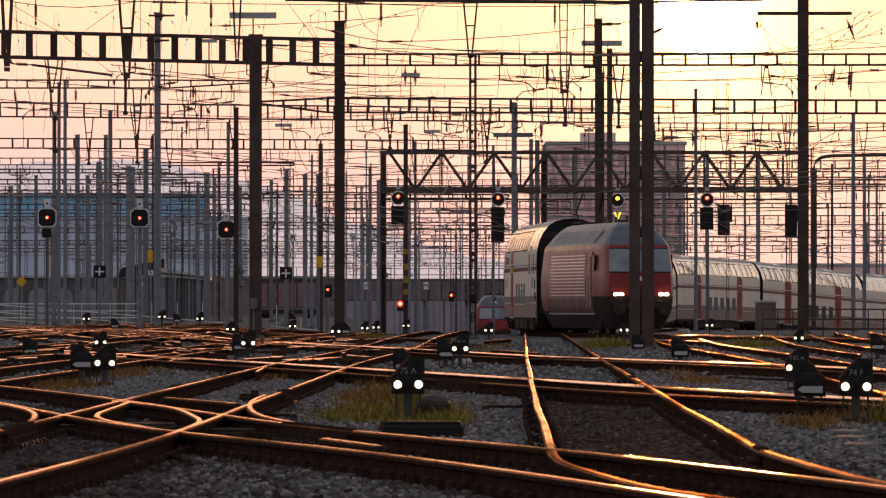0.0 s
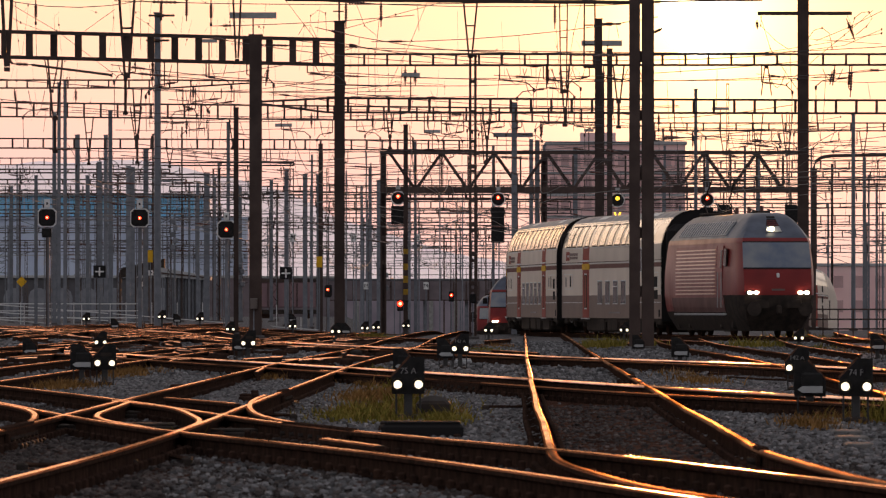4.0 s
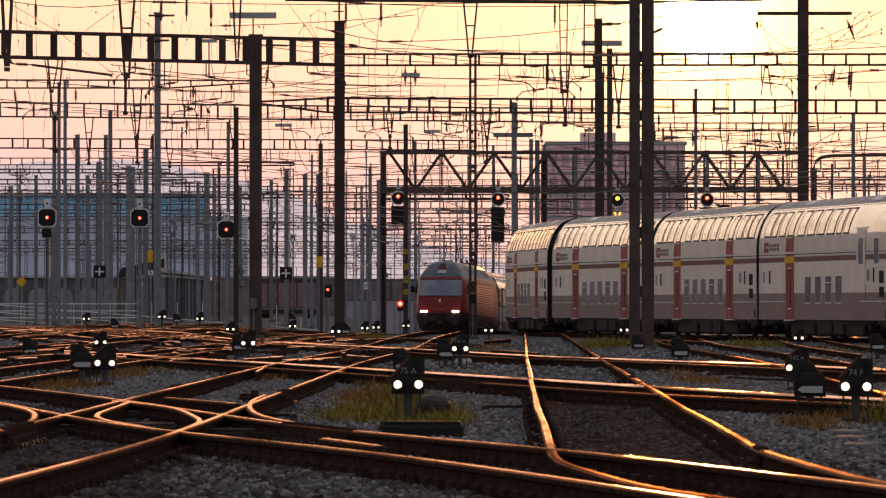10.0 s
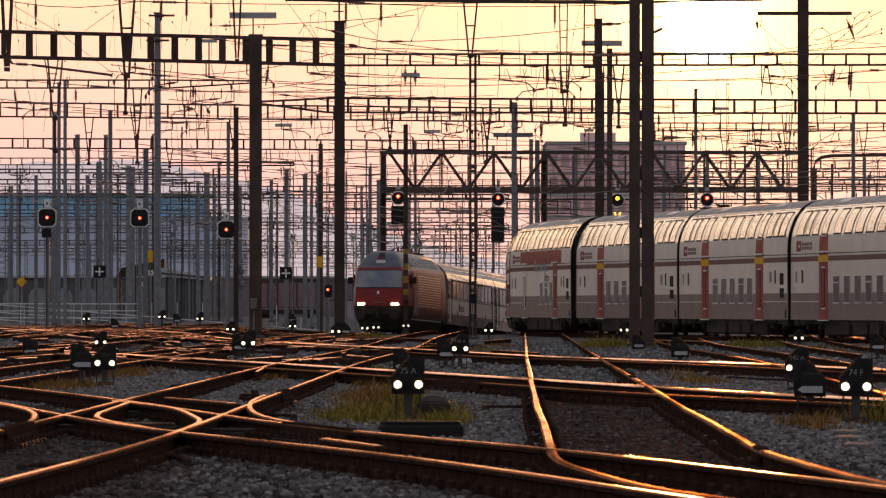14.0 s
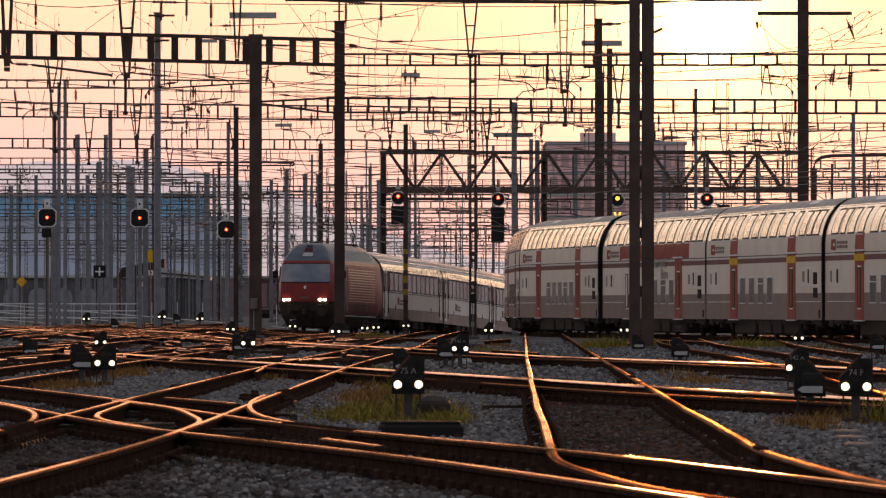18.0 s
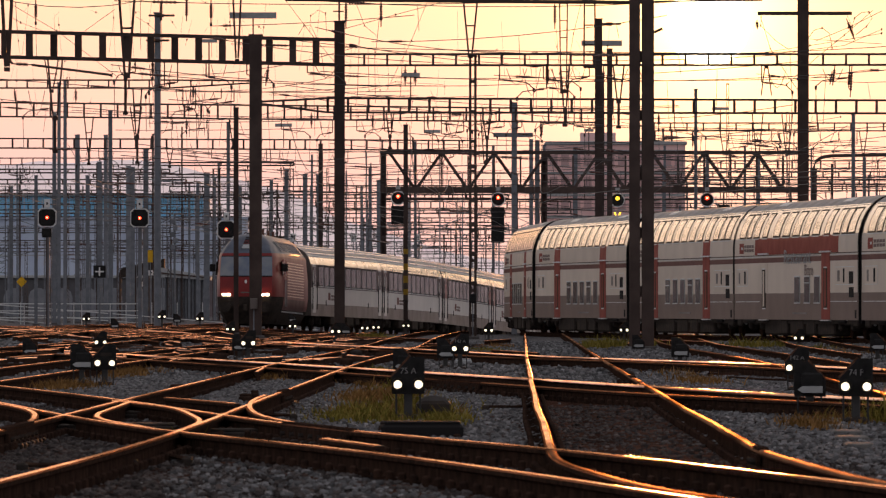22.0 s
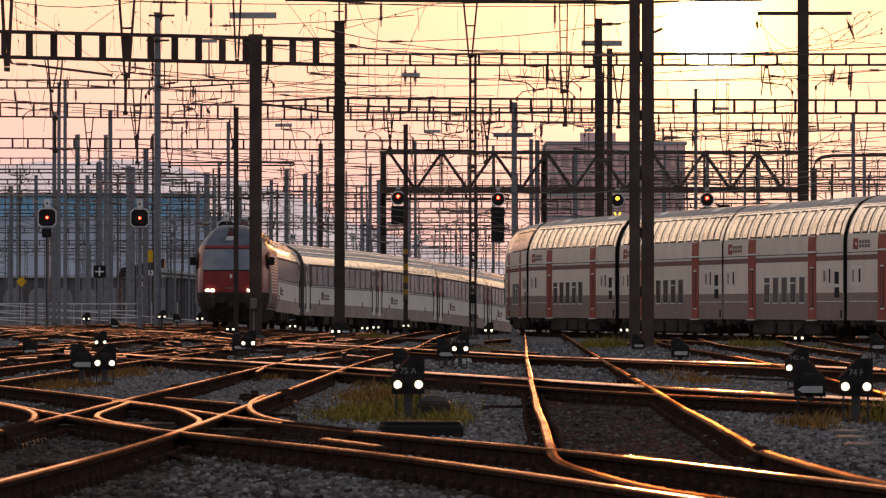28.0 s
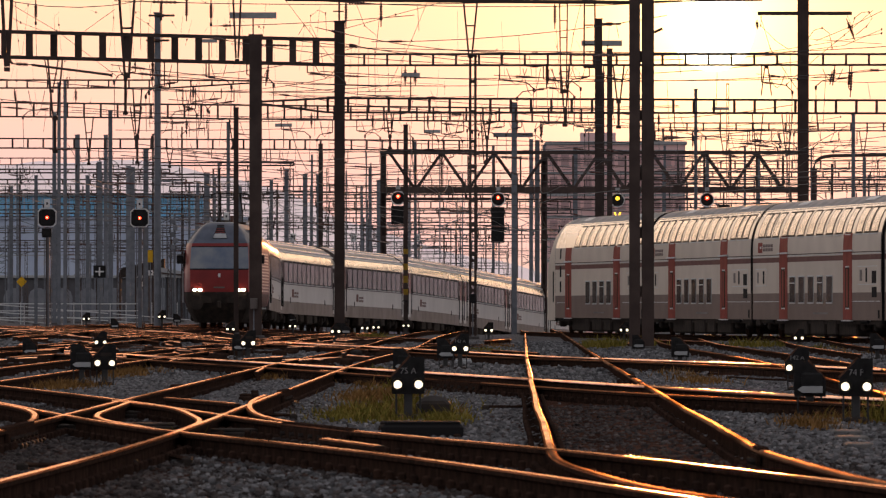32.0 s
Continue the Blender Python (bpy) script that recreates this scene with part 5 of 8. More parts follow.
for X0, X1, Y, zt, zb, sp in OUTER_ROWS + INNER_ROWS:
    ms = []
    x = X0 + far.uniform(1, 5)
    while x < X1:
        ms.append((x, Y + 0.3, far.choice((0.10, 0.13, 0.17)), zt + far.choice((0.3, 0.8, 1.6, 2.4)), far.choice(("galv", "galv", "H"))))
        x += far.uniform(4.5, 10.0)
    strs = []
    for _ in range(3):
        xx = far.uniform(X0, X1)
        strs.append(((xx, Y, zb), (xx + 0.05, Y, zb - 0.8)))
    g = gantry("distant steel catenary gantry among many masts", [((X0, Y), (X1, Y), zt, zb, zt, zb, sp, 0.1, 0.1, None, True)], ms, (), strs)
    for m in ms:
        for _ in range(2):
            z, side, w = far.uniform(4.8, max(5.4, zt - 0.4)), far.choice((-1, 1)), far.uniform(0.7, 2.2)
            part("cantilever", Geo().tube([(m[0], m[1] - 0.2, z), (m[0] + side * w, m[1] - 0.2, z + far.uniform(-0.1, 0.5))], 0.04, 5).tube(
                [(m[0] + side * 0.1, m[1] - 0.2, z + 0.9), (m[0] + side * w * 0.9, m[1] - 0.2, z + 0.3)], 0.028, 4), M_GALV, g)



def free_mast(x, y, w, top, kind, label, arms=()):
    t = thing("catenary_mast", label, "mast", group="masts of the yard")
    mast(t, x, y, w, top, kind)
    mat = M_GALV if kind in ("galv", "tube") else M_MAST
    for z, a, b, h in arms:
        part("cross_arm", Geo().box((x + (a + b) / 2, y - 0.15, z), (b - a, 0.1, h), ch=0.01), mat, t)
    return t


t = thing("catenary_mast", "tall twin-column rust-red steel mast beside the track", "mast", group="masts of the yard")
for x, w in ((5.22, 0.29), (5.58, 0.33)):
    mast(t, x, 246.2, w, 12.5, "H")
for z in (1.6, 3.2, 4.8, 6.4, 8.0, 9.6):
    part("batten_plate", Geo().box((5.40, 246.2, z), (0.2, 0.2, 0.3), ch=0.01), M_MAST, t)
part("cross_arm", Geo().bar((5.75, 246.2, 8.66), (5.98, 246.2, 8.76), 0.07), M_MAST, t)
part("top_rail", Geo().bar((-4.3, 246.2, 9.56), (5.2, 246.2, 9.47), 0.10), M_MAST, t)
part("top_rail", Geo().bar((5.7, 246.2, 9.50), (8.7, 246.2, 9.54), 0.05), M_MAST, t)
free_mast(15.94, 400.0, 0.48, 16.0, "H", "tall dark steel mast with a long cross arm",
          [(14.19, -2.02, 2.15, 0.16)])
t = free_mast(1.10, 333.3, 0.28, 10.43, "batten", "slim dark lattice mast between the tracks")
for z in (6.37, 4.24, 3.14, 2.06, 0.85):
    part("collar", Geo().box((1.10, 333.3, z), (0.3, 0.3, 0.16), ch=0.02), M_MAST, t)
free_mast(3.94, 500.0, 0.30, 12.48, "galv", "grey steel mast with a long name board", [(10.73, -1.16, 1.03, 0.24)])
free_mast(-7.67, 335.0, 0.18, 8.53, "H", "slim dark brown steel mast beside the track")
free_mast(-1.754, 425.0, 0.21, 9.73, "H", "slim dark steel mast with black and yellow bands")
YARD_MASTS = [(-11.18, 470.6, 0.18, 10.79, 'galv'), (-22.19, 516.1, 0.23, 12.3, 'galv'), (-20.97, 551.7, 0.28, 10.04, 'galv'),
        (-21.83, 484.8, 0.18, 8.23, 'galv'), (-19.89, 571.4, 0.29, 10.1, 'galv'), (-19.61, 571.4, 0.25, 10.03, 'galv'),
        (-23.11, 571.4, 0.29, 12.07, 'galv'), (-23.3, 592.6, 0.26, 9.81, 'galv'), (-22.11, 592.6, 0.26, 12.47, 'galv'),
        (-16.08, 615.4, 0.38, 10.29, 'galv'), (-15.54, 615.4, 0.19, 10.02, 'galv'), (-10.26, 592.6, 0.3, 10.25, 'galv'),
        (-11.92, 640.0, 0.48, 9.94, 'lattice'), (-9.04, 592.6, 0.3, 9.88, 'galv'), (-1.75, 571.4, 0.18, 11.64, 'galv'),
        (5.38, 551.7, 0.24, 11.42, 'galv'), (5.76, 551.7, 0.28, 11.35, 'galv'), (6.39, 571.4, 0.2, 11.43, 'galv')]
FAR_MASTS = [(8.67, 592.6, 0.3, 11.66, 'galv'), (21.07, 551.7, 0.21, 13.07, 'lattice'), (27.63, 592.6, 0.22, 10.99, 'galv'),
        (14.0, 444.4, 0.14, 12.14, 'lattice'), (16.14, 551.7, 0.21, 10.73, 'galv'), (-24.6, 533.3, 0.17, 5.01, 'lattice'),
        (-24.59, 592.6, 0.15, 9.14, 'lattice'), (-24.73, 615.4, 0.19, 9.06, 'lattice'), (-4.56, 640.0, 0.28, 10.18, 'galv'),
        (8.55, 484.8, 0.21, 13.75, 'H'), (15.04, 615.4, 0.23, 10.6, 'galv'), (30.84, 640.0, 0.2, 10.98, 'lattice'),
        (-28.3, 592.6, 0.22, 9.14, 'galv'), (-20.17, 666.7, 0.29, 6.39, 'lattice'), (-12.46, 615.4, 0.19, 9.45, 'galv'),
        (-7.85, 615.4, 0.19, 10.6, 'lattice'), (3.18, 571.4, 0.18, 11.35, 'galv'), (-2.88, 776.15, 0.2, 7.2, 'galv')]
MORE_MASTS = [(-16.04, 640.0, 0.56, 10.98, 'lattice'), (-11.69, 615.4, 0.23, 9.83, 'galv'), (-10.72, 640.0, 0.32, 10.98, 'lattice'),
        (-9.71, 666.7, 0.21, 10.14, 'galv'), (-8.84, 640.0, 0.24, 10.58, 'galv'), (-5.76, 640.0, 0.2, 9.78, 'galv'),
        (-4.96, 615.4, 0.23, 10.6, 'galv'), (-13.81, 615.4, 0.23, 9.45, 'galv'), (-17.36, 640.0, 0.24, 10.1, 'galv'),
        (-22.08, 615.4, 0.27, 9.83, 'lattice')]
for x, y, w, top, kind in YARD_MASTS + FAR_MASTS + MORE_MASTS:
    free_mast(x, y, w, top, kind, "slender grey steel mast in the yard")

# name boards and plates on the upper masts
def mast_box(label, x, y, z, w, h, mat):
    o = thing("switch_box", label, "switch box", group="boxes on masts")
    part("case", Geo().box((x, y, z), (w, 0.2, h), ch=0.02), mat, o)
    part("lid", Geo().box((x, y - 0.11, z), (w * 0.86, 0.03, h * 0.9), ch=0.01), mat, o)
    part("conduit", Geo().tube([(x, y + 0.06, ground_z(x, y)), (x, y + 0.06, z)], 0.025), M_GALV, o)


mast_box("grey-brown steel switch box on a stout mast", -6.76, 322.9, 1.30, 0.26, 0.40, M_SKIRT)
mast_box("black steel switch box on a lattice mast", 1.10, 333.05, 1.5, 0.24, 0.34, M_BLACK)


def board(name, label, x, y, z, w, h, mat, category="sign", post=False):
    t = thing(name, label, category)
    part("plate", Geo().box((x, y, z), (w, 0.05, h), ch=0.01), mat, t)
    part("bracket", Geo().bar((x, y + 0.25, ground_z(x, y) if post else z - h / 2 - 1.25), (x, y + 0.25, z + h / 2), 0.05), M_MAST, t)


for x, y, z, w, h in ((-7.0, 333.3, 11.93, 1.73, 0.23), (7.39, 421.1, 13.48, 1.89, 0.26), (-1.27, 355.6, 10.32, 0.73, 0.16),
        (-0.63, 533.3, 11.57, 0.97, 0.2), (-9.4, 533.3, 11.94, 1.0, 0.2), (7.59, 470.6, 10.4, 0.5, 0.15),
        (13.64, 444.4, 10.95, 0.83, 0.14), (-8.81, 340.4, 11.2, 0.64, 0.13)):
    board("line_board", "long weathered grey board fixed to the line structure", x, y - 0.4, z, w, h, M_GREYPAINT)

# bent pipe cantilever
t = thing("cantilever_arm", "bent dark steel pipe arm of the overhead line", "cantilever")
arc = [(21.87, 533.3, 7.84), (21.87, 533.3, 9.41), (22.00, 533.3, 9.81), (22.33, 533.3, 10.04), (22.87, 533.3, 10.14), (28.53, 533.3, 10.24)]
part("pipe", Geo().tube(arc, 0.1, 8), M_MAST, t, smooth=True)
mast(t, arc[0][0], arc[0][1], 0.26, arc[0][2] + 0.2, "H")


# ---- signal bridge ----
def signal_bridge():
    t = thing("signal_bridge", "long dark steel truss bridge carrying round signals over the tracks", "signal bridge")
    Y = 533.3
    xa, xb = -3.67, 21.37
    zt, zm, zb = 10.34, 8.14, 7.57
    for dy in (0.0, 1.1):
        part("top_chord", Geo().bar((xa, Y + dy, zt), (xb, Y + dy, zt), 0.2), M_MAST, t)
        part("bottom_chord", Geo().bar((xa, Y + dy, zm), (xb, Y + dy, zm), 0.34), M_MAST, t)
        k, x = 0, xa + 0.5
        while x + 1.55 < xb:
            z = (zt, zm) if k % 2 == 0 else (zm, zt)
            part("diagonal", Geo().bar((x, Y + dy, z[0]), (x + 1.55, Y + dy, z[1]), 0.17), M_MAST, t)
            part("upright", Geo().bar((x + 1.55, Y + dy, zm), (x + 1.55, Y + dy, zt if k % 2 else zt - 0.2), 0.09), M_MAST, t)
            x += 1.55
            k += 1
    part("walkway", Geo().box(((xa + xb) / 2, Y + 0.55, zb), (xb - xa, 1.1, 0.1)), M_MAST, t)
    for u in range(26):
        x = xa + (xb - xa) * u / 25
        part("railing_post", Geo().bar((x, Y - 0.1, zb), (x, Y - 0.1, zb + 1.15), 0.05), M_MAST, t)
    part("hand_rail", Geo().bar((xa, Y - 0.1, zb + 1.15), (xb, Y - 0.1, zb + 1.15), 0.05), M_MAST, t)
    for x in (xa + 0.15, 5.97, xb - 0.2):
        mast(t, x, Y + 0.5, 0.36, zt, "double")


signal_bridge()


# ---- wire supports hanging under the beams ----
def wire_support(x, y, z, reach, drop):
    t = thing("wire_support", "insulated steady arm and fittings holding the overhead wires", "overhead wire", group="wire supports")
    part("strut", Geo().bar((x, y, z), (x, y, z - drop), 0.045), M_MAST, t)
    insulator(t, (x, y, z - drop), (x + reach * 0.45, y, z - drop - 0.06), 6, 0.06)
    part("steady_arm", Geo().tube([(x + reach * 0.45, y, z - drop - 0.06), (x + reach * 0.8, y, z - drop - 0.12), (x + reach, y, z - drop - 0.35)], 0.022, 5), M_WIRE, t)
    pts = [(x + reach * (0.2 + 0.6 * u), y - 0.1, z - 0.1 - 1.2 * drop * (1 - (2 * u - 1) ** 2)) for u in (0, 0.15, 0.3, 0.5, 0.7, 0.85, 1)]
    part("jumper_loop", Geo().tube(pts, 0.013, 4, caps=False), M_WIRE, t)
    part("clamp", Geo().box((x + reach, y, z - drop - 0.4), (0.09, 0.09, 0.16), ch=0.02), M_MAST, t)
    part("dropper", Geo().tube([(x + reach, y, z - drop - 0.4), (x + reach * 0.97, y, z - drop - 1.7)], 0.012, 4, caps=False), M_WIRE, t)


sup = random.Random(23)
for y, z, x0, x1, n in ((336.1, 10.30, -15.5, -4.2, 6), (355.6, 10.67, -3.2, 16.5, 9), (400.0, 10.87, -19, -9, 6), (421.1, 10.22, -5, 20, 10),
                        (466.5, 10.88, -22, 7, 12), (484.8, 10.62, 12, 24, 6), (533.3, 10.51, -25, 1, 12), (592.6, 10.51, -29, -20, 5), (592.6, 10.25, 16, 29, 6)):
    for _ in range(n):
        wire_support(sup.uniform(x0, x1), y, z, sup.choice((-1, 1)) * sup.uniform(0.6, 1.5), sup.uniform(0.35, 0.9))


# ---- signals ----
def square_signal(x, y, z, w, post=True):
    """Colour-light signal: black square screen with a white rim, one red lamp lit."""
    t = thing("main_signal", "square black main signal with white rim showing red", "railway signal", group="main signals")
    c = w * 0.16
    h = w / 2

    def octo(k):
        return [(x - h * k + c, z - h * k), (x + h * k - c, z - h * k), (x + h * k, z - h * k + c), (x + h * k, z + h * k - c), (x + h * k - c, z + h * k), (x - h * k + c, z + h * k), (x - h * k, z + h * k - c), (x - h * k, z - h * k + c)]
    sc = part("screen", Geo().prism(octo(1.0), y, y + 0.06), M_WHITE, t, "pale rim plate")
    part("screen_face", Geo().prism(octo(0.9), y - 0.012, y), M_BLACK, sc)
    l = part("lamp", Geo().disc((x, y - 0.03, z), w * 0.09, y - 0.012, 14), M_RED, t, "lit red lamp")
    part("lamp_core", Geo().disc((x, y - 0.036, z), w * 0.042, y - 0.03, 12), M_REDHOT, l)
    part("housing", Geo().box((x, y + 0.2, z), (w * 0.7, 0.26, w * 0.75), ch=0.03), M_BLACK, t)
    part("number_board", Geo().box((x, y, z + h + 0.19), (0.24, 0.04, 0.36), ch=0.03), M_WHITE, t)
    part("number_bar", Geo().box((x, y - 0.03, z + h + 0.19), (0.07, 0.02, 0.09)), M_BLACK, t)
    if not post:
        part("bracket", Geo().box((x + 0.2, y + 0.42, z), (0.5, 0.1, 0.12)), M_GALV, t)
        return t
    part("post", Geo().box((x, y + 0.42, (z + h + ground_z(x, y)) / 2), (0.16, 0.16, z + h - ground_z(x, y)), ch=0.01), M_GALV, t)
    part("ladder", Geo().bar((x + 0.14, y + 0.6, ground_z(x, y)), (x + 0.14, y + 0.6, z), 0.04).bar((x - 0.14, y + 0.6, ground_z(x, y)), (x - 0.14, y + 0.6, z), 0.04), M_GALV, t)
    return t


for x, y, z, w in ((-16.30, 372.1, 4.88, 0.77), (-12.49, 372.1, 4.86, 0.77), (-9.96, 415.6, 4.76, 0.84)):
    square_signal(x, y, z, w)
board("auxiliary_signal", "small black auxiliary signal box under a main signal", -16.28, 371.2, 4.23, 0.4, 0.36, M_BLACK, "railway signal", True)


def round_signal(x, y, z, colour, box_h, speed=False):
    t = thing("round_signal", "round black signal with pale ring on the signal bridge, lit " + ("red" if colour is M_RED else "amber"), "railway signal", group="bridge signals")
    ring = Geo()
    pts = [(x + 0.40 * math.cos(k * 0.2618), y - 0.02, z + 0.40 * math.sin(k * 0.2618)) for k in range(25)]
    ring.tube(pts, 0.035, 6, caps=False)
    part("ring", ring, M_WHITE, t)
    part("disc", Geo().disc((x, y, z), 0.40, y + 0.08, 24), M_BLACK, t)
    l = part("lamp", Geo().disc((x, y - 0.06, z + 0.10), 0.115, y, 14), colour, t, "lit lamp")
    if colour is M_RED:
        part("lamp_core", Geo().disc((x, y - 0.068, z + 0.10), 0.06, y - 0.06, 12), M_REDHOT, l)
    part("number_board", Geo().box((x, y, z + 0.62), (0.26, 0.04, 0.22)), M_GREYPAINT, t)
    if box_h:
        part("indicator_box", Geo().box((x - 0.02, y + 0.1, z - 0.45 - box_h / 2), (0.78, 0.3, box_h), ch=0.03), M_BLACK, t)
    if speed:
        part("v_indicator", Geo().bar((x - 0.17, y - 0.08, z - 0.70), (x, y - 0.08, z - 1.16), 0.07).bar((x + 0.17, y - 0.08, z - 0.70), (x, y - 0.08, z - 1.16), 0.07), M_AMBER, t, "glowing amber V")
    part("bracket", Geo().bar((x, y + 0.2, z - 0.4), (x, y + 0.2, z + 1.2), 0.1), M_MAST, t)


for x, z, col, bh, v in ((-2.63, 7.60, M_RED, 1.1, False), (3.23, 7.53, M_RED, 2.1, False),
                         (10.23, 7.48, M_AMBER, 0.0, True), (15.48, 7.50, M_RED, 1.3, False)):
    round_signal(x, 529.8, z, col, bh, v)
for x, z0, z1 in ((16.46, 5.41, 7.23), (20.40, 5.31, 7.23)):
    t = thing("bridge_signal", "dark back of a signal box hanging from the bridge", "railway signal")
    part("housing", Geo().box((x, 529.8, (z0 + z1) / 2), (0.72, 0.35, z1 - z0), ch=0.04), M_BLACK, t)
    part("hood", Geo().box((x + 0.4, 529.8, z1 - 0.6), (0.2, 0.3, 0.9), ch=0.04), M_BLACK, t)
    part("hanger_bar", Geo().bar((x, 529.8 + 0.2, z0), (x, 529.8 + 0.2, 8.3), 0.09), M_MAST, t)


DWARF = [(-0.165, 0.0), (0.165, 0.0), (0.165, 0.37), (0.02, 0.37), (-0.165, 0.17)]


def lettering(text, size, parent, x, y, z):
    cu = bpy.data.curves.new("lettering", "FONT")
    cu.body, cu.size, cu.align_x, cu.extrude = text, size, "CENTER", 0.002
    cu.materials.append(M_TEXT)
    o = new("lettering", cu)
    o.parent = parent
    o.matrix_basis = pose(x, y, z, 90, 0, 0)
    return o


def dwarf_signal(x, y, z, back=False, text="", lit="LR", turn=0.0, post=None, lamp=None):
    """Ground signal; z is the foot of its screen."""
    g0 = ground_z(x, y)
    t = thing("dwarf_signal", "black dwarf signal seen from behind with a grey arrow plate" if back else "black dwarf signal on a short post with two white lamps lit",
              "dwarf signal", Matrix.Translation((x, y, 0)) @ Matrix.Rotation(turn, 4, "Z"), group="dwarf signals")
    poly = [(-a if back else a, b + z) for a, b in DWARF]
    if back:
        poly = poly[::-1]
    part("screen", Geo().prism(poly, 0.0, 0.03), M_BLACK, t)
    sx = -1 if back else 1
    # added bar imitates low sun along the sloping screen edge
    part("edge_glint", Geo().bar((sx * 0.02, 0.015, z + 0.374), (sx * -0.165, 0.015, z + 0.174), 0.034, 0.012), M_SHOULDER, t, "copper-toned bar added as the sunlit edge")
    if back:
        part("arrow_plate", Geo().prism([(-0.13, z + 0.075), (-0.08, z + 0.04), (0.13, z + 0.04), (0.13, z + 0.11), (-0.08, z + 0.11)], -0.075, -0.065), M_GREYPAINT, t, "grey arrow-shaped plate")
        part("housing", Geo().box((0.02, -0.03, z + 0.14), (0.22, 0.07, 0.22), ch=0.02), M_BLACK, t)
    else:
        part("housing", Geo().box((0.0, 0.09, z + 0.12), (0.28, 0.12, 0.2), ch=0.03), M_BLACK, t)
        for k, xx in (("L", -0.105), ("R", 0.105)):
            part("hood", Geo().tube([(xx, 0.0, z + 0.095), (xx, -0.06, z + 0.1)], 0.062, 12, caps=False), M_BLACK, t)
            part("lamp", Geo().disc((xx, -0.012, z + 0.095), 0.041, 0.0, 14), (lamp or M_LAMP) if k in lit else M_BLACK, t, "lit white lamp" if k in lit else "")
        part("lamp", Geo().disc((0.095, -0.012, z + 0.29), 0.045, 0.0, 12), M_BLACK, t)
        if text:
            lettering(text, 0.085, t, 0.0, -0.006, z + 0.205)
        else:
            part("plate_bar", Geo().box((0.02, -0.005, z + 0.22), (0.16, 0.008, 0.05)), M_UNDER, t)
    part("post", Geo().box((0.0, 0.06, (z + g0) / 2), (0.085, 0.08, z - g0 + 0.04), ch=0.012), M_POST, t)
    for xx in (-0.12, 0.12):
        part("stay", Geo().tube([(xx, 0.08, g0), (xx, 0.08, z + 0.02)], 0.011, 5), M_POST, t)
    part("base", Geo().box((0.0, 0.06, g0 + 0.03), (0.24, 0.24, 0.09), ch=0.03), M_UNDER, t)
    return t


for x, y, z, text in ((-0.35, 90.8, 0.28, '75 A'), (4.04, 88.4, 0.28, '74 F'), (-4.91, 131.2, 0.25, ''),
        (0.31, 164.7, 0.31, '143 A'), (-4.16, 193.1, 0.3, ''), (-8.6, 227.0, 0.19, ''),
        (-3.41, 287.2, 0.31, ''), (-7.6, 323.1, 0.3, ''), (-11.48, 369.2, 0.7, ''),
        (-10.51, 390.7, 0.6, ''), (-15.42, 390.7, 0.59, ''), (-6.35, 381.8, 0.29, ''),
        (-3.23, 373.3, 0.23, ''), (-2.83, 381.8, 0.24, ''), (-1.6, 390.7, 0.29, ''),
        (1.57, 311.1, 0.29, ''), (6.12, 305.5, 0.31, ''), (10.84, 275.4, 0.14, ''),
        (11.01, 373.3, 0.34, '')):
    dwarf_signal(x, y, z, False, text)
dwarf_signal(4.82, 123.1, 0.33 - 0.095, False, "142 A", lit="L")
for x, y, z in ((-5.24, 131.1, 0.25), (-0.64, 145.5, 0.13), (0.05, 168.4, 0.21),
        (-4.5, 200.0, 0.2), (3.82, 94.1, 0.22), (4.42, 168.4, 0.23),
        (-9.14, 200.0, 0.11), (-12.63, 347.8, 0.38), (-11.21, 381.0, 0.54),
        (-3.31, 307.7, 0.27), (9.38, 195.1, 0.23), (5.24, 242.4, 0.06),
        (-6.67, 400.0, 0.54)):
    dwarf_signal(x, y, z, True)


# ---- overhead wires ----
def contact_line(knots, shift, y0, y1, spans, top=7.0, low=5.65):
    """Contact wire, sagging messenger wire and droppers along a track."""
    t = thing("overhead_line", "thin sagging copper overhead wires with droppers above a track", "overhead wire", group="overhead wires")
    c = dense([(x + shift, y) for x, y in knots], 2.0)
    ys = np.arange(y0, y1, spans)
    g, h = Geo(), Geo()
    whole = []
    for a in ys:
        pm = []
        for k in range(9):
            y = a + spans * k / 8
            x = float(np.interp(y, c[:, 1], c[:, 0])) + 0.2 * math.sin(y / 30)
            z = ground_z(x, y)
            pm.append((x, y, z + top - 1.1 * (1 - (2 * k / 8 - 1) ** 2)))
            if k % 2 == 1:
                h.tube([(x, y, z + low), pm[-1]], 0.006, 3, caps=False)
        whole += pm if not whole else pm[1:]
    g.tube(whole, 0.013, 4, caps=False)
    pc = []
    for y in np.arange(y0, y1, 12.0):
        x = float(np.interp(y, c[:, 1], c[:, 0])) + 0.2 * math.sin(y / 18)
        pc.append((x, float(y), ground_z(x, y) + low))
    part("messenger_wire", g, M_WIRE, t)
    part("contact_wire", Geo().tube(pc, 0.013, 4, caps=False), M_WIRE, t)
    tagged(part("droppers", h, M_WIRE, t), kind="stuff")


for kn, sh, a, b in ((TRACK_A, 0, 290, 465), (TRACK_G, 0, 290, 375), (T1_KNOTS, 0, 290, 700), (LINE_KNOTS, 0, 332, 780), 
                     (LINE_KNOTS, -4.5, 332, 780), (LINE_KNOTS, 4.4, 400, 780), (LINE_KNOTS, -9.2, 340, 780), (LINE_KNOTS, -13.5, 340, 780), (T1_KNOTS, 4.6, 300, 700),
                     (T1_KNOTS, 9.0, 300, 700), (LINE_KNOTS, -18.0, 350, 780)):
    contact_line(kn, sh, a, b, 55)


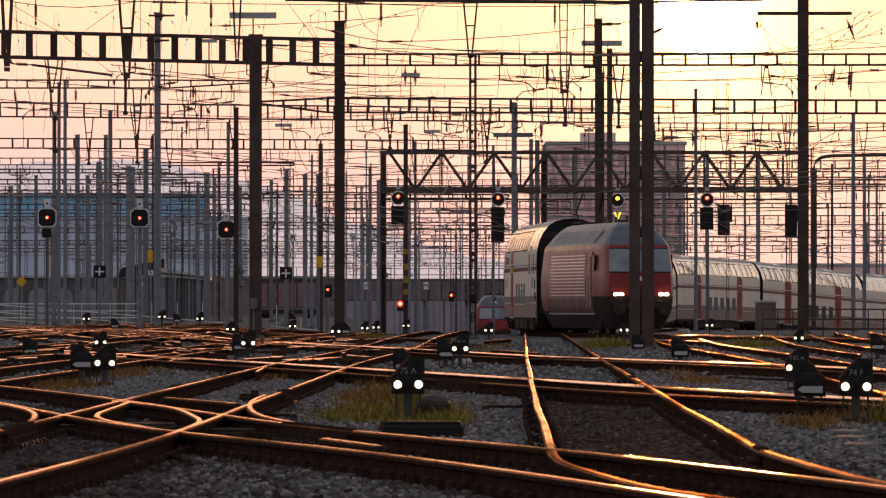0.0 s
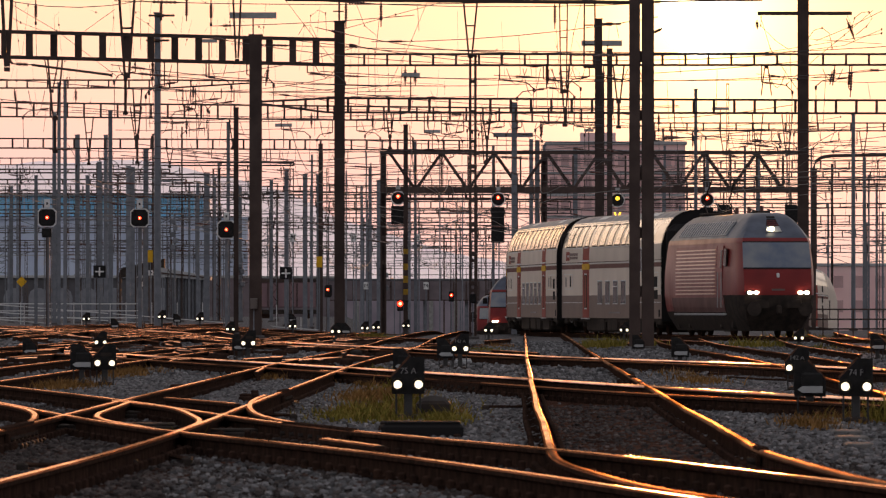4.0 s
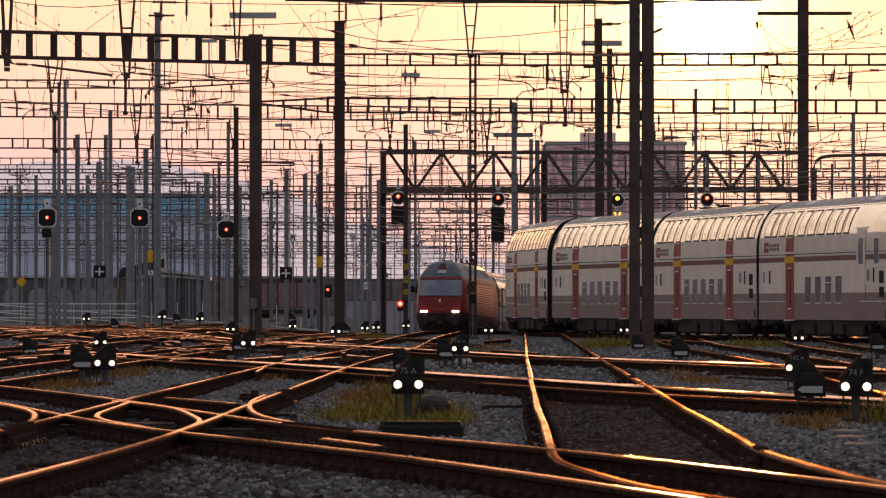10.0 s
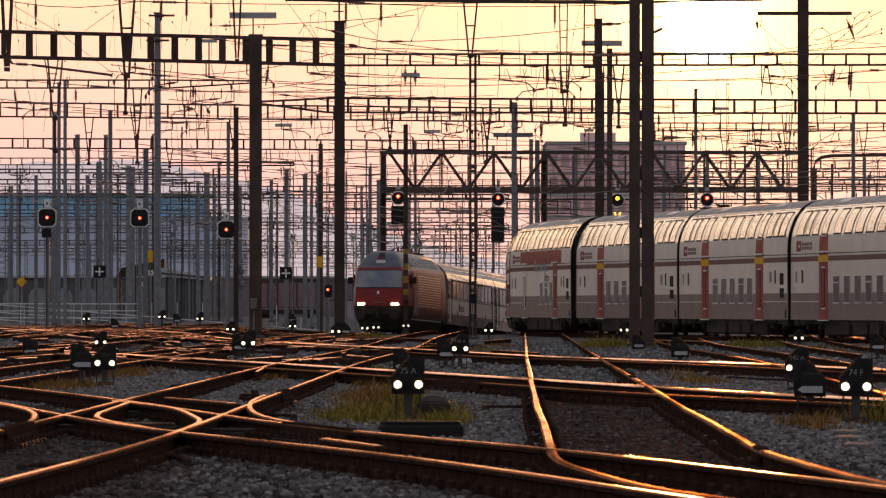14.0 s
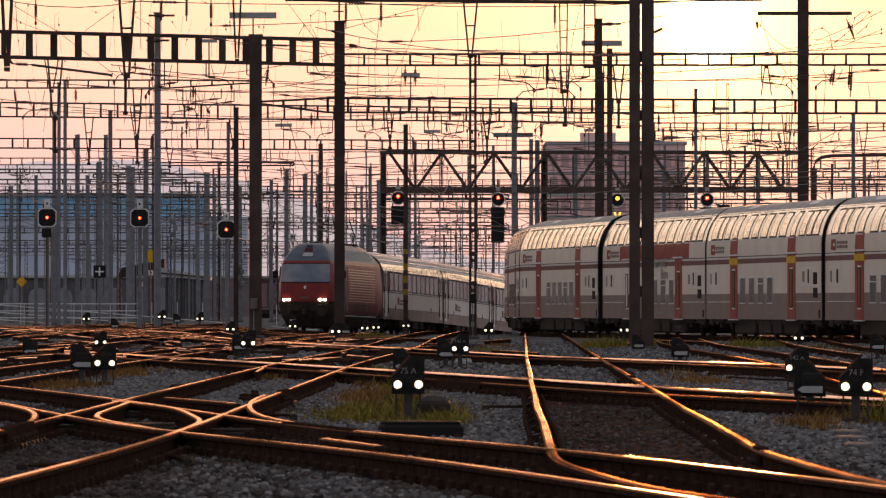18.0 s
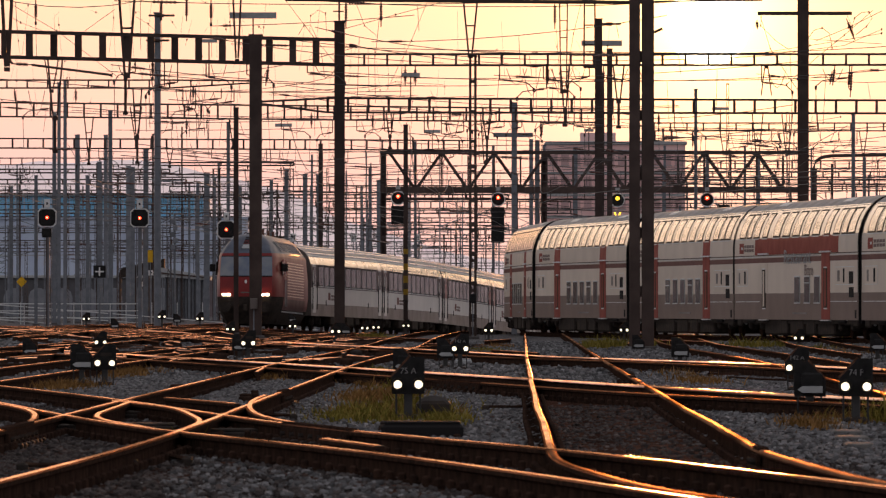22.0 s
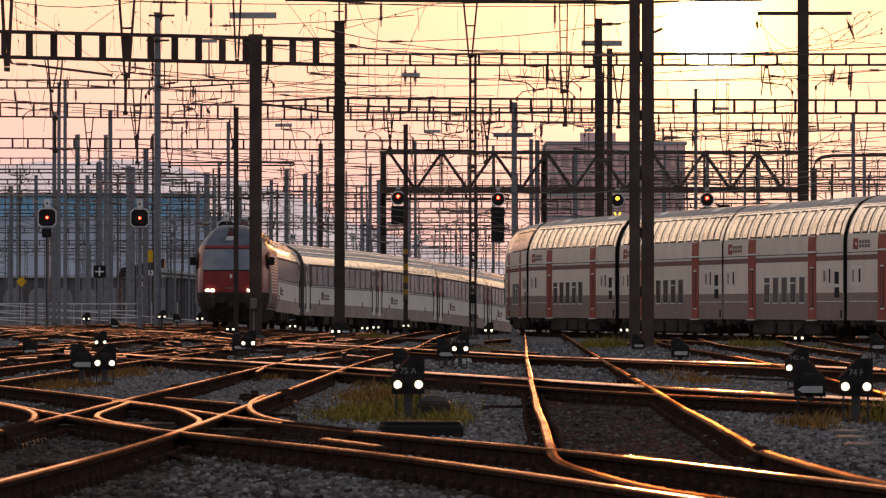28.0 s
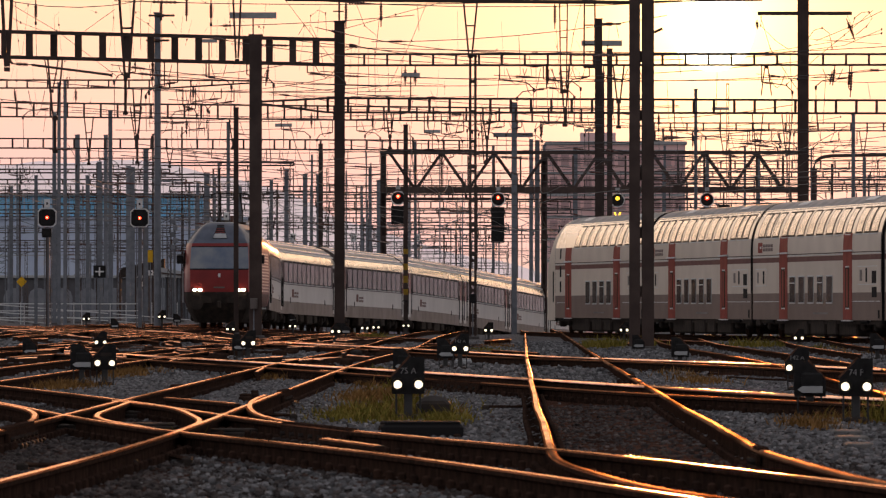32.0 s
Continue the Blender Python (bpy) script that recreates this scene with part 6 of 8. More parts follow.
def span_wires():
    """Cross spans, pull-off wires and stays between the gantries."""
    rnd = random.Random(11)
    for Y, zlo, zhi, x0, x1, n in ((322, 6.5, 12.6, -17, 17, 12), (345, 6.5, 12.0, -18, 19, 12), (372, 6.3, 11.5, -19, 20, 13), (405, 6.0, 11.5, -21, 21, 14), (440, 5.8, 10.5, -23, 23, 15),
                                    (480, 5.5, 10.0, -25, 25, 16), (530, 5.0, 10.0, -28, 28, 18), (600, 5.0, 9.5, -32, 32, 18), (680, 4.5, 9.5, -36, 36, 18), (780, 4.5, 9.5, -40, 40, 18)):
        t = thing("cross_span_wires", "fine dark cross-span and stay wires between masts", "overhead wire", group="cross spans")
        for _ in range(n):
            xa = rnd.uniform(x0, x1 - 6)
            xb = min(x1 + 3, xa + rnd.uniform(6, 22))
            za, zb = rnd.uniform(zlo, zhi), 0
            zb = za + rnd.uniform(-1.0, 1.0)
            sag = rnd.uniform(0.05, 0.5)
            ya, yb = Y + rnd.uniform(-8, 8), Y + rnd.uniform(-8, 8)
            pts = [(xa + (xb - xa) * u, ya + (yb - ya) * u, za + (zb - za) * u - sag * 4 * u * (1 - u)) for u in (0, 0.17, 0.33, 0.5, 0.67, 0.83, 1)]
            part("span_wire", Geo().tube(pts, 0.014, 4, caps=False), M_WIRE, t)
            for u in (1, 3, 5):
                if rnd.random() < 0.5:
                    x, y, z = pts[u]
                    part("dropper", Geo().tube([(x, y, z), (x + rnd.uniform(-0.15, 0.15), y, z - rnd.uniform(0.5, 2.2))], 0.011, 3, caps=False), M_WIRE, t)
            if rnd.random() < 0.7:
                q = Vector(pts[0]).lerp(Vector(pts[1]), 0.5)
                insulator(t, Vector(pts[0]).lerp(Vector(pts[1]), 0.3), q + (q - Vector(pts[0])) * 0.4, 6, 0.06)


span_wires()


# hanging insulator strings, hanging brackets, loops and stays of the upper lines
for x, y, z0, z1 in [(-15.34, 340.4, 12.76, 11.95), (-10.62, 340.4, 12.76, 12.12), (-8.74, 340.4, 12.76, 11.91),
        (-10.73, 334.0, 10.33, 9.7), (-13.23, 466.2, 10.96, 10.26), (4.09, 355.6, 10.72, 10.12),
        (5.08, 469.9, 10.86, 10.19), (13.39, 484.8, 10.69, 9.96), (10.05, 421.1, 10.27, 9.56)]:
    t = thing("insulator_string", "brown porcelain insulator string hanging from the line", "insulator", group="insulator strings")
    insulator(t, (x, y, z0), (x, y, z1), 9, 0.075)
    part("clamp", Geo().box((x, y, z1 - 0.07), (0.09, 0.06, 0.14), ch=0.02), M_MAST, t)
    part("dropper", Geo().tube([(x, y, z1 - 0.1), (x + 0.03, y, z1 - 1.3)], 0.009, 4, caps=False), M_WIRE, t)
for x0, x1, y, z in [(-13.85, -13.2, 400.0, 10.12), (-13.85, -13.2, 400.0, 9.79), (-5.5, -4.84, 421.1, 10.97),
        (-4.39, -3.79, 421.1, 10.97), (-0.84, -0.21, 421.1, 10.96), (0.29, 1.11, 469.2, 11.2),
        (8.42, 9.05, 421.1, 10.19), (3.4, 3.84, 355.6, 11.17), (3.4, 3.84, 355.6, 10.66)]:
    t = thing("tension_insulator", "level porcelain insulator in a tensioned wire", "insulator", group="tension insulators")
    insulator(t, (x0, y, z), (x1, y, z), 9, 0.07)
    part("wire", Geo().tube([(x0 - 2.6, y, z + 0.12), (x0, y, z)], 0.012, 4).tube([(x1, y, z), (x1 + 2.6, y, z + 0.1)], 0.012, 4), M_WIRE, t)
for x, y, half, z0, z1, z2 in [(-11.64, 331.3, 0.14, 9.75, 9.65, 8.3), (-14.19, 330.6, 0.27, 10.27, 8.19, 6.88), (-18.2, 464.4, 0.23, 10.95, 9.38, 8.57),
        (-13.53, 400.0, 0.2, 10.92, 8.84, 7.59), (2.05, 421.1, 0.21, 10.25, 9.19, 8.01), (6.91, 355.6, 0.22, 10.74, 9.38, 8.27),
        (4.8, 355.6, 0.18, 10.74, 9.05, 8.34), (-10.85, 466.7, 0.2, 10.97, 9.92, 9.42), (-2.47, 421.1, 0.18, 10.3, 9.25, 8.61),
        (-16.13, 533.3, 0.2, 10.64, 9.84, 9.47)]:
    t = thing("hanging_support", "tapering steel hanger carrying the overhead line", "hanger", group="hangers under the beams")
    hanger(t, x, y, z0, z1, half, 1, 0.06, 0.3)
    part("hanger_post", Geo().bar((x, y, z1), (x, y, z2), 0.1), M_MAST, t)
    part("shoe", Geo().box((x, y, z2), (0.2, 0.1, 0.12), ch=0.02), M_MAST, t)
t = thing("stay_wires", "thin slanting stay wires and jumper loops between the gantries", "overhead wire")
for r, pts in [(0.01, ((-16.26, 340.4, 12.59), (-14.55, 340.4, 11.59), (-12.21, 340.4, 9.82))), (0.01, ((-13.49, 340.4, 11.59), (-12.36, 340.4, 12.4))), (0.009, ((-6.07, 347.8, 13.01), (-4.87, 347.8, 11.44), (-3.87, 347.8, 10.27))),
        (0.011, ((-3.87, 347.8, 11.88), (-1.83, 347.8, 12.44), (0.13, 347.8, 12.97))), (0.009, ((-0.64, 355.6, 13.16), (-1.24, 355.6, 11.67), (-2.22, 355.6, 9.72))), (0.008, ((-16.65, 347.8, 12.36), (-16.26, 347.8, 12.14), (-15.35, 347.8, 11.79))),
        (0.008, ((-3.47, 355.6, 13.27), (-3.09, 355.6, 12.27), (-2.58, 355.6, 11.83))), (0.009, ((5.72, 372.1, 13.84), (5.37, 372.1, 12.44), (4.84, 372.1, 9.07))), (0.008, ((4.67, 372.1, 12.63), (4.79, 372.1, 10.81), (4.67, 372.1, 8.67))),
        (0.009, ((-3.72, 444.4, 11.81), (-2.33, 444.4, 12.28), (0.0, 444.4, 12.14))), (0.009, ((-11.88, 484.8, 10.17), (-10.12, 484.8, 9.44), (-9.03, 484.8, 8.72))), (0.008, ((-12.36, 363.6, 12.87), (-11.86, 363.6, 12.59), (-11.23, 363.6, 11.96))), (0.01, ((-5.13, 347.8, 11.81), (-5.09, 347.8, 12.4), (-4.8, 347.8, 12.62), (-4.52, 347.8, 12.49), (-4.48, 347.8, 11.79))), (0.009, ((-5.57, 347.8, 11.66), (-5.35, 347.8, 12.03), (-5.09, 347.8, 12.03), (-4.85, 347.8, 11.53))), (0.01, ((-12.64, 363.6, 10.59), (-12.41, 363.6, 10.96), (-12.18, 363.6, 10.82), (-12.09, 363.6, 10.37))),
        (0.009, ((-6.47, 400.0, 8.67), (-6.47, 400.0, 11.07), (-5.72, 400.0, 11.17), (-5.67, 400.0, 8.79))), (0.009, ((5.53, 400.0, 11.54), (5.75, 400.0, 11.84), (6.03, 400.0, 11.59), (6.03, 400.0, 11.04)))]:
    part("wire", Geo().tube(pts, r, 4, caps=False), M_WIRE, t)
    for k in range(1, len(pts) - 1, 2):
        part("clip", Geo().box(pts[k], (0.05, 0.05, 0.09), ch=0.01), M_MAST, t)
t = thing("stay_wires", "slack jumper loops and stay wires round a tall mast head", "overhead wire")
for r, pts in [
        (0.014, ((16.11, 399.85, 12.55), (16.14, 399.85, 13.06), (16.41, 399.85, 13.44), (16.78, 399.85, 13.55), (17.09, 399.85, 13.31), (17.22, 399.85, 12.67))),
        (0.014, ((18.06, 399.85, 13.48), (18.21, 399.85, 13.98), (18.52, 399.85, 14.24), (18.85, 399.85, 14.25), (18.99, 399.85, 13.98), (18.74, 399.85, 13.61), (18.26, 399.85, 13.23))),
        (0.012, ((14.26, 399.85, 12.47), (16.24, 399.85, 12.77), (17.93, 399.85, 13.04), (19.41, 399.85, 13.31))),
        (0.012, ((14.56, 399.85, 12.4), (15.57, 399.85, 12.5), (17.76, 399.85, 12.77), (19.41, 399.85, 13.48))),
        (0.012, ((17.84, 399.85, 14.2), (18.1, 399.85, 13.61), (18.15, 399.85, 12.97))),
        (0.012, ((14.0, 399.85, 14.2), (14.48, 399.85, 12.64), (15.4, 399.85, 11.21), (16.11, 399.85, 10.25))),
        (0.012, ((19.02, 399.85, 14.32), (17.76, 399.85, 13.23), (16.41, 399.85, 12.13), (15.2, 399.85, 11.04))),
        (0.012, ((15.4, 399.85, 11.21), (17.09, 399.85, 11.46), (18.77, 399.85, 11.69))),
        (0.012, ((14.1, 399.85, 14.2), (14.06, 399.85, 13.65), (14.73, 399.85, 12.97), (15.74, 399.85, 12.3))),
        (0.01, ((11.87, 399.85, 9.1), (13.72, 399.85, 9.3), (15.4, 399.85, 9.24), (17.59, 399.85, 9.61))),
        (0.012, ((16.5, 399.85, 12.97), (17.93, 399.85, 13.56), (19.41, 399.85, 14.29))),
        (0.01, ((16.16, 399.85, 13.06), (17.42, 399.85, 12.97), (19.41, 399.85, 12.84)))]:
    part("wire", Geo().tube(pts, r, 4, caps=False), M_WIRE, t)
    for k in range(1, len(pts), 2):
        part("clip", Geo().box(pts[k], (0.06, 0.06, 0.1), ch=0.01), M_MAST, t)
for x0, x1, z0, z1 in (((18.77, 19.41, 11.68, 11.66), (17.84, 18.23, 13.98, 13.01), (13.89, 13.91, 13.9, 13.48), (17.22, 17.12, 11.63, 11.04), (17.98, 17.94, 11.63, 10.87))):
    o = thing("insulator_string", "brown porcelain insulator string hanging from the line", "insulator", group="insulator strings")
    insulator(o, (x0, 399.85, z0), (x1, 399.85, z1), 9, 0.08)
# cross bars on mast heads
for x, y, z, w in ((-12.39, 398.0 - 0.2, 14.03, 1.15), (-12.56, 398.0 - 0.2, 12.93, 1.05), (7.75, 418.8 - 0.2, 14.31, 1.0)):
    t = thing("mast_head_bar", "short dark cross bar on a mast head", "cross bar", group="mast head bars")
    part("bar", Geo().box((x, y, z), (w, 0.1, 0.09), ch=0.02), M_MAST, t)
    part("clamp", Geo().box((x - 0.05, y + 0.1, z), (0.3, 0.2, 0.16), ch=0.02), M_MAST, t)
t = thing("mast_rod", "thin lightning rod with a cross piece on a mast head", "rod")
part("rod", Geo().bar((-3.91, 340.4, 11.80), (-3.91, 340.4, 12.93), 0.07), M_MAST, t)
part("cross_piece", Geo().box((-3.94, 340.4, 12.33), (0.4, 0.06, 0.05), ch=0.01), M_MAST, t)
t = thing("pipe_arm", "dark steel pipe arm with an insulator under the beam", "cantilever")
part("pipe", Geo().tube([(-14.95, 328.5, 9.99), (-12.05, 328.5, 9.62), (-12.05, 328.5, 9.54)], 0.045, 8), M_MAST, t)
insulator(t, (-15.65, 328.5, 10.03), (-14.95, 328.5, 9.99), 9, 0.075)
part("bracket", Geo().bar((-15.65, 328.5, 10.03), (-15.85, 328.5, 10.32), 0.09), M_MAST, t)

# hair-thin droppers high over the yard
hair = random.Random(41)
g = Geo()
for x0, x1, y, z0, z1, n in ((-16.61, -4.22, 347.8, 10.23, 13.34, 34), (-19.85, -8.85, 400.0, 9.42, 12.29, 26), (-8.00, 0.16, 421.1, 9.19, 13.93, 22), (0.38, 7.05, 381.0, 8.66, 13.66, 12)):
    for _ in range(n):
        x, d = hair.uniform(x0, x1), hair.uniform(-0.35, 0.35)
        a, b = sorted((hair.uniform(z0, z1), hair.uniform(z0, z1)))
        g.tube([(x, y, max(a, b - 2.6)), (x + d, y, b)], 0.0045, 3, caps=False)
        if hair.random() < 0.5:
            u = hair.uniform(0.2, 0.8)
            g.box((x + d * u, y, max(a, b - 2.6) * (1 - u) + b * u), (0.05, 0.05, 0.08), ch=0.012)
tagged(part("hair_wires", g, M_WIRE), "hair-thin hanging droppers with small clips over the yard", "overhead wire", kind="stuff")


# ---- background: buildings, walls, hills ----
M_HALLGLASS = material("blue_hall_glazing", (0.20, 0.55, 0.80), 0.5, colour2=(0.28, 0.60, 0.82), scale=0.3, spec=0.05)
M_HALLWALL = material("blue_grey_cladding", (0.46, 0.52, 0.64), 0.6, colour2=(0.54, 0.60, 0.70), scale=0.4, bump=0.01, spec=0.05)
M_BRICKDARK = material("sooty_masonry", (0.07, 0.068, 0.072), 0.85, colour2=(0.10, 0.096, 0.10), scale=0.8, bump=0.01)
# lighter purplish copy of the dark masonry, with distance haze in its colour
M_YARDWALL = material("haze_paled_masonry", (0.14, 0.115, 0.12), 0.85, colour2=(0.19, 0.155, 0.16), scale=0.8, bump=0.01, spec=0.02)
# mauve tone of the sky-lit haze seen under the girder bridge
M_HAZEWALL = material("painted_mauve_haze", (0.27, 0.23, 0.26), 0.85, colour2=(0.36, 0.30, 0.33), scale=0.4, bump=0.01, spec=0.02)
M_RAILING = material("pale_galvanised_railing", (0.52, 0.52, 0.51), 0.5, colour2=(0.60, 0.60, 0.58), scale=3, spec=0.05)
M_RECESS = material("grey_arch_boarding", (0.20, 0.205, 0.22), 0.8, colour2=(0.25, 0.255, 0.27), scale=1.0, spec=0.02)
# rose facade and washed-out panes have sunset haze mixed into their colour
M_ROSE = material("haze_rose_facade", (0.80, 0.50, 0.47), 0.7, colour2=(0.86, 0.58, 0.54), scale=0.3, spec=0.05)
M_FARPANE = material("haze_paled_window", (0.48, 0.30, 0.29), 0.4, colour2=(0.56, 0.36, 0.34), scale=0.4, spec=0.1)
# oxide red of the wagons, greyed towards rose for the veil of haze
M_WAGON = material("haze_greyed_red_wagon", (0.17, 0.095, 0.105), 0.6, colour2=(0.21, 0.12, 0.125), scale=0.7)
# the ridge glows by itself so that its colour carries the evening haze
M_HILL = material("haze_glow_ridge", (0.3, 0.28, 0.3), 1.0, colour2=(0.33, 0.30, 0.32), scale=0.002, emission=(0.60, 0.49, 0.51), power=0.9, spec=0.0)


def hall():
    Y = 1142.9
    t = thing("station_hall", "long low hall with blue glazed clerestory and grey cladding", "building")
    xa, xb = -74.57, -24.57
    z0, z1, z2, z3 = -1.0, 5.14, 12.57, 15.43
    part("base_wall", Geo().box(((xa + xb) / 2, Y + 6, (z0 + z1) / 2), (xb - xa, 12, z1 - z0)), M_BRICKDARK, t)
    part("wall", Geo().box(((xa + xb) / 2, Y + 6.3, (z1 + z2) / 2), (xb - xa - 0.2, 12, z2 - z1)), M_HALLWALL, t)
    xc = -29.43
    part("clerestory", Geo().box(((xa + xc) / 2, Y + 6.6, (z2 + z3) / 2), (xc - xa - 0.4, 12, z3 - z2)), M_HALLGLASS, t)
    part("cornice", Geo().box(((xa + xb) / 2, Y + 6, z1), (xb - xa + 0.3, 12.8, 0.35), ch=0.05), M_GREYPAINT, t)
    part("cornice", Geo().box(((xa + xb) / 2, Y + 6.2, z2), (xb - xa + 0.3, 12.6, 0.3), ch=0.05), M_HALLWALL, t)
    part("roof", Geo().box(((xa + xc) / 2, Y + 6.5, z3 + 0.1), (xc - xa + 0.6, 13.2, 0.3), ch=0.05), M_GREYPAINT, t)
    n = 44
    for k in range(n + 1):
        x = xa + (xb - xa) * k / n
        if x < xc:
            part("mullion", Geo().box((x, Y + 0.55, (z2 + z3) / 2), (0.14, 0.12, z3 - z2 - 0.4)), M_HALLWALL, t)
        if k % 2 == 0:
            part("cladding_joint", Geo().box((x, Y + 0.28, (z1 + z2) / 2), (0.1, 0.06, z2 - z1 - 0.5)), M_HALLWALL, t)
    for k in range(13):
        x = -70.1 + k * 3.15
        part("arch_recess", Geo().prism([(x - 1.2, -0.5), (x + 1.2, -0.5), (x + 1.2, 2.6), (x + 0.95, 3.3), (x + 0.4, 3.7), (x - 0.4, 3.7), (x - 0.95, 3.3), (x - 1.2, 2.6)], Y - 0.05, Y + 0.05), M_RECESS, t, "grey boarded arch")
    for z in (11.00, 9.43, 7.85):
        part("cladding_rail", Geo().box(((xa + xb) / 2, Y + 0.27, z), (xb - xa - 0.4, 0.08, 0.12)), M_GREYPAINT, t)


def tower():
    Y = 1280.0
    t = thing("office_building", "rose-grey office block with flat roof, haze painted into its colour", "building")
    xa, xb = 14.72, 34.32
    zt = 24.34
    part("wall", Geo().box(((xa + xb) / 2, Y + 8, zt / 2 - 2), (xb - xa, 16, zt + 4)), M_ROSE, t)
    part("parapet", Geo().box(((xa + xb) / 2, Y + 8, zt + 0.2), (xb - xa + 0.5, 16.5, 0.5), ch=0.06), M_GREYPAINT, t)
    part("roof_house", Geo().box((22.08, Y + 9, zt + 1.0), (5, 6, 1.6), ch=0.05), M_ROSE, t)
    z = zt - 2.2
    while z > 2:
        for k in range(12):
            x = xa + 0.95 + k * (xb - xa - 1.9) / 11
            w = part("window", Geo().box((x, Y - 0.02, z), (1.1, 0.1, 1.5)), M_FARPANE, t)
            part("window_sill", Geo().box((x, Y - 0.08, z - 0.82), (1.25, 0.2, 0.1)), M_GREYPAINT, w)
        part("floor_band", Geo().box(((xa + xb) / 2, Y - 0.06, z + 1.25), (xb - xa, 0.15, 0.35)), M_GREYPAINT, t)
        z -= 3.1
    for x, h in ((30.08, 2.0), (31.28, 2.4), (32.48, 2.2)):
        part("roof_vent", Geo().tube([(x, Y + 4, zt), (x, Y + 4, zt + h)], 0.15, 8), M_MAST, t)


def second_block(name, label, x0, x1, top, s_y, mat, floors):
    t = thing(name, label, "building")
    part("wall", Geo().box(((x0 + x1) / 2, s_y + 8, top / 2 - 2), (x1 - x0, 16, top + 4)), mat, t)
    part("parapet", Geo().box(((x0 + x1) / 2, s_y + 8, top + 0.15), (x1 - x0 + 0.4, 16.4, 0.4), ch=0.05), M_GREYPAINT, t)
    n = max(3, int((x1 - x0) / 2.6))
    for f in range(floors):
        for k in range(n):
            part("window", Geo().box((x0 + 1.2 + k * (x1 - x0 - 2.4) / (n - 1), s_y - 0.02, top - 2.0 - f * 3.1), (1.2, 0.1, 1.5)), M_FARPANE, t)


def wagons():
    x = -17.68
    k = 0
    while x < -13.0:
        t = thing("freight_wagon", "oxide-red covered freight wagon parked on a far siding", "freight wagon", group="parked wagons")
        Y, w, z0, z1 = 842.1 + 4 * (k % 2), 6.4, 0.61, 3.56
        part("body", Geo().box((x + w / 2, Y, (z0 + z1) / 2 + 0.3), (w - 0.4, 2.6, z1 - z0 - 0.6), ch=0.08), M_WAGON, t)
        part("roof", Geo().prism([(x + 0.1, z1), (x + w - 0.1, z1), (x + w - 0.3, z1 + 0.3), (x + 0.3, z1 + 0.3)], Y - 1.35, Y + 1.35), M_MAST, t)
        for j in range(7):
            part("rib", Geo().box((x + 0.5 + j * 0.9, Y - 1.33, (z0 + z1) / 2 + 0.3), (0.1, 0.1, z1 - z0 - 0.7)), M_MAST, t)
        part("underframe", Geo().box((x + w / 2, Y, z0 + 0.2), (w - 0.6, 2.2, 0.4)), M_UNDER, t)
        for dx in (1.2, w - 1.2):
            part("wheel", Geo().tube([(x + dx, Y - 0.8, z0 - 0.1), (x + dx, Y - 0.65, z0 - 0.1)], 0.45, 14), M_WEB, t)
        x += w
        k += 1


def retaining_wall():
    t = thing("retaining_wall", "dark sooty masonry wall along the far sidings", "wall", kind="structure")
    Y = 1000.0
    part("wall", Geo().box((-19.0, Y, 1.0), (14, 0.8, 7.0)), M_YARDWALL, t)
    part("coping", Geo().box((-19.0, Y, 4.6), (14.2, 1.1, 0.25), ch=0.04), M_CONC, t)
    for k in range(11):
        part("railing_post", Geo().bar((-26.0 + k * 1.4, Y, 4.6), (-26.0 + k * 1.4, Y, 5.7), 0.06), M_GALV, t)
    part("hand_rail", Geo().bar((-26.0, Y, 5.7), (-12.0, Y, 5.7), 0.07), M_GALV, t)
    # added wall with pilasters, in place of the bright haze below the deck
    w = thing("quay_wall", "mauve wall beyond the girder bridge, added to stand for lit haze", "wall", kind="structure")
    part("wall", Geo().box((-2.9, Y + 60, -0.5), (22.2, 0.8, 9.0)), M_HAZEWALL, w)
    for k in range(8):
        part("pilaster", Geo().box((-13.0 + 2.9 * k, Y + 59.5, -0.5), (0.5, 0.5, 9.0), ch=0.04), M_CONC, w)


def girder_bridge():
    """Plate girder bridge crossing behind the yard on slim steel piers, with a fence on its deck."""
    t = thing("girder_bridge", "dark plate girder bridge on slim piers behind the yard", "bridge")
    Y, xa, xb, z0, z1 = 960.0, -12.2, 7.8, 2.0, 4.05
    part("girder", Geo().box(((xa + xb) / 2, Y, (z0 + z1) / 2), (xb - xa, 0.5, z1 - z0), ch=0.04), M_YARDWALL, t)
    part("deck", Geo().box(((xa + xb) / 2, Y + 2.2, z1 + 0.12), (xb - xa + 0.4, 5.0, 0.24), ch=0.03), M_BRICKDARK, t)
    part("lower_flange", Geo().box(((xa + xb) / 2, Y - 0.1, z0), (xb - xa, 0.8, 0.12)), M_MAST, t)
    n = 15
    for k in range(n + 1):
        x = xa + (xb - xa) * k / n
        part("stiffener", Geo().box((x, Y - 0.3, (z0 + z1) / 2), (0.14, 0.12, z1 - z0 - 0.1)), M_MAST, t)
        part("fence_post", Geo().bar((x, Y - 0.1, z1), (x, Y - 0.1, z1 + 1.3), 0.07), M_MAST, t)
    for z in (0.65, 1.3):
        part("fence_rail", Geo().bar((xa, Y - 0.1, z1 + z), (xb, Y - 0.1, z1 + z), 0.07), M_MAST, t)
    for x in (-10.6, -6.3, -1.9, 2.5, 6.9):
        part("pier", Geo().box((x, Y + 1.0, (z0 - 5.0) / 2), (0.4, 0.9, z0 + 5.0), ch=0.04), M_GALV, t)


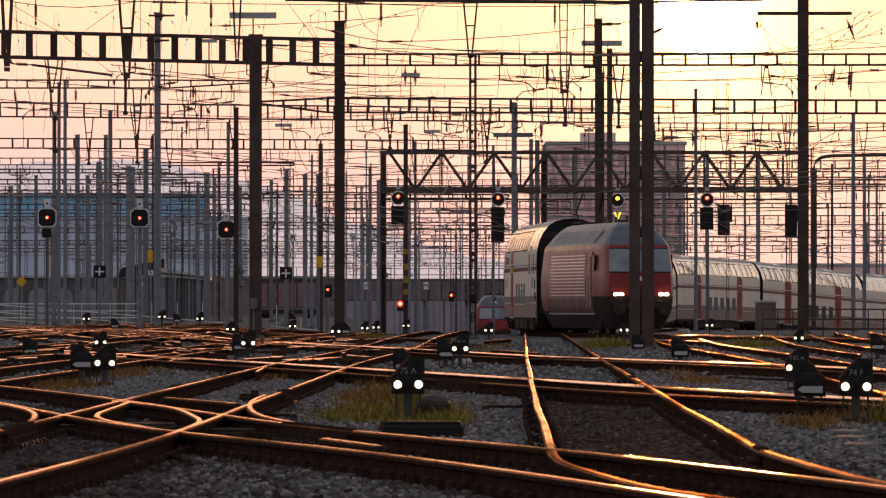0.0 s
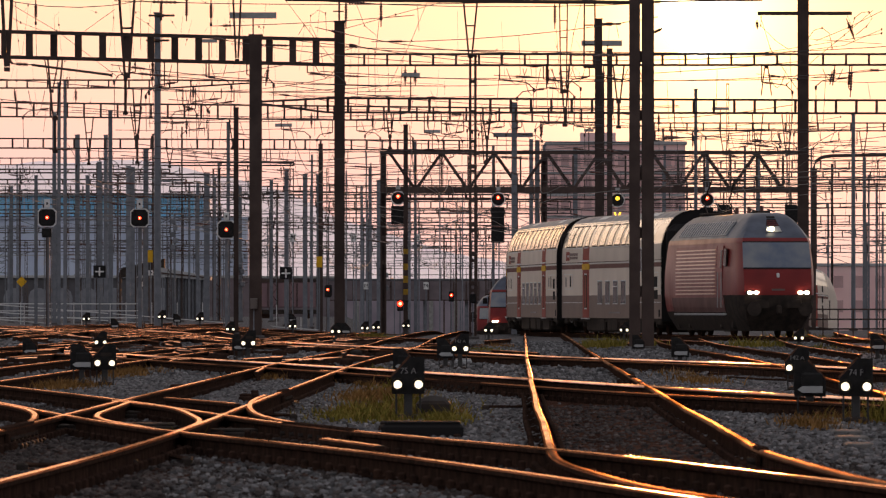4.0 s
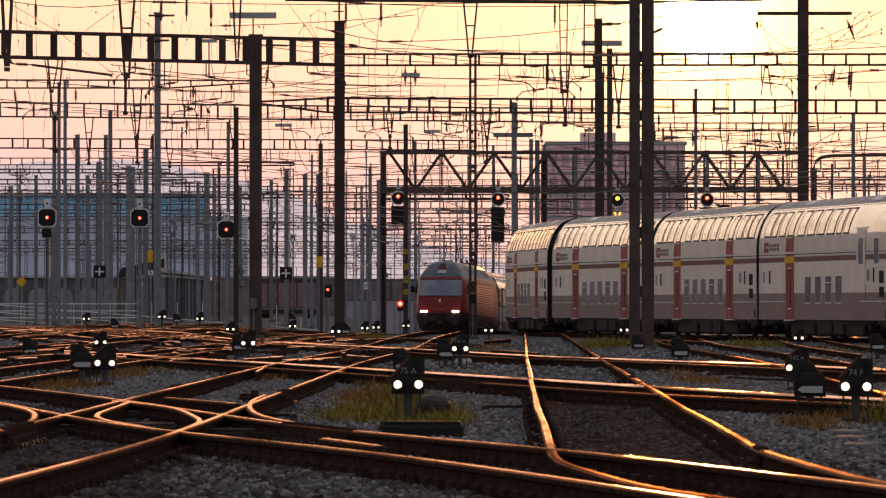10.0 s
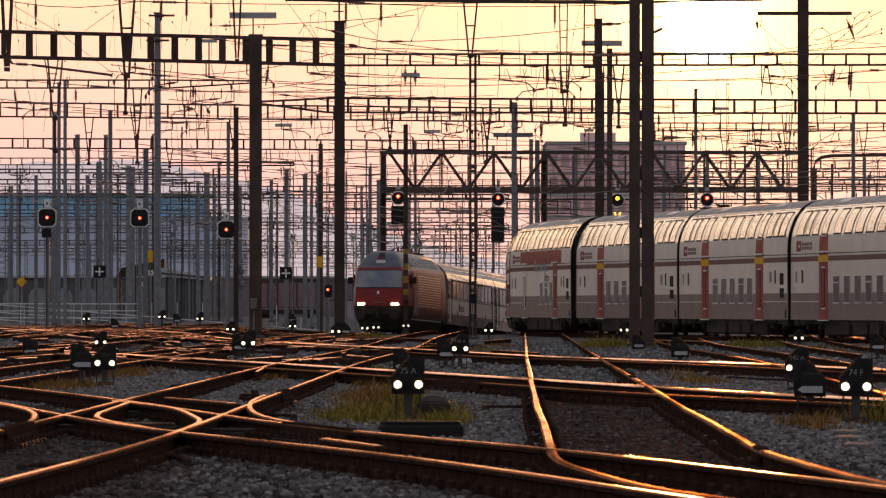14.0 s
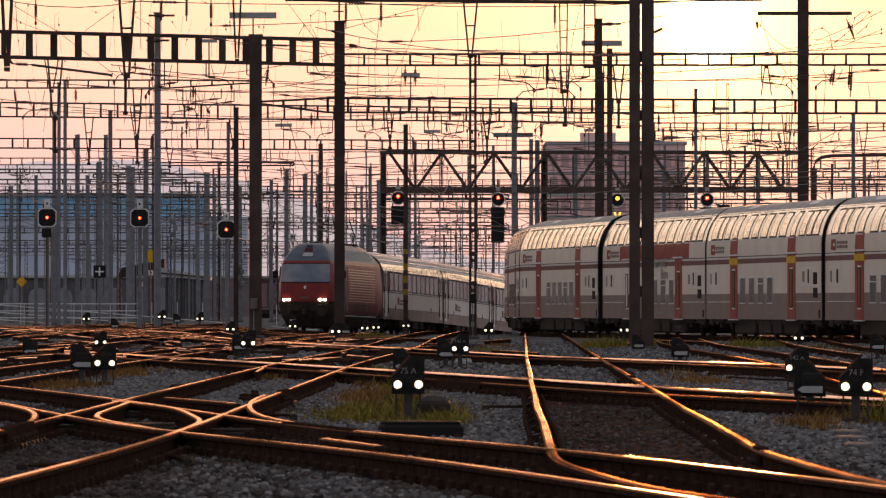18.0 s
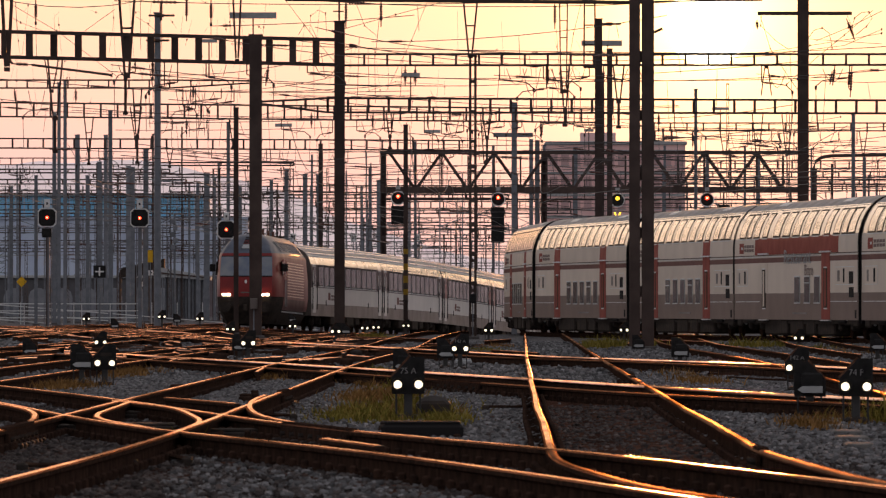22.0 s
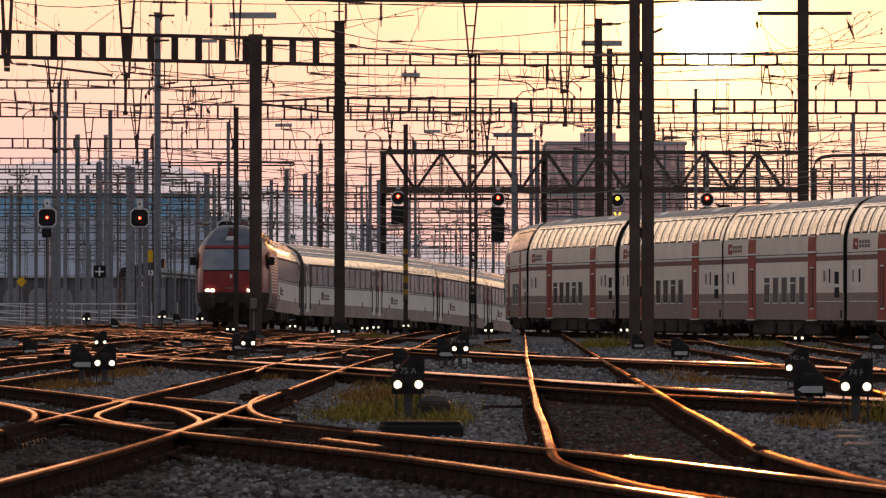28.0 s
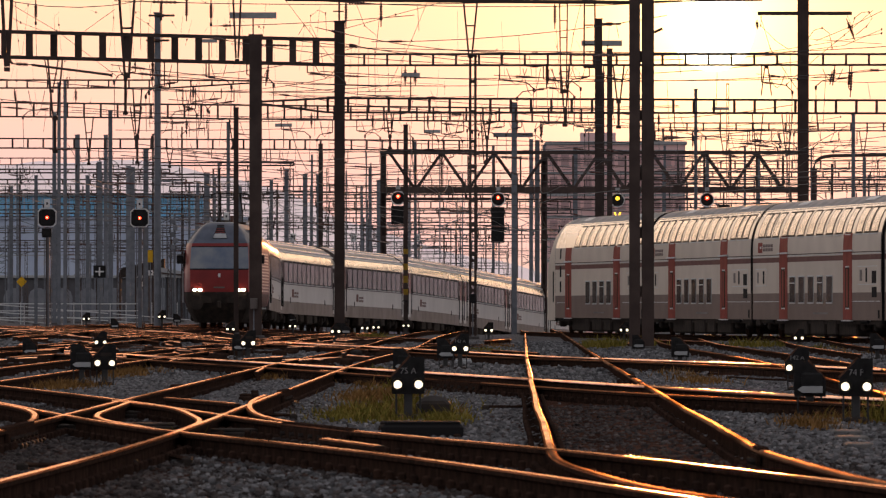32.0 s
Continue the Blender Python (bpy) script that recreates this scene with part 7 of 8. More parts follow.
def hills():
    g = Geo()
    n = 300
    xs = [-900 + 1800 * k / n for k in range(n + 1)]
    hs = [10 + 60 * float(smooth((95 - x) / 255)) + 5 * noise.noise(Vector((x / 90, 0.3, 0))) + 3 * noise.noise(Vector((x / 21, 2.3, 0))) for x in xs]
    g.v = [(x, 4300, -30) for x in xs] + [(x, 4300, max(8, h)) for x, h in zip(xs, hs)] + [(x, 4900, -30) for x in xs]
    m = n + 1
    g.f = [(k, k + 1, m + k + 1, m + k) for k in range(n)] + [(m + k, m + k + 1, 2 * m + k + 1, 2 * m + k) for k in range(n)]
    tagged(part("distant_hills", g, M_HILL, smooth=True), "pale wooded ridge on the horizon, haze put in as glow", "hills", kind="structure")


def ribbed_shed():
    """Low shed with upright ribs and a pale sloping roof beside the hall."""
    t = thing("ribbed_shed", "dark ribbed shed with a pale sloping roof", "shed")
    Y, xa, xb = 727.3, -22.36, -19.00
    z0, z1 = ground_z(xa, Y), 3.69
    part("wall", Geo().box(((xa + xb) / 2, Y + 2, (z0 + z1) / 2), (xb - xa, 4, z1 - z0)), M_BRICKDARK, t)
    for k in range(13):
        part("rib", Geo().box((xa + (xb - xa) * k / 12, Y - 0.06, (z0 + z1) / 2), (0.11, 0.14, z1 - z0), ch=0.02), M_GALV, t)
    part("roof", Geo().prism([(xa - 0.4, z1), (xb + 0.3, z1 - 0.3), (xb + 0.3, z1), (xa - 0.4, z1 + 0.75)], Y - 0.4, Y + 4.4), M_GREYPAINT, t, "pale sheet roof")
    part("gutter", Geo().bar((xa - 0.4, Y - 0.45, z1 + 0.3), (xb + 0.3, Y - 0.45, z1 - 0.1), 0.12), M_MAST, t)
    # dark sloping conveyor against its gable
    part("lean_to", Geo().prism([(-26.32, 3.59), (-22.45, 3.96), (-22.45, 5.14), (-25.86, 4.41)], Y + 0.5, Y + 3.5), M_UNDER, t)
    for x in (-26.00, -24.82, -23.73):
        part("post", Geo().bar((x, Y + 0.6, z0), (x, Y + 0.6, z1 + 0.1), 0.2), M_MAST, t)


def mast_switch(x, y, z, n):
    t = thing("mast_switch", "grey switchgear boxes and insulators on a mast", "switchgear", group="mast switches")
    for k in range(n):
        part("box", Geo().box((x + 0.16 * (k % 2), y - 0.3, z - k * 0.42), (0.34 - 0.05 * (k % 3), 0.3, 0.34), ch=0.04), M_GALV, t)
        part("arm", Geo().bar((x - 0.3, y - 0.2, z - k * 0.42), (x + 0.5, y - 0.2, z - k * 0.42 + 0.08), 0.05), M_MAST, t)
    part("post", Geo().bar((x + 0.1, y, ground_z(x, y)), (x + 0.1, y, z + 0.5), 0.14), M_GALV, t)


hall()
ribbed_shed()
for x, y, z, n in ((-17.70, 592.6, 6.84, 5), (-24.54, 571.4, 8.14, 4), (-24.68, 569.4, 5.46, 3), (-13.81, 615.4, 4.06, 4), (-3.89, 592.6, 3.73, 4)):
    mast_switch(x, y, z, n)
tower()
wagons()
retaining_wall()
girder_bridge()
hills()
# unseen building beyond the left edge, added to darken reflections on train sides
second_block("apartment_block", "grey block left of view, added to dim what the trains mirror", -92.75, -56.50, 16, 1000.0, M_HALLWALL, 4)
second_block("warehouse", "low rose-grey warehouse behind the far sidings", 40.94, 77.41, 6.49, 1142.9, M_ROSE, 2)


# ---- railings ----
def railing(label, a, b, h, n, mat):
    t = thing("railing", label, "railing")
    za, zb = ground_z(*a), ground_z(*b)
    for z in (h, h * 0.66, h * 0.33):
        part("rail_bar", Geo().bar((*a, za + z), (*b, zb + z), 0.06), mat, t)
    for k in range(n + 1):
        u = k / n
        x, y = a[0] + (b[0] - a[0]) * u, a[1] + (b[1] - a[1]) * u
        part("rail_post", Geo().bar((x, y, ground_z(x, y)), (x, y, ground_z(x, y) + h), 0.045), mat, t)


railing("pale steel railing along the far edge of the yard", (-28.13, 533.3), (-7.46, 571.4), 1.3, 14, M_RAILING)
railing("pale steel railing along the far edge of the yard", (-27.23, 516.1), (-17.67, 524.6), 1.2, 6, M_RAILING)
railing("rusty steel railing beside the track", (12.04, 340.4), (17.15, 340.4), 1.1, 9, M_MAST)


# ---- foreground: check rails, fittings, stones, grass ----
t = thing("crossing_rails", "bent wing and check rails of the track crossings", "railway track", kind="structure")
for pts in ([(-1.04, 74.3), (-1.51, 79.6), (-1.80, 85.3), (-1.93, 90.2), (-2.0, 95.8), (-1.98, 100.8)],
            [(-2.10, 70.9), (-2.07, 73.6), (-2.10, 78.0), (-2.28, 82.0), (-2.67, 88.2), (-3.45, 94.6)],
            [(-2.41, 73.6), (-2.90, 78.0), (-3.14, 82.0), (-3.2, 87.0), (-3.24, 93.5)],
            [(-3.49, 76.0), (-3.65, 80.8), (-4.0, 86.7), (-4.47, 91.3)],
            [(1.7, 44.0), (1.19, 48.2), (0.91, 52.8), (0.76, 56.6), (0.735, 61.6)],
            [(-0.445, 63.6), (-0.89, 67.2)], [(-1.9, 141), (-1.5, 137)], [(2.3, 116), (2.9, 110)],
            [(3.3, 170), (3.9, 164)], [(-3.0, 98), (-2.1, 92)], [(-2.85, 138), (-2.95, 150)]):
    rail_pair(t, on_land(dense(pts, 1.0)), None, M_MID if pts[0][1] < 50 else None)

# guard rails scattered over the far switches
bits = random.Random(31)
for _ in range(16):
    x, y, l, d = bits.uniform(-0.042, 0.03), bits.uniform(175, 285), bits.uniform(7, 18), bits.uniform(-0.09, 0.05)
    rail_pair(t, on_land([(x * y, y), (x * y + d * l * 0.5, y + l * 0.5), (x * y + d * l * 1.1, y + l)]), None, M_DULL)


def switch_clutter():
    """Point blades, check rails and stretcher bars of the many far switches, joined in two meshes."""
    rnd = random.Random(77)
    web, head = Geo(), Geo()
    for _ in range(110):
        y = rnd.uniform(165, 345)
        x = rnd.uniform(-0.050, -0.006) * y
        l = rnd.uniform(3, 14) * y / 220
        d = rnd.choice((-0.12, -0.10, -0.07, -0.03, 0.0, 0.02, 0.05))
        pts = [(x + d * l * u + 0.15 * u * u, y + l * u, ground_z(x + d * l * u, y + l * u) + 0.165) for u in (0, 0.5, 1)]
        web.sweep([(-0.06, -0.165), (0.06, -0.165), (0.035, -0.008), (-0.035, -0.008)], pts)
        head.sweep([(-0.03, -0.008), (0.03, -0.008), (0.026, 0.006), (-0.026, 0.006)], pts)
        if rnd.random() < 0.5:
            w = rnd.uniform(0.4, 1.5)
            web.box((x + w / 2, y, ground_z(x, y) + 0.06), (w, 0.12, 0.1), rnd.uniform(-0.3, 0.3), 0.02)
        if rnd.random() < 0.35:
            web.box((x + rnd.uniform(-1, 1), y + 1, ground_z(x, y) + 0.09), (rnd.uniform(0.2, 0.5), 0.5, rnd.uniform(0.12, 0.22)), 0, 0.04)
    c = thing("switch_clutter", "point blades, check rails and stretcher bars of far switches", "railway track", kind="stuff")
    tagged(part("blades", web, M_WEB, c), kind="stuff")
    tagged(part("worn_edges", head, M_HEAD, c, "bright worn edges of the blades"), kind="stuff")


switch_clutter()


def fitting(name, label, x, y, size, mat, turn=0.0, lift=0.0):
    o = thing(name, label, "track equipment", Matrix.Translation((x, y, ground_z(x, y) + lift)) @ Matrix.Rotation(turn, 4, "Z"))
    part("case", Geo().box((0, 0, size[2] / 2), size, ch=min(size) * 0.22), mat, o)
    if name == "point_machine":
        w, d, h = size
        hood = [(-w * 0.48 + w * 0.96 * k / 8, h * (0.8 + 0.42 * math.sin(math.pi * k / 8) ** 0.6)) for k in range(9)]
        part("hood", Geo().prism([(-w * 0.48, h * 0.6), (w * 0.48, h * 0.6)] + hood[::-1], -d * 0.44, d * 0.44), M_FOOTING, o, "weathered domed lid")
    else:
        part("lid", Geo().box((0, 0, size[2] + 0.01), (size[0] * 0.92, size[1] * 0.9, 0.03), ch=0.01), mat, o)
    for sx in (-1, 1):
        part("foot", Geo().box((sx * size[0] * 0.42, 0, 0.02), (0.06, size[1] * 1.1, 0.05), ch=0.01), M_WEB, o)
    return o


for x, y, sz, mat, nm, lb in (
        (-0.10, 93.1, (0.36, 0.55, 0.20), M_UNDER, "point_machine", "dark cast-iron point machine beside the rails"),
        (-0.18, 79.0, (0.72, 0.4, 0.13), M_RUBBER, "cable_trough", "low black cable trough beside the rails"),
        (-0.44, 82.9, (0.3, 0.4, 0.08), M_UNDER, "rod_cover", "flat dark cover of the point rods"),
        (1.76, 116.9, (0.36, 0.5, 0.06), M_GREYPAINT, "cover_plate", "pale grey steel cover plate"),
        (2.44, 194.0, (0.42, 0.9, 0.08), M_GREYPAINT, "cover_plate", "pale grey steel cover plate"),
        (1.06, 202.7, (0.42, 0.9, 0.08), M_GREYPAINT, "cover_plate", "pale grey steel cover plate"),
        (0.41, 182.4, (0.35, 0.5, 0.10), M_GREYPAINT, "cover_plate", "pale grey steel cover plate"),
        (-2.58, 184.2, (0.26, 0.5, 0.06), M_SLAB, "cover_plate", "pale grey steel cover plate"),
        (-2.04, 212.1, (0.3, 0.6, 0.14), M_UNDER, "point_machine", "dark cast-iron point machine beside the rails"),
        (-6.15, 212.1, (0.36, 0.6, 0.16), M_UNDER, "point_machine", "dark cast-iron point machine beside the rails"),
        (-5.93, 175.4, (0.25, 0.3, 0.05), M_GREYPAINT, "cover_plate", "pale grey steel cover plate"),
        (8.14, 414.5, (0.5, 0.5, 0.14), M_CONC, "cable_pit", "pale concrete cable pit"),
        (9.71, 364.8, (0.5, 0.9, 0.3), M_CONC, "cable_pit", "pale concrete cable pit"),
        (-2.15, 93.1, (0.10, 0.4, 0.14), M_WEB, "rail_chair", "rusty cast rail chair"),
        (-2.29, 109.9, (0.10, 0.4, 0.12), M_WEB, "rail_chair", "rusty cast rail chair"),
        (3.03, 149.5, (0.26, 0.5, 0.10), M_UNDER, "point_machine", "dark point machine at the crossing"),
        (-2.37, 108.6, (0.16, 0.5, 0.09), M_WEB, "rail_chair", "rusty cast rail chair"),
        (-2.38, 95.5, (0.10, 0.3, 0.10), M_WEB, "rail_chair", "rusty cast rail chair"),
        (-0.19, 61.6, (0.13, 0.3, 0.10), M_WEB, "rail_chair", "rusty cast rail chair"),
        (-3.10, 92.1, (0.5, 1.2, 0.07), M_UNDER, "rod_cover", "flat dark cover of the point rods"),
        (-2.75, 83.3, (0.6, 0.8, 0.06), M_UNDER, "rod_cover", "flat dark cover of the point rods"),
        (-3.20, 80.7, (0.5, 1.0, 0.08), M_UNDER, "rod_cover", "flat dark cover of the point rods"),
        (-1.79, 78.6, (0.55, 0.6, 0.07), M_UNDER, "rod_cover", "flat dark cover of the point rods"),
        (2.48, 172.1, (0.3, 0.5, 0.12), M_UNDER, "junction_box", "low black junction box on the ballast"),
        (-4.73, 253.3, (0.2, 0.4, 0.12), M_CONC, "cable_pit", "pale concrete cable pit"),
        (-1.94, 299.0, (0.4, 0.8, 0.08), M_UNDER, "rod_cover", "flat dark cover of the point rods"),
        (-3.59, 126.7, (0.5, 0.3, 0.05), M_TIMBER, "timber_plank", "loose tarred plank on the ballast"),
        (-9.31, 276.4, (0.3, 0.5, 0.14), M_UNDER, "junction_box", "low black junction box on the ballast"),
        (4.63, 149.5, (0.55, 0.3, 0.05), M_TIMBER, "timber_plank", "loose tarred plank on the ballast"),
        (3.01, 118.4, (0.3, 0.3, 0.04), M_UNDER, "rod_cover", "flat dark cover of the point rods")):
    fitting(nm, lb, x, y, sz, mat)

for k, (x, y, w, d) in enumerate(((3.37, 73.3, 0.22, 0.7), (3.50, 77.3, 0.26, 0.8), (3.62, 81.1, 0.26, 0.8), (3.68, 84.8, 0.16, 0.8), (3.70, 88.1, 0.22, 1.0))):
    o = thing("paving_slab", "pale weathered concrete slab lying in the ballast", "slab", Matrix.Translation((x, y, ground_z(x, y) + 0.02)), group="slabs in the ballast")
    part("slab", Geo().box((0, 0, 0.0), (w, d, 0.06), ch=0.012), M_SLAB, o)



def rail_joint(x0, y0, x1, y1, ribs):
    """Bolted fishplates at a rail joint: two ribbed bars along the web, held by nuts."""
    o = thing("rail_joint", "rusty bolted fishplates holding a rail joint", "rail joint", group="rail joints")
    a, b = Vector((x0, y0, 0.09)), Vector((x1, y1, 0.09))
    d = (b - a).normalized()
    n = Vector((d.y, -d.x, 0))
    for s in (-1, 1):
        p = part("fishplate", Geo().bar(a + n * s * 0.035, b + n * s * 0.035, 0.03, 0.10), M_WEB, o)
    for k in range(ribs):
        c = a.lerp(b, (k + 0.5) / ribs)
        for s in (-1, 1):
            part("bolt", Geo().tube([c + n * s * 0.04, c + n * s * 0.085], 0.026, 6), M_UNDER, o)
        part("tie_block", Geo().box((c.x, c.y, 0.03), (0.30, 0.16, 0.06), math.atan2(d.y, d.x) - 1.5708, 0.012), M_UNDER, o)
    part("top_strap", Geo().bar(a + Vector((0, 0, 0.09)), b + Vector((0, 0, 0.09)), 0.075, 0.022), M_WEB, o, "dull brown strap over the joint")


def at_rail(knots, d, y):
    p = offset(dense(knots, 1.0), d)
    return float(np.interp(y, p[:, 1], p[:, 0]))


for knots, d, y0, y1, ribs in ((TRACK_C, 0.7175, 71.5, 76.0, 7), (TRACK_A, -0.7175, 72.0, 76.0, 7), (TRACK_D, 0.7175, 88.5, 94.0, 8),
                               (TRACK_D, -0.7175, 118.0, 123.0, 6), (TRACK_A, 0.7175, 104.0, 107.0, 5), (TRACK_B, 0.7175, 61.6, 62.6, 3), (TRACK_B, 0.7175, 126.0, 129.0, 4)):
    rail_joint(at_rail(knots, d, y0), y0, at_rail(knots, d, y1), y1, ribs)

# point rods lying across the ballast
for x0, y0, x1, y1 in ((-2.90, 62.3, -2.18, 63.6), (-2.31, 69.9, -1.83, 64.7), (-2.13, 93.5, -1.51, 91.3), (-3.24, 100.8, -2.36, 97.0), (0.47, 99.5, 1.11, 100.8),
                       (4.50, 142.4, 5.24, 136.1), (-4.02, 287.4, -2.07, 267.6), (-7.16, 165.1, -5.96, 155.2)):
    o = thing("point_rod", "thin rusty point rod lying across the ballast", "rod", group="point rods")
    part("rod", Geo().tube([(x0, y0, ground_z(x0, y0) + 0.06), ((x0 + x1) / 2, (y0 + y1) / 2, ground_z(x0, y0) + 0.05), (x1, y1, ground_z(x1, y1) + 0.06)], 0.018, 6), M_WEB, o)
    for x, y in ((x0, y0), (x1, y1)):
        part("rod_stand", Geo().box((x, y, ground_z(x, y) + 0.03), (0.08, 0.12, 0.09), ch=0.015), M_UNDER, o)

for _ in range(22):
    x, y, w = bits.uniform(-0.046, 0.02), bits.uniform(165, 270), bits.uniform(0.5, 1.6)
    o = thing("point_rod", "thin rusty point rod lying across the ballast", "rod", group="point rods")
    part("rod", Geo().tube([(x * y, y, ground_z(x * y, y) + 0.07), (x * y + w, y + bits.uniform(-2, 2), ground_z(x * y, y) + 0.07)], 0.02, 6), M_SHOULDER, o)
    part("rod_stand", Geo().box((x * y + 0.1, y, ground_z(x * y, y) + 0.03), (0.22, 0.3, 0.12), ch=0.02), M_UNDER, o)

# relay cabinet beyond the running line
o = thing("relay_cabinet", "brown-grey relay cabinet, its lid toned pale as if sunlit", "cabinet")
part("case", Geo().box((15.03, 421.1, 0.75), (0.95, 0.7, 1.3), ch=0.03), M_SKIRT, o)
# pale lid colour stands for low sun catching the top
part("lid", Geo().box((15.03, 421.1, 1.46), (1.05, 0.8, 0.1), ch=0.02), M_GREYPAINT, o)
part("door", Geo().box((15.03, 421.1 - 0.36, 0.75), (0.8, 0.03, 1.1), ch=0.01), M_SKIRT, o)


# plates and small signs among the masts
def cross_plate(x, y, z, w):
    o = thing("cross_sign", "black square board with a white cross on a post", "sign", group="cross signs")
    part("plate", Geo().box((x, y, z), (w, 0.04, w), ch=0.01), M_BLACK, o)
    part("cross", Geo().box((x, y - 0.03, z), (w * 0.72, 0.02, w * 0.12)).box((x, y - 0.031, z), (w * 0.12, 0.02, w * 0.72)), M_WHITE, o)
    part("post", Geo().bar((x, y + 0.08, ground_z(x, y)), (x, y + 0.08, z + w / 2), 0.1), M_GALV, o)


cross_plate(-19.00, 500.0, 3.17, 0.68)
cross_plate(-8.69, 500.0, 3.08, 0.68)


def plate(name, label, x, y, z, w, h, mat, turn=0.0, letter=""):
    o = thing(name, label, "sign", group="small plates")
    p = part("plate", Geo().box((0, 0, 0), (w, 0.04, h), ch=0.01), mat, o)
    p.matrix_basis = pose(x, y, z, 0, turn, 0)
    if letter:
        lettering(letter, h * 0.75, o, x, y - 0.03, z - h * 0.26).data.materials[0] = M_BLACK
    else:
        part("bar", Geo().box((x, y - 0.03, z), (w * 0.5, 0.015, h * 0.2)), M_BLACK if mat is M_WHITE else mat, o)
    part("post", Geo().bar((x, y + 0.07, ground_z(x, y)), (x, y + 0.07, z + h / 2), 0.07), M_GALV, o)
    return o


for x, z, w, h, mat, y in ((-17.27, 4.21, 0.3, 0.72, M_YELLOW, 533.3), (-7.06, 3.79, 0.34, 0.62, M_YELLOW, 516.1), (-27.63, 2.88, 0.5, 0.5, M_YELLOW, 592.6),
                           (-18.45, 2.62, 0.24, 0.3, M_WHITE, 551.7), (-5.23, 2.68, 0.34, 0.5, M_WHITE, 615.4), (-1.15, 2.68, 0.34, 0.5, M_WHITE, 615.4),
                           (-10.23, 5.95, 0.42, 0.55, M_WHITE, 615.4), (-6.08, 5.95, 0.42, 0.55, M_WHITE, 615.4), (-1.77, 5.95, 0.36, 0.5, M_WHITE, 615.4),
                           (-17.83, 3.31, 0.3, 0.3, M_WHITE, 551.7), (-7.27, 2.67, 0.16, 0.5, M_WHITE, 533.3)):
    plate("mast_plate", "small enamel plate on a yard post", x, y, z, w, h, mat, 45 if (mat is M_YELLOW and w == h) else 0, "M" if mat is M_WHITE and w > 0.33 else "")

# small red signals far off
for x, z, y, r in ((-7.48, 2.40, 592.6, 0.13), (-2.81, 1.44, 592.6, 0.2), (0.62, 2.10, 666.7, 0.12), (-7.03, 2.28, 551.7, 0.08)):
    o = thing("distant_signal", "small distant red signal on a low post", "railway signal", group="far red signals")
    part("housing", Geo().box((x, y + 0.1, z - 0.1), (0.4, 0.2, 0.75), ch=0.05), M_BLACK, o)
    l = part("lamp", Geo().disc((x, y - 0.03, z), r, y, 12), M_RED, o)
    part("lamp_core", Geo().disc((x, y - 0.04, z), r * 0.5, y - 0.03, 10), M_REDHOT, l)
    part("post", Geo().bar((x, y + 0.1, ground_z(x, y)), (x, y + 0.1, z), 0.1), M_GALV, o)

# yellow-black bands on a mast
o = thing("warning_band", "black and yellow banded sleeve round a slim mast", "guard")
BAND_Z = [1.51, 1.78, 2.04, 2.34, 2.66, 2.95, 3.24, 3.69, 3.93]
for k in range(8):
    za, zb = BAND_Z[k], BAND_Z[k + 1]
    part("band", Geo().box((-1.754, 425.0, (za + zb) / 2), (0.228, 0.44, zb - za), ch=0.008), M_OCHRE if k % 2 else M_MAST, o)
part("collar", Geo().box((-1.754, 425.0, 1.48), (0.25, 0.46, 0.05)), M_BLACK, o)


CENTRES = [dense(k, 1.0) for k in (TRACK_A, TRACK_B, TRACK_C)]


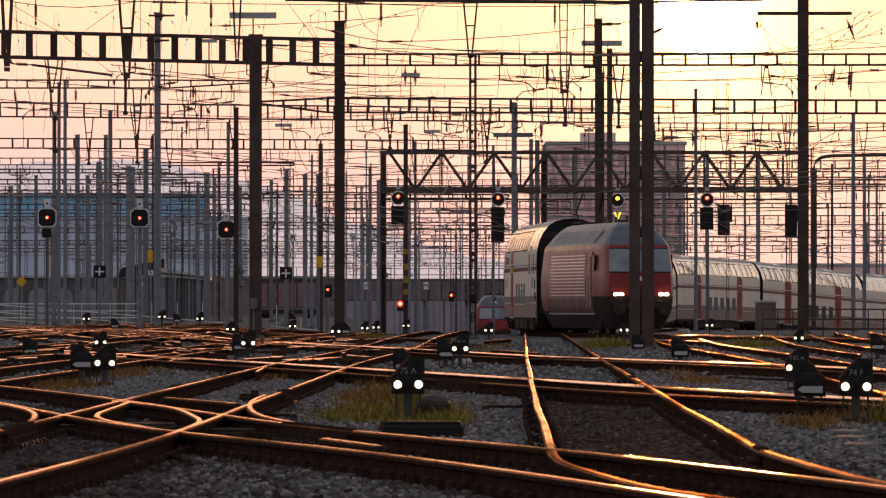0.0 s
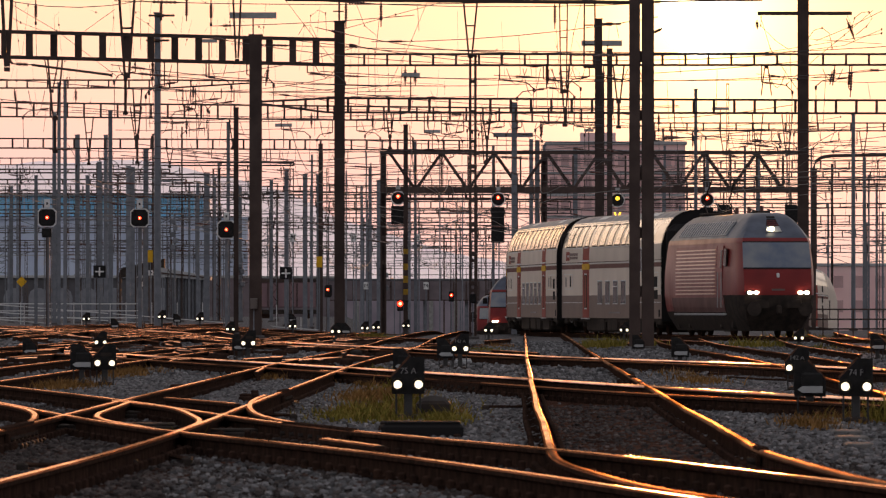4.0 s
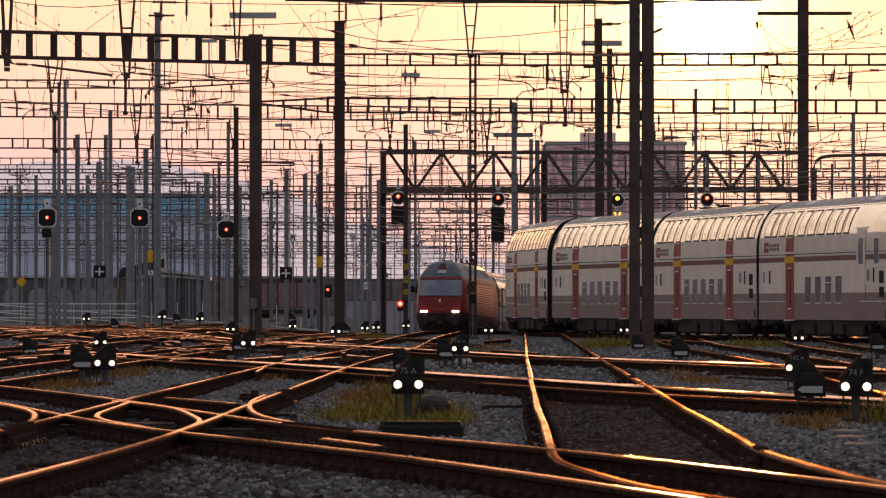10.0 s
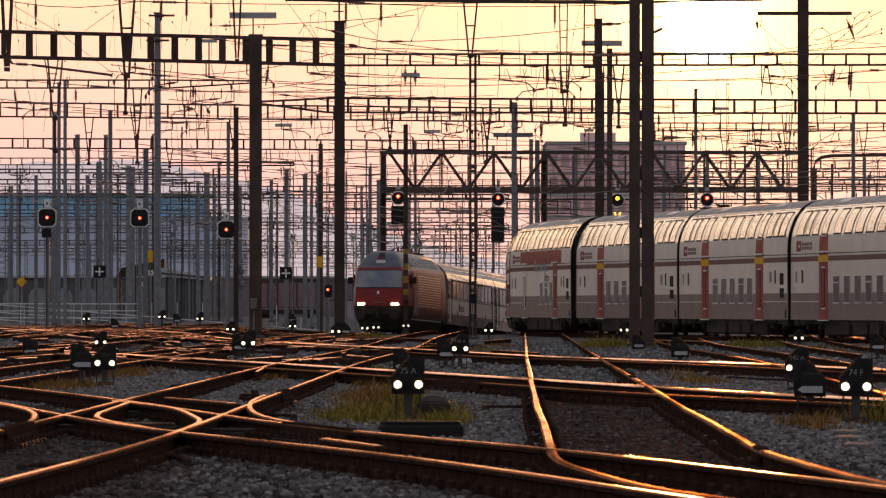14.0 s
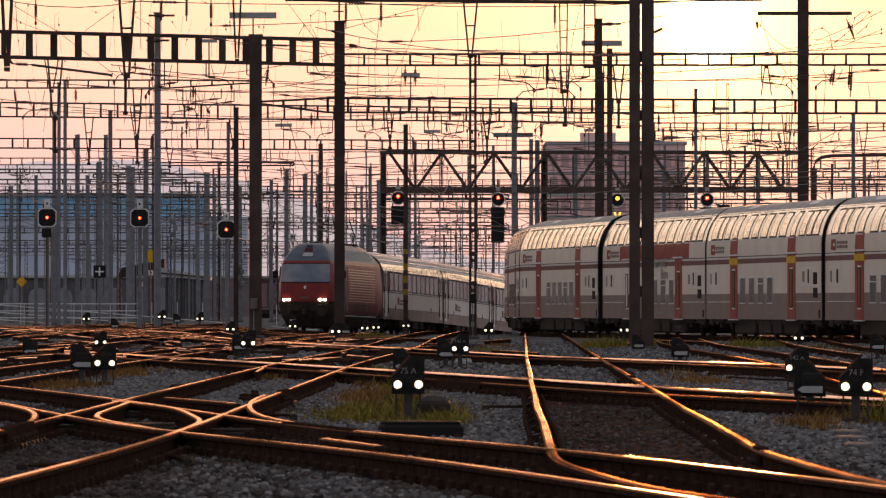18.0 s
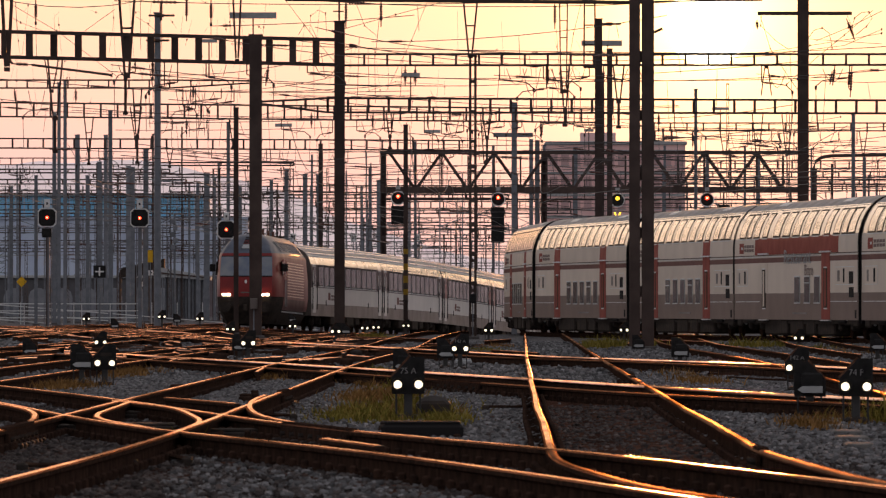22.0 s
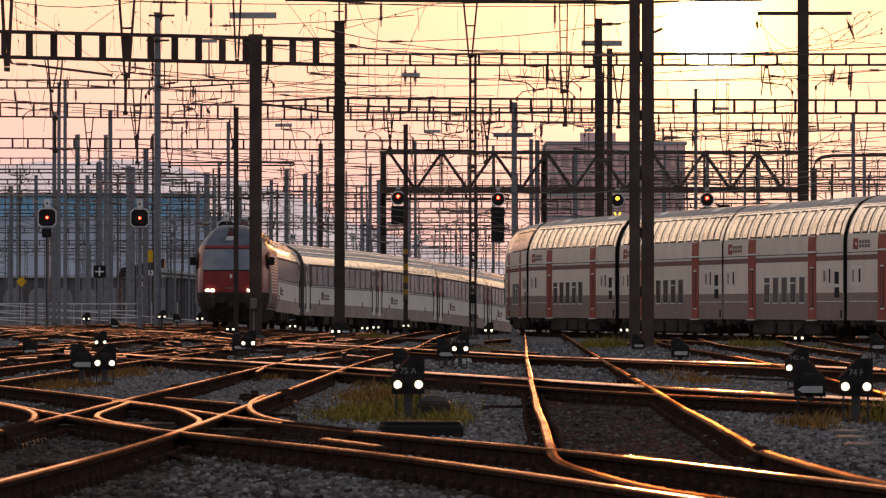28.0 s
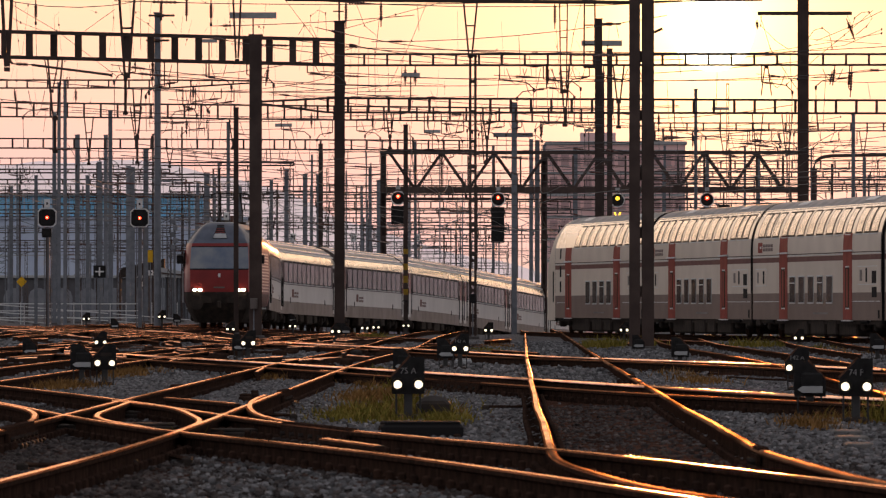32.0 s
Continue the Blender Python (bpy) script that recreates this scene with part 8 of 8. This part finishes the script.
def stones(name, label, n, y0, y1, r0, r1, seed, oily=None, mat=M_STONE):
    """Crushed stones strewn over a stretch of the yard; oily: True between the near rails, False beside them."""
    rnd = np.random.RandomState(seed)
    y = np.sqrt(rnd.uniform(y0 ** 2, y1 ** 2, n))
    x = rnd.uniform(-1, 1, n) * (0.052 * y + 0.3)
    gap = [np.abs(x - np.interp(y, c[:, 1], c[:, 0])) for c in CENTRES]
    keep = (gap[1] > 0.64) | (y > 114) | (rnd.uniform(0, 1, n) < (0.4 if oily else 0.004))
    if oily is not None:
        inner = ((gap[0] < 1.0) | (gap[1] < 0.64) | (gap[2] < 1.0)) & (y < 104) & (rnd.uniform(0, 1, n) < 0.9) | (rnd.uniform(0, 1, n) < 0.12) | (y < 66) & (rnd.uniform(0, 1, n) < 0.5) | (x < -0.031 * y) & (y < 84) & (rnd.uniform(0, 1, n) < 0.94)
        keep &= inner == oily
    x, y = x[keep], y[keep]
    n = len(x)
    z = land(x, y)
    r = rnd.uniform(r0, r1, n)
    base = np.array([(i, j, k) for k in (-1, 1) for j in (-1, 1) for i in (-1, 1)], float)
    v = base[None] * rnd.uniform(0.35, 0.85, (n, 8, 3)) * np.array([1.0, 0.85, 0.65])
    a, b = rnd.uniform(0, 6.28, n), rnd.uniform(-0.7, 0.7, n)
    ca, sa, cb, sb = np.cos(a)[:, None], np.sin(a)[:, None], np.cos(b)[:, None], np.sin(b)[:, None]
    vx, vz = v[..., 0] * cb - v[..., 2] * sb, v[..., 0] * sb + v[..., 2] * cb
    vx, vy = vx * ca - v[..., 1] * sa, vx * sa + v[..., 1] * ca
    v = np.stack([vx, vy, vz], -1) * r[:, None, None]
    v += np.stack([x, y, z + r * rnd.uniform(-0.1, 0.6, n)], -1)[:, None]
    f = np.array([(0, 2, 3, 1), (4, 5, 7, 6), (0, 1, 5, 4), (2, 6, 7, 3), (0, 4, 6, 2), (1, 3, 7, 5)])
    faces = (f[None] + 8 * np.arange(n)[:, None, None]).reshape(-1)
    me = bpy.data.meshes.new(name)
    me.vertices.add(8 * n)
    me.vertices.foreach_set("co", v.reshape(-1))
    me.loops.add(24 * n)
    me.loops.foreach_set("vertex_index", faces.astype(np.int32))
    me.polygons.add(6 * n)
    me.polygons.foreach_set("loop_start", np.arange(0, 24 * n, 4, dtype=np.int32))
    me.polygons.foreach_set("loop_total", np.full(6 * n, 4, np.int32))
    me.update(calc_edges=True)
    tagged(part(name, me, mat), label, "ballast", kind="stuff")


def soil_strip(name, label, knots, y0, y1, half, mat=None):
    c = [q for q in dense(knots, 1.5) if y0 <= q[1] <= y1]
    g = Geo()
    g.v = [(x + d, y, ground_z(x, y) + 0.006 + (half - 0.64) * 0.2) for x, y in c for d in (-half, -half / 3, half / 3, half)]
    g.f = [(i * 4 + k, i * 4 + k + 1, i * 4 + k + 5, i * 4 + k + 4) for i in range(len(c) - 1) for k in range(3)]
    tagged(part(name, g, mat or M_SOIL), label, "ground", kind="structure")


soil_strip("soil_bed", "dark oily rusty soil between the rails, reddened for the low sun", TRACK_B, 48, 114, 0.64)
soil_strip("oil_stained_bed", "blackened oily ballast bed in the crossing", TRACK_A, 50, 100, 0.66, M_OILY)
soil_strip("oil_stained_bed", "blackened oily ballast bed in the crossing", TRACK_C, 44, 100, 0.665, M_OILY)
stones("ballast_stones", "loose grey crushed-stone ballast between the tracks", 130000, 46, 150, 0.018, 0.04, 1, False)
stones("oily_ballast_stones", "oil-blackened crushed stone between the rails", 90000, 46, 106, 0.016, 0.034, 5, True, M_OILY)
stones("far_ballast_stones", "loose grey crushed-stone ballast further off", 40000, 150, 300, 0.04, 0.07, 2)


def grass(name, label, spots, mat, seed, height):
    """Tufts of bent blades round plan points: x, y, half width, half depth, blades."""
    rnd = random.Random(seed)
    g = Geo()
    for x, y, rx, ry, n in spots:
        for _ in range(n):
            px, py = x + rnd.gauss(0, 0.5) * rx, y + rnd.gauss(0, 0.5) * ry
            z = ground_z(px, py)
            h = height * rnd.uniform(0.25, 1.0) * (1 if rnd.random() < 0.93 else 1.7)
            a, w = rnd.uniform(0, 6.28), rnd.uniform(0.0025, 0.006) * (1 + y / 150)
            lx, ly = math.cos(a) * h * 0.6, math.sin(a) * h * 0.6
            g.add([(px - w, py, z), (px + w, py, z), (px + lx * 0.4 + w * 0.7, py + ly * 0.4, z + h * 0.6), (px + lx * 0.4 - w * 0.7, py + ly * 0.4, z + h * 0.6), (px + lx, py + ly, z + h)],
                  [(0, 1, 2, 3), (3, 2, 4)])
    tagged(part(name, g, mat), label, "grass", kind="stuff")


grass("green_weeds", "low green weeds growing through the ballast", [
    (-0.78, 93.1, 0.5, 4, 1200), (-0.56, 95.0, 0.6, 6, 2000), (-0.31, 100.2, 0.45, 6, 1500), (0.03, 90.3, 0.25, 4, 500), (-0.81, 96.5, 0.25, 3, 500), (1.14, 240.0, 0.5, 10, 300), (5.12, 272.2, 0.8, 12, 400),
    (4.43, 93.1, 0.5, 5, 800), (-2.10, 74.1, 0.12, 2, 200), (6.32, 276.4, 0.5, 8, 200), (10.39, 253.3, 1.2, 12, 260), (-0.67, 126.7, 0.3, 6, 300), (-1.12, 160.0, 0.3, 6, 200)], M_LEAFY, 3, 0.12)
grass("tall_weeds", "tall green weeds at the foot of the masts", [
    (4.75, 262.0, 0.55, 6, 700), (5.9, 268.0, 0.5, 6, 500), (4.3, 255.0, 0.4, 6, 350), (9.1, 262.0, 0.9, 8, 500),
    (4.38, 90.5, 0.22, 3, 260), (-0.42, 101.0, 0.2, 3, 120), (-2.6, 335.0, 0.7, 10, 260), (13.0, 330.0, 1.2, 8, 300)], M_LEAFY, 9, 0.27)
grass("dry_grass", "dry rust-brown grass among the tracks", [
    (-0.93, 112.0, 0.4, 8, 1000), (-1.02, 134.0, 0.35, 8, 600), (-5.40, 154.6, 0.45, 8, 1800), (-5.41, 128.5, 0.45, 5, 1300), (4.10, 91.7, 0.4, 4, 350), (3.5, 86.3, 0.28, 3, 500), (3.90, 138.2, 0.4, 6, 500), (-2.71, 144.8, 0.3, 5, 400),
    (-0.67, 114.7, 0.4, 6, 1000), (-0.51, 96.5, 0.6, 5, 1300), (1.59, 264.3, 0.5, 12, 300), (3.99, 153.3, 0.4, 6, 200), (10.59, 240.0, 1.6, 14, 400), (-3.04, 337.8, 0.6, 12, 160), (10.51, 222.4, 1.0, 10, 200)], M_GRASS, 4, 0.12)


motions()
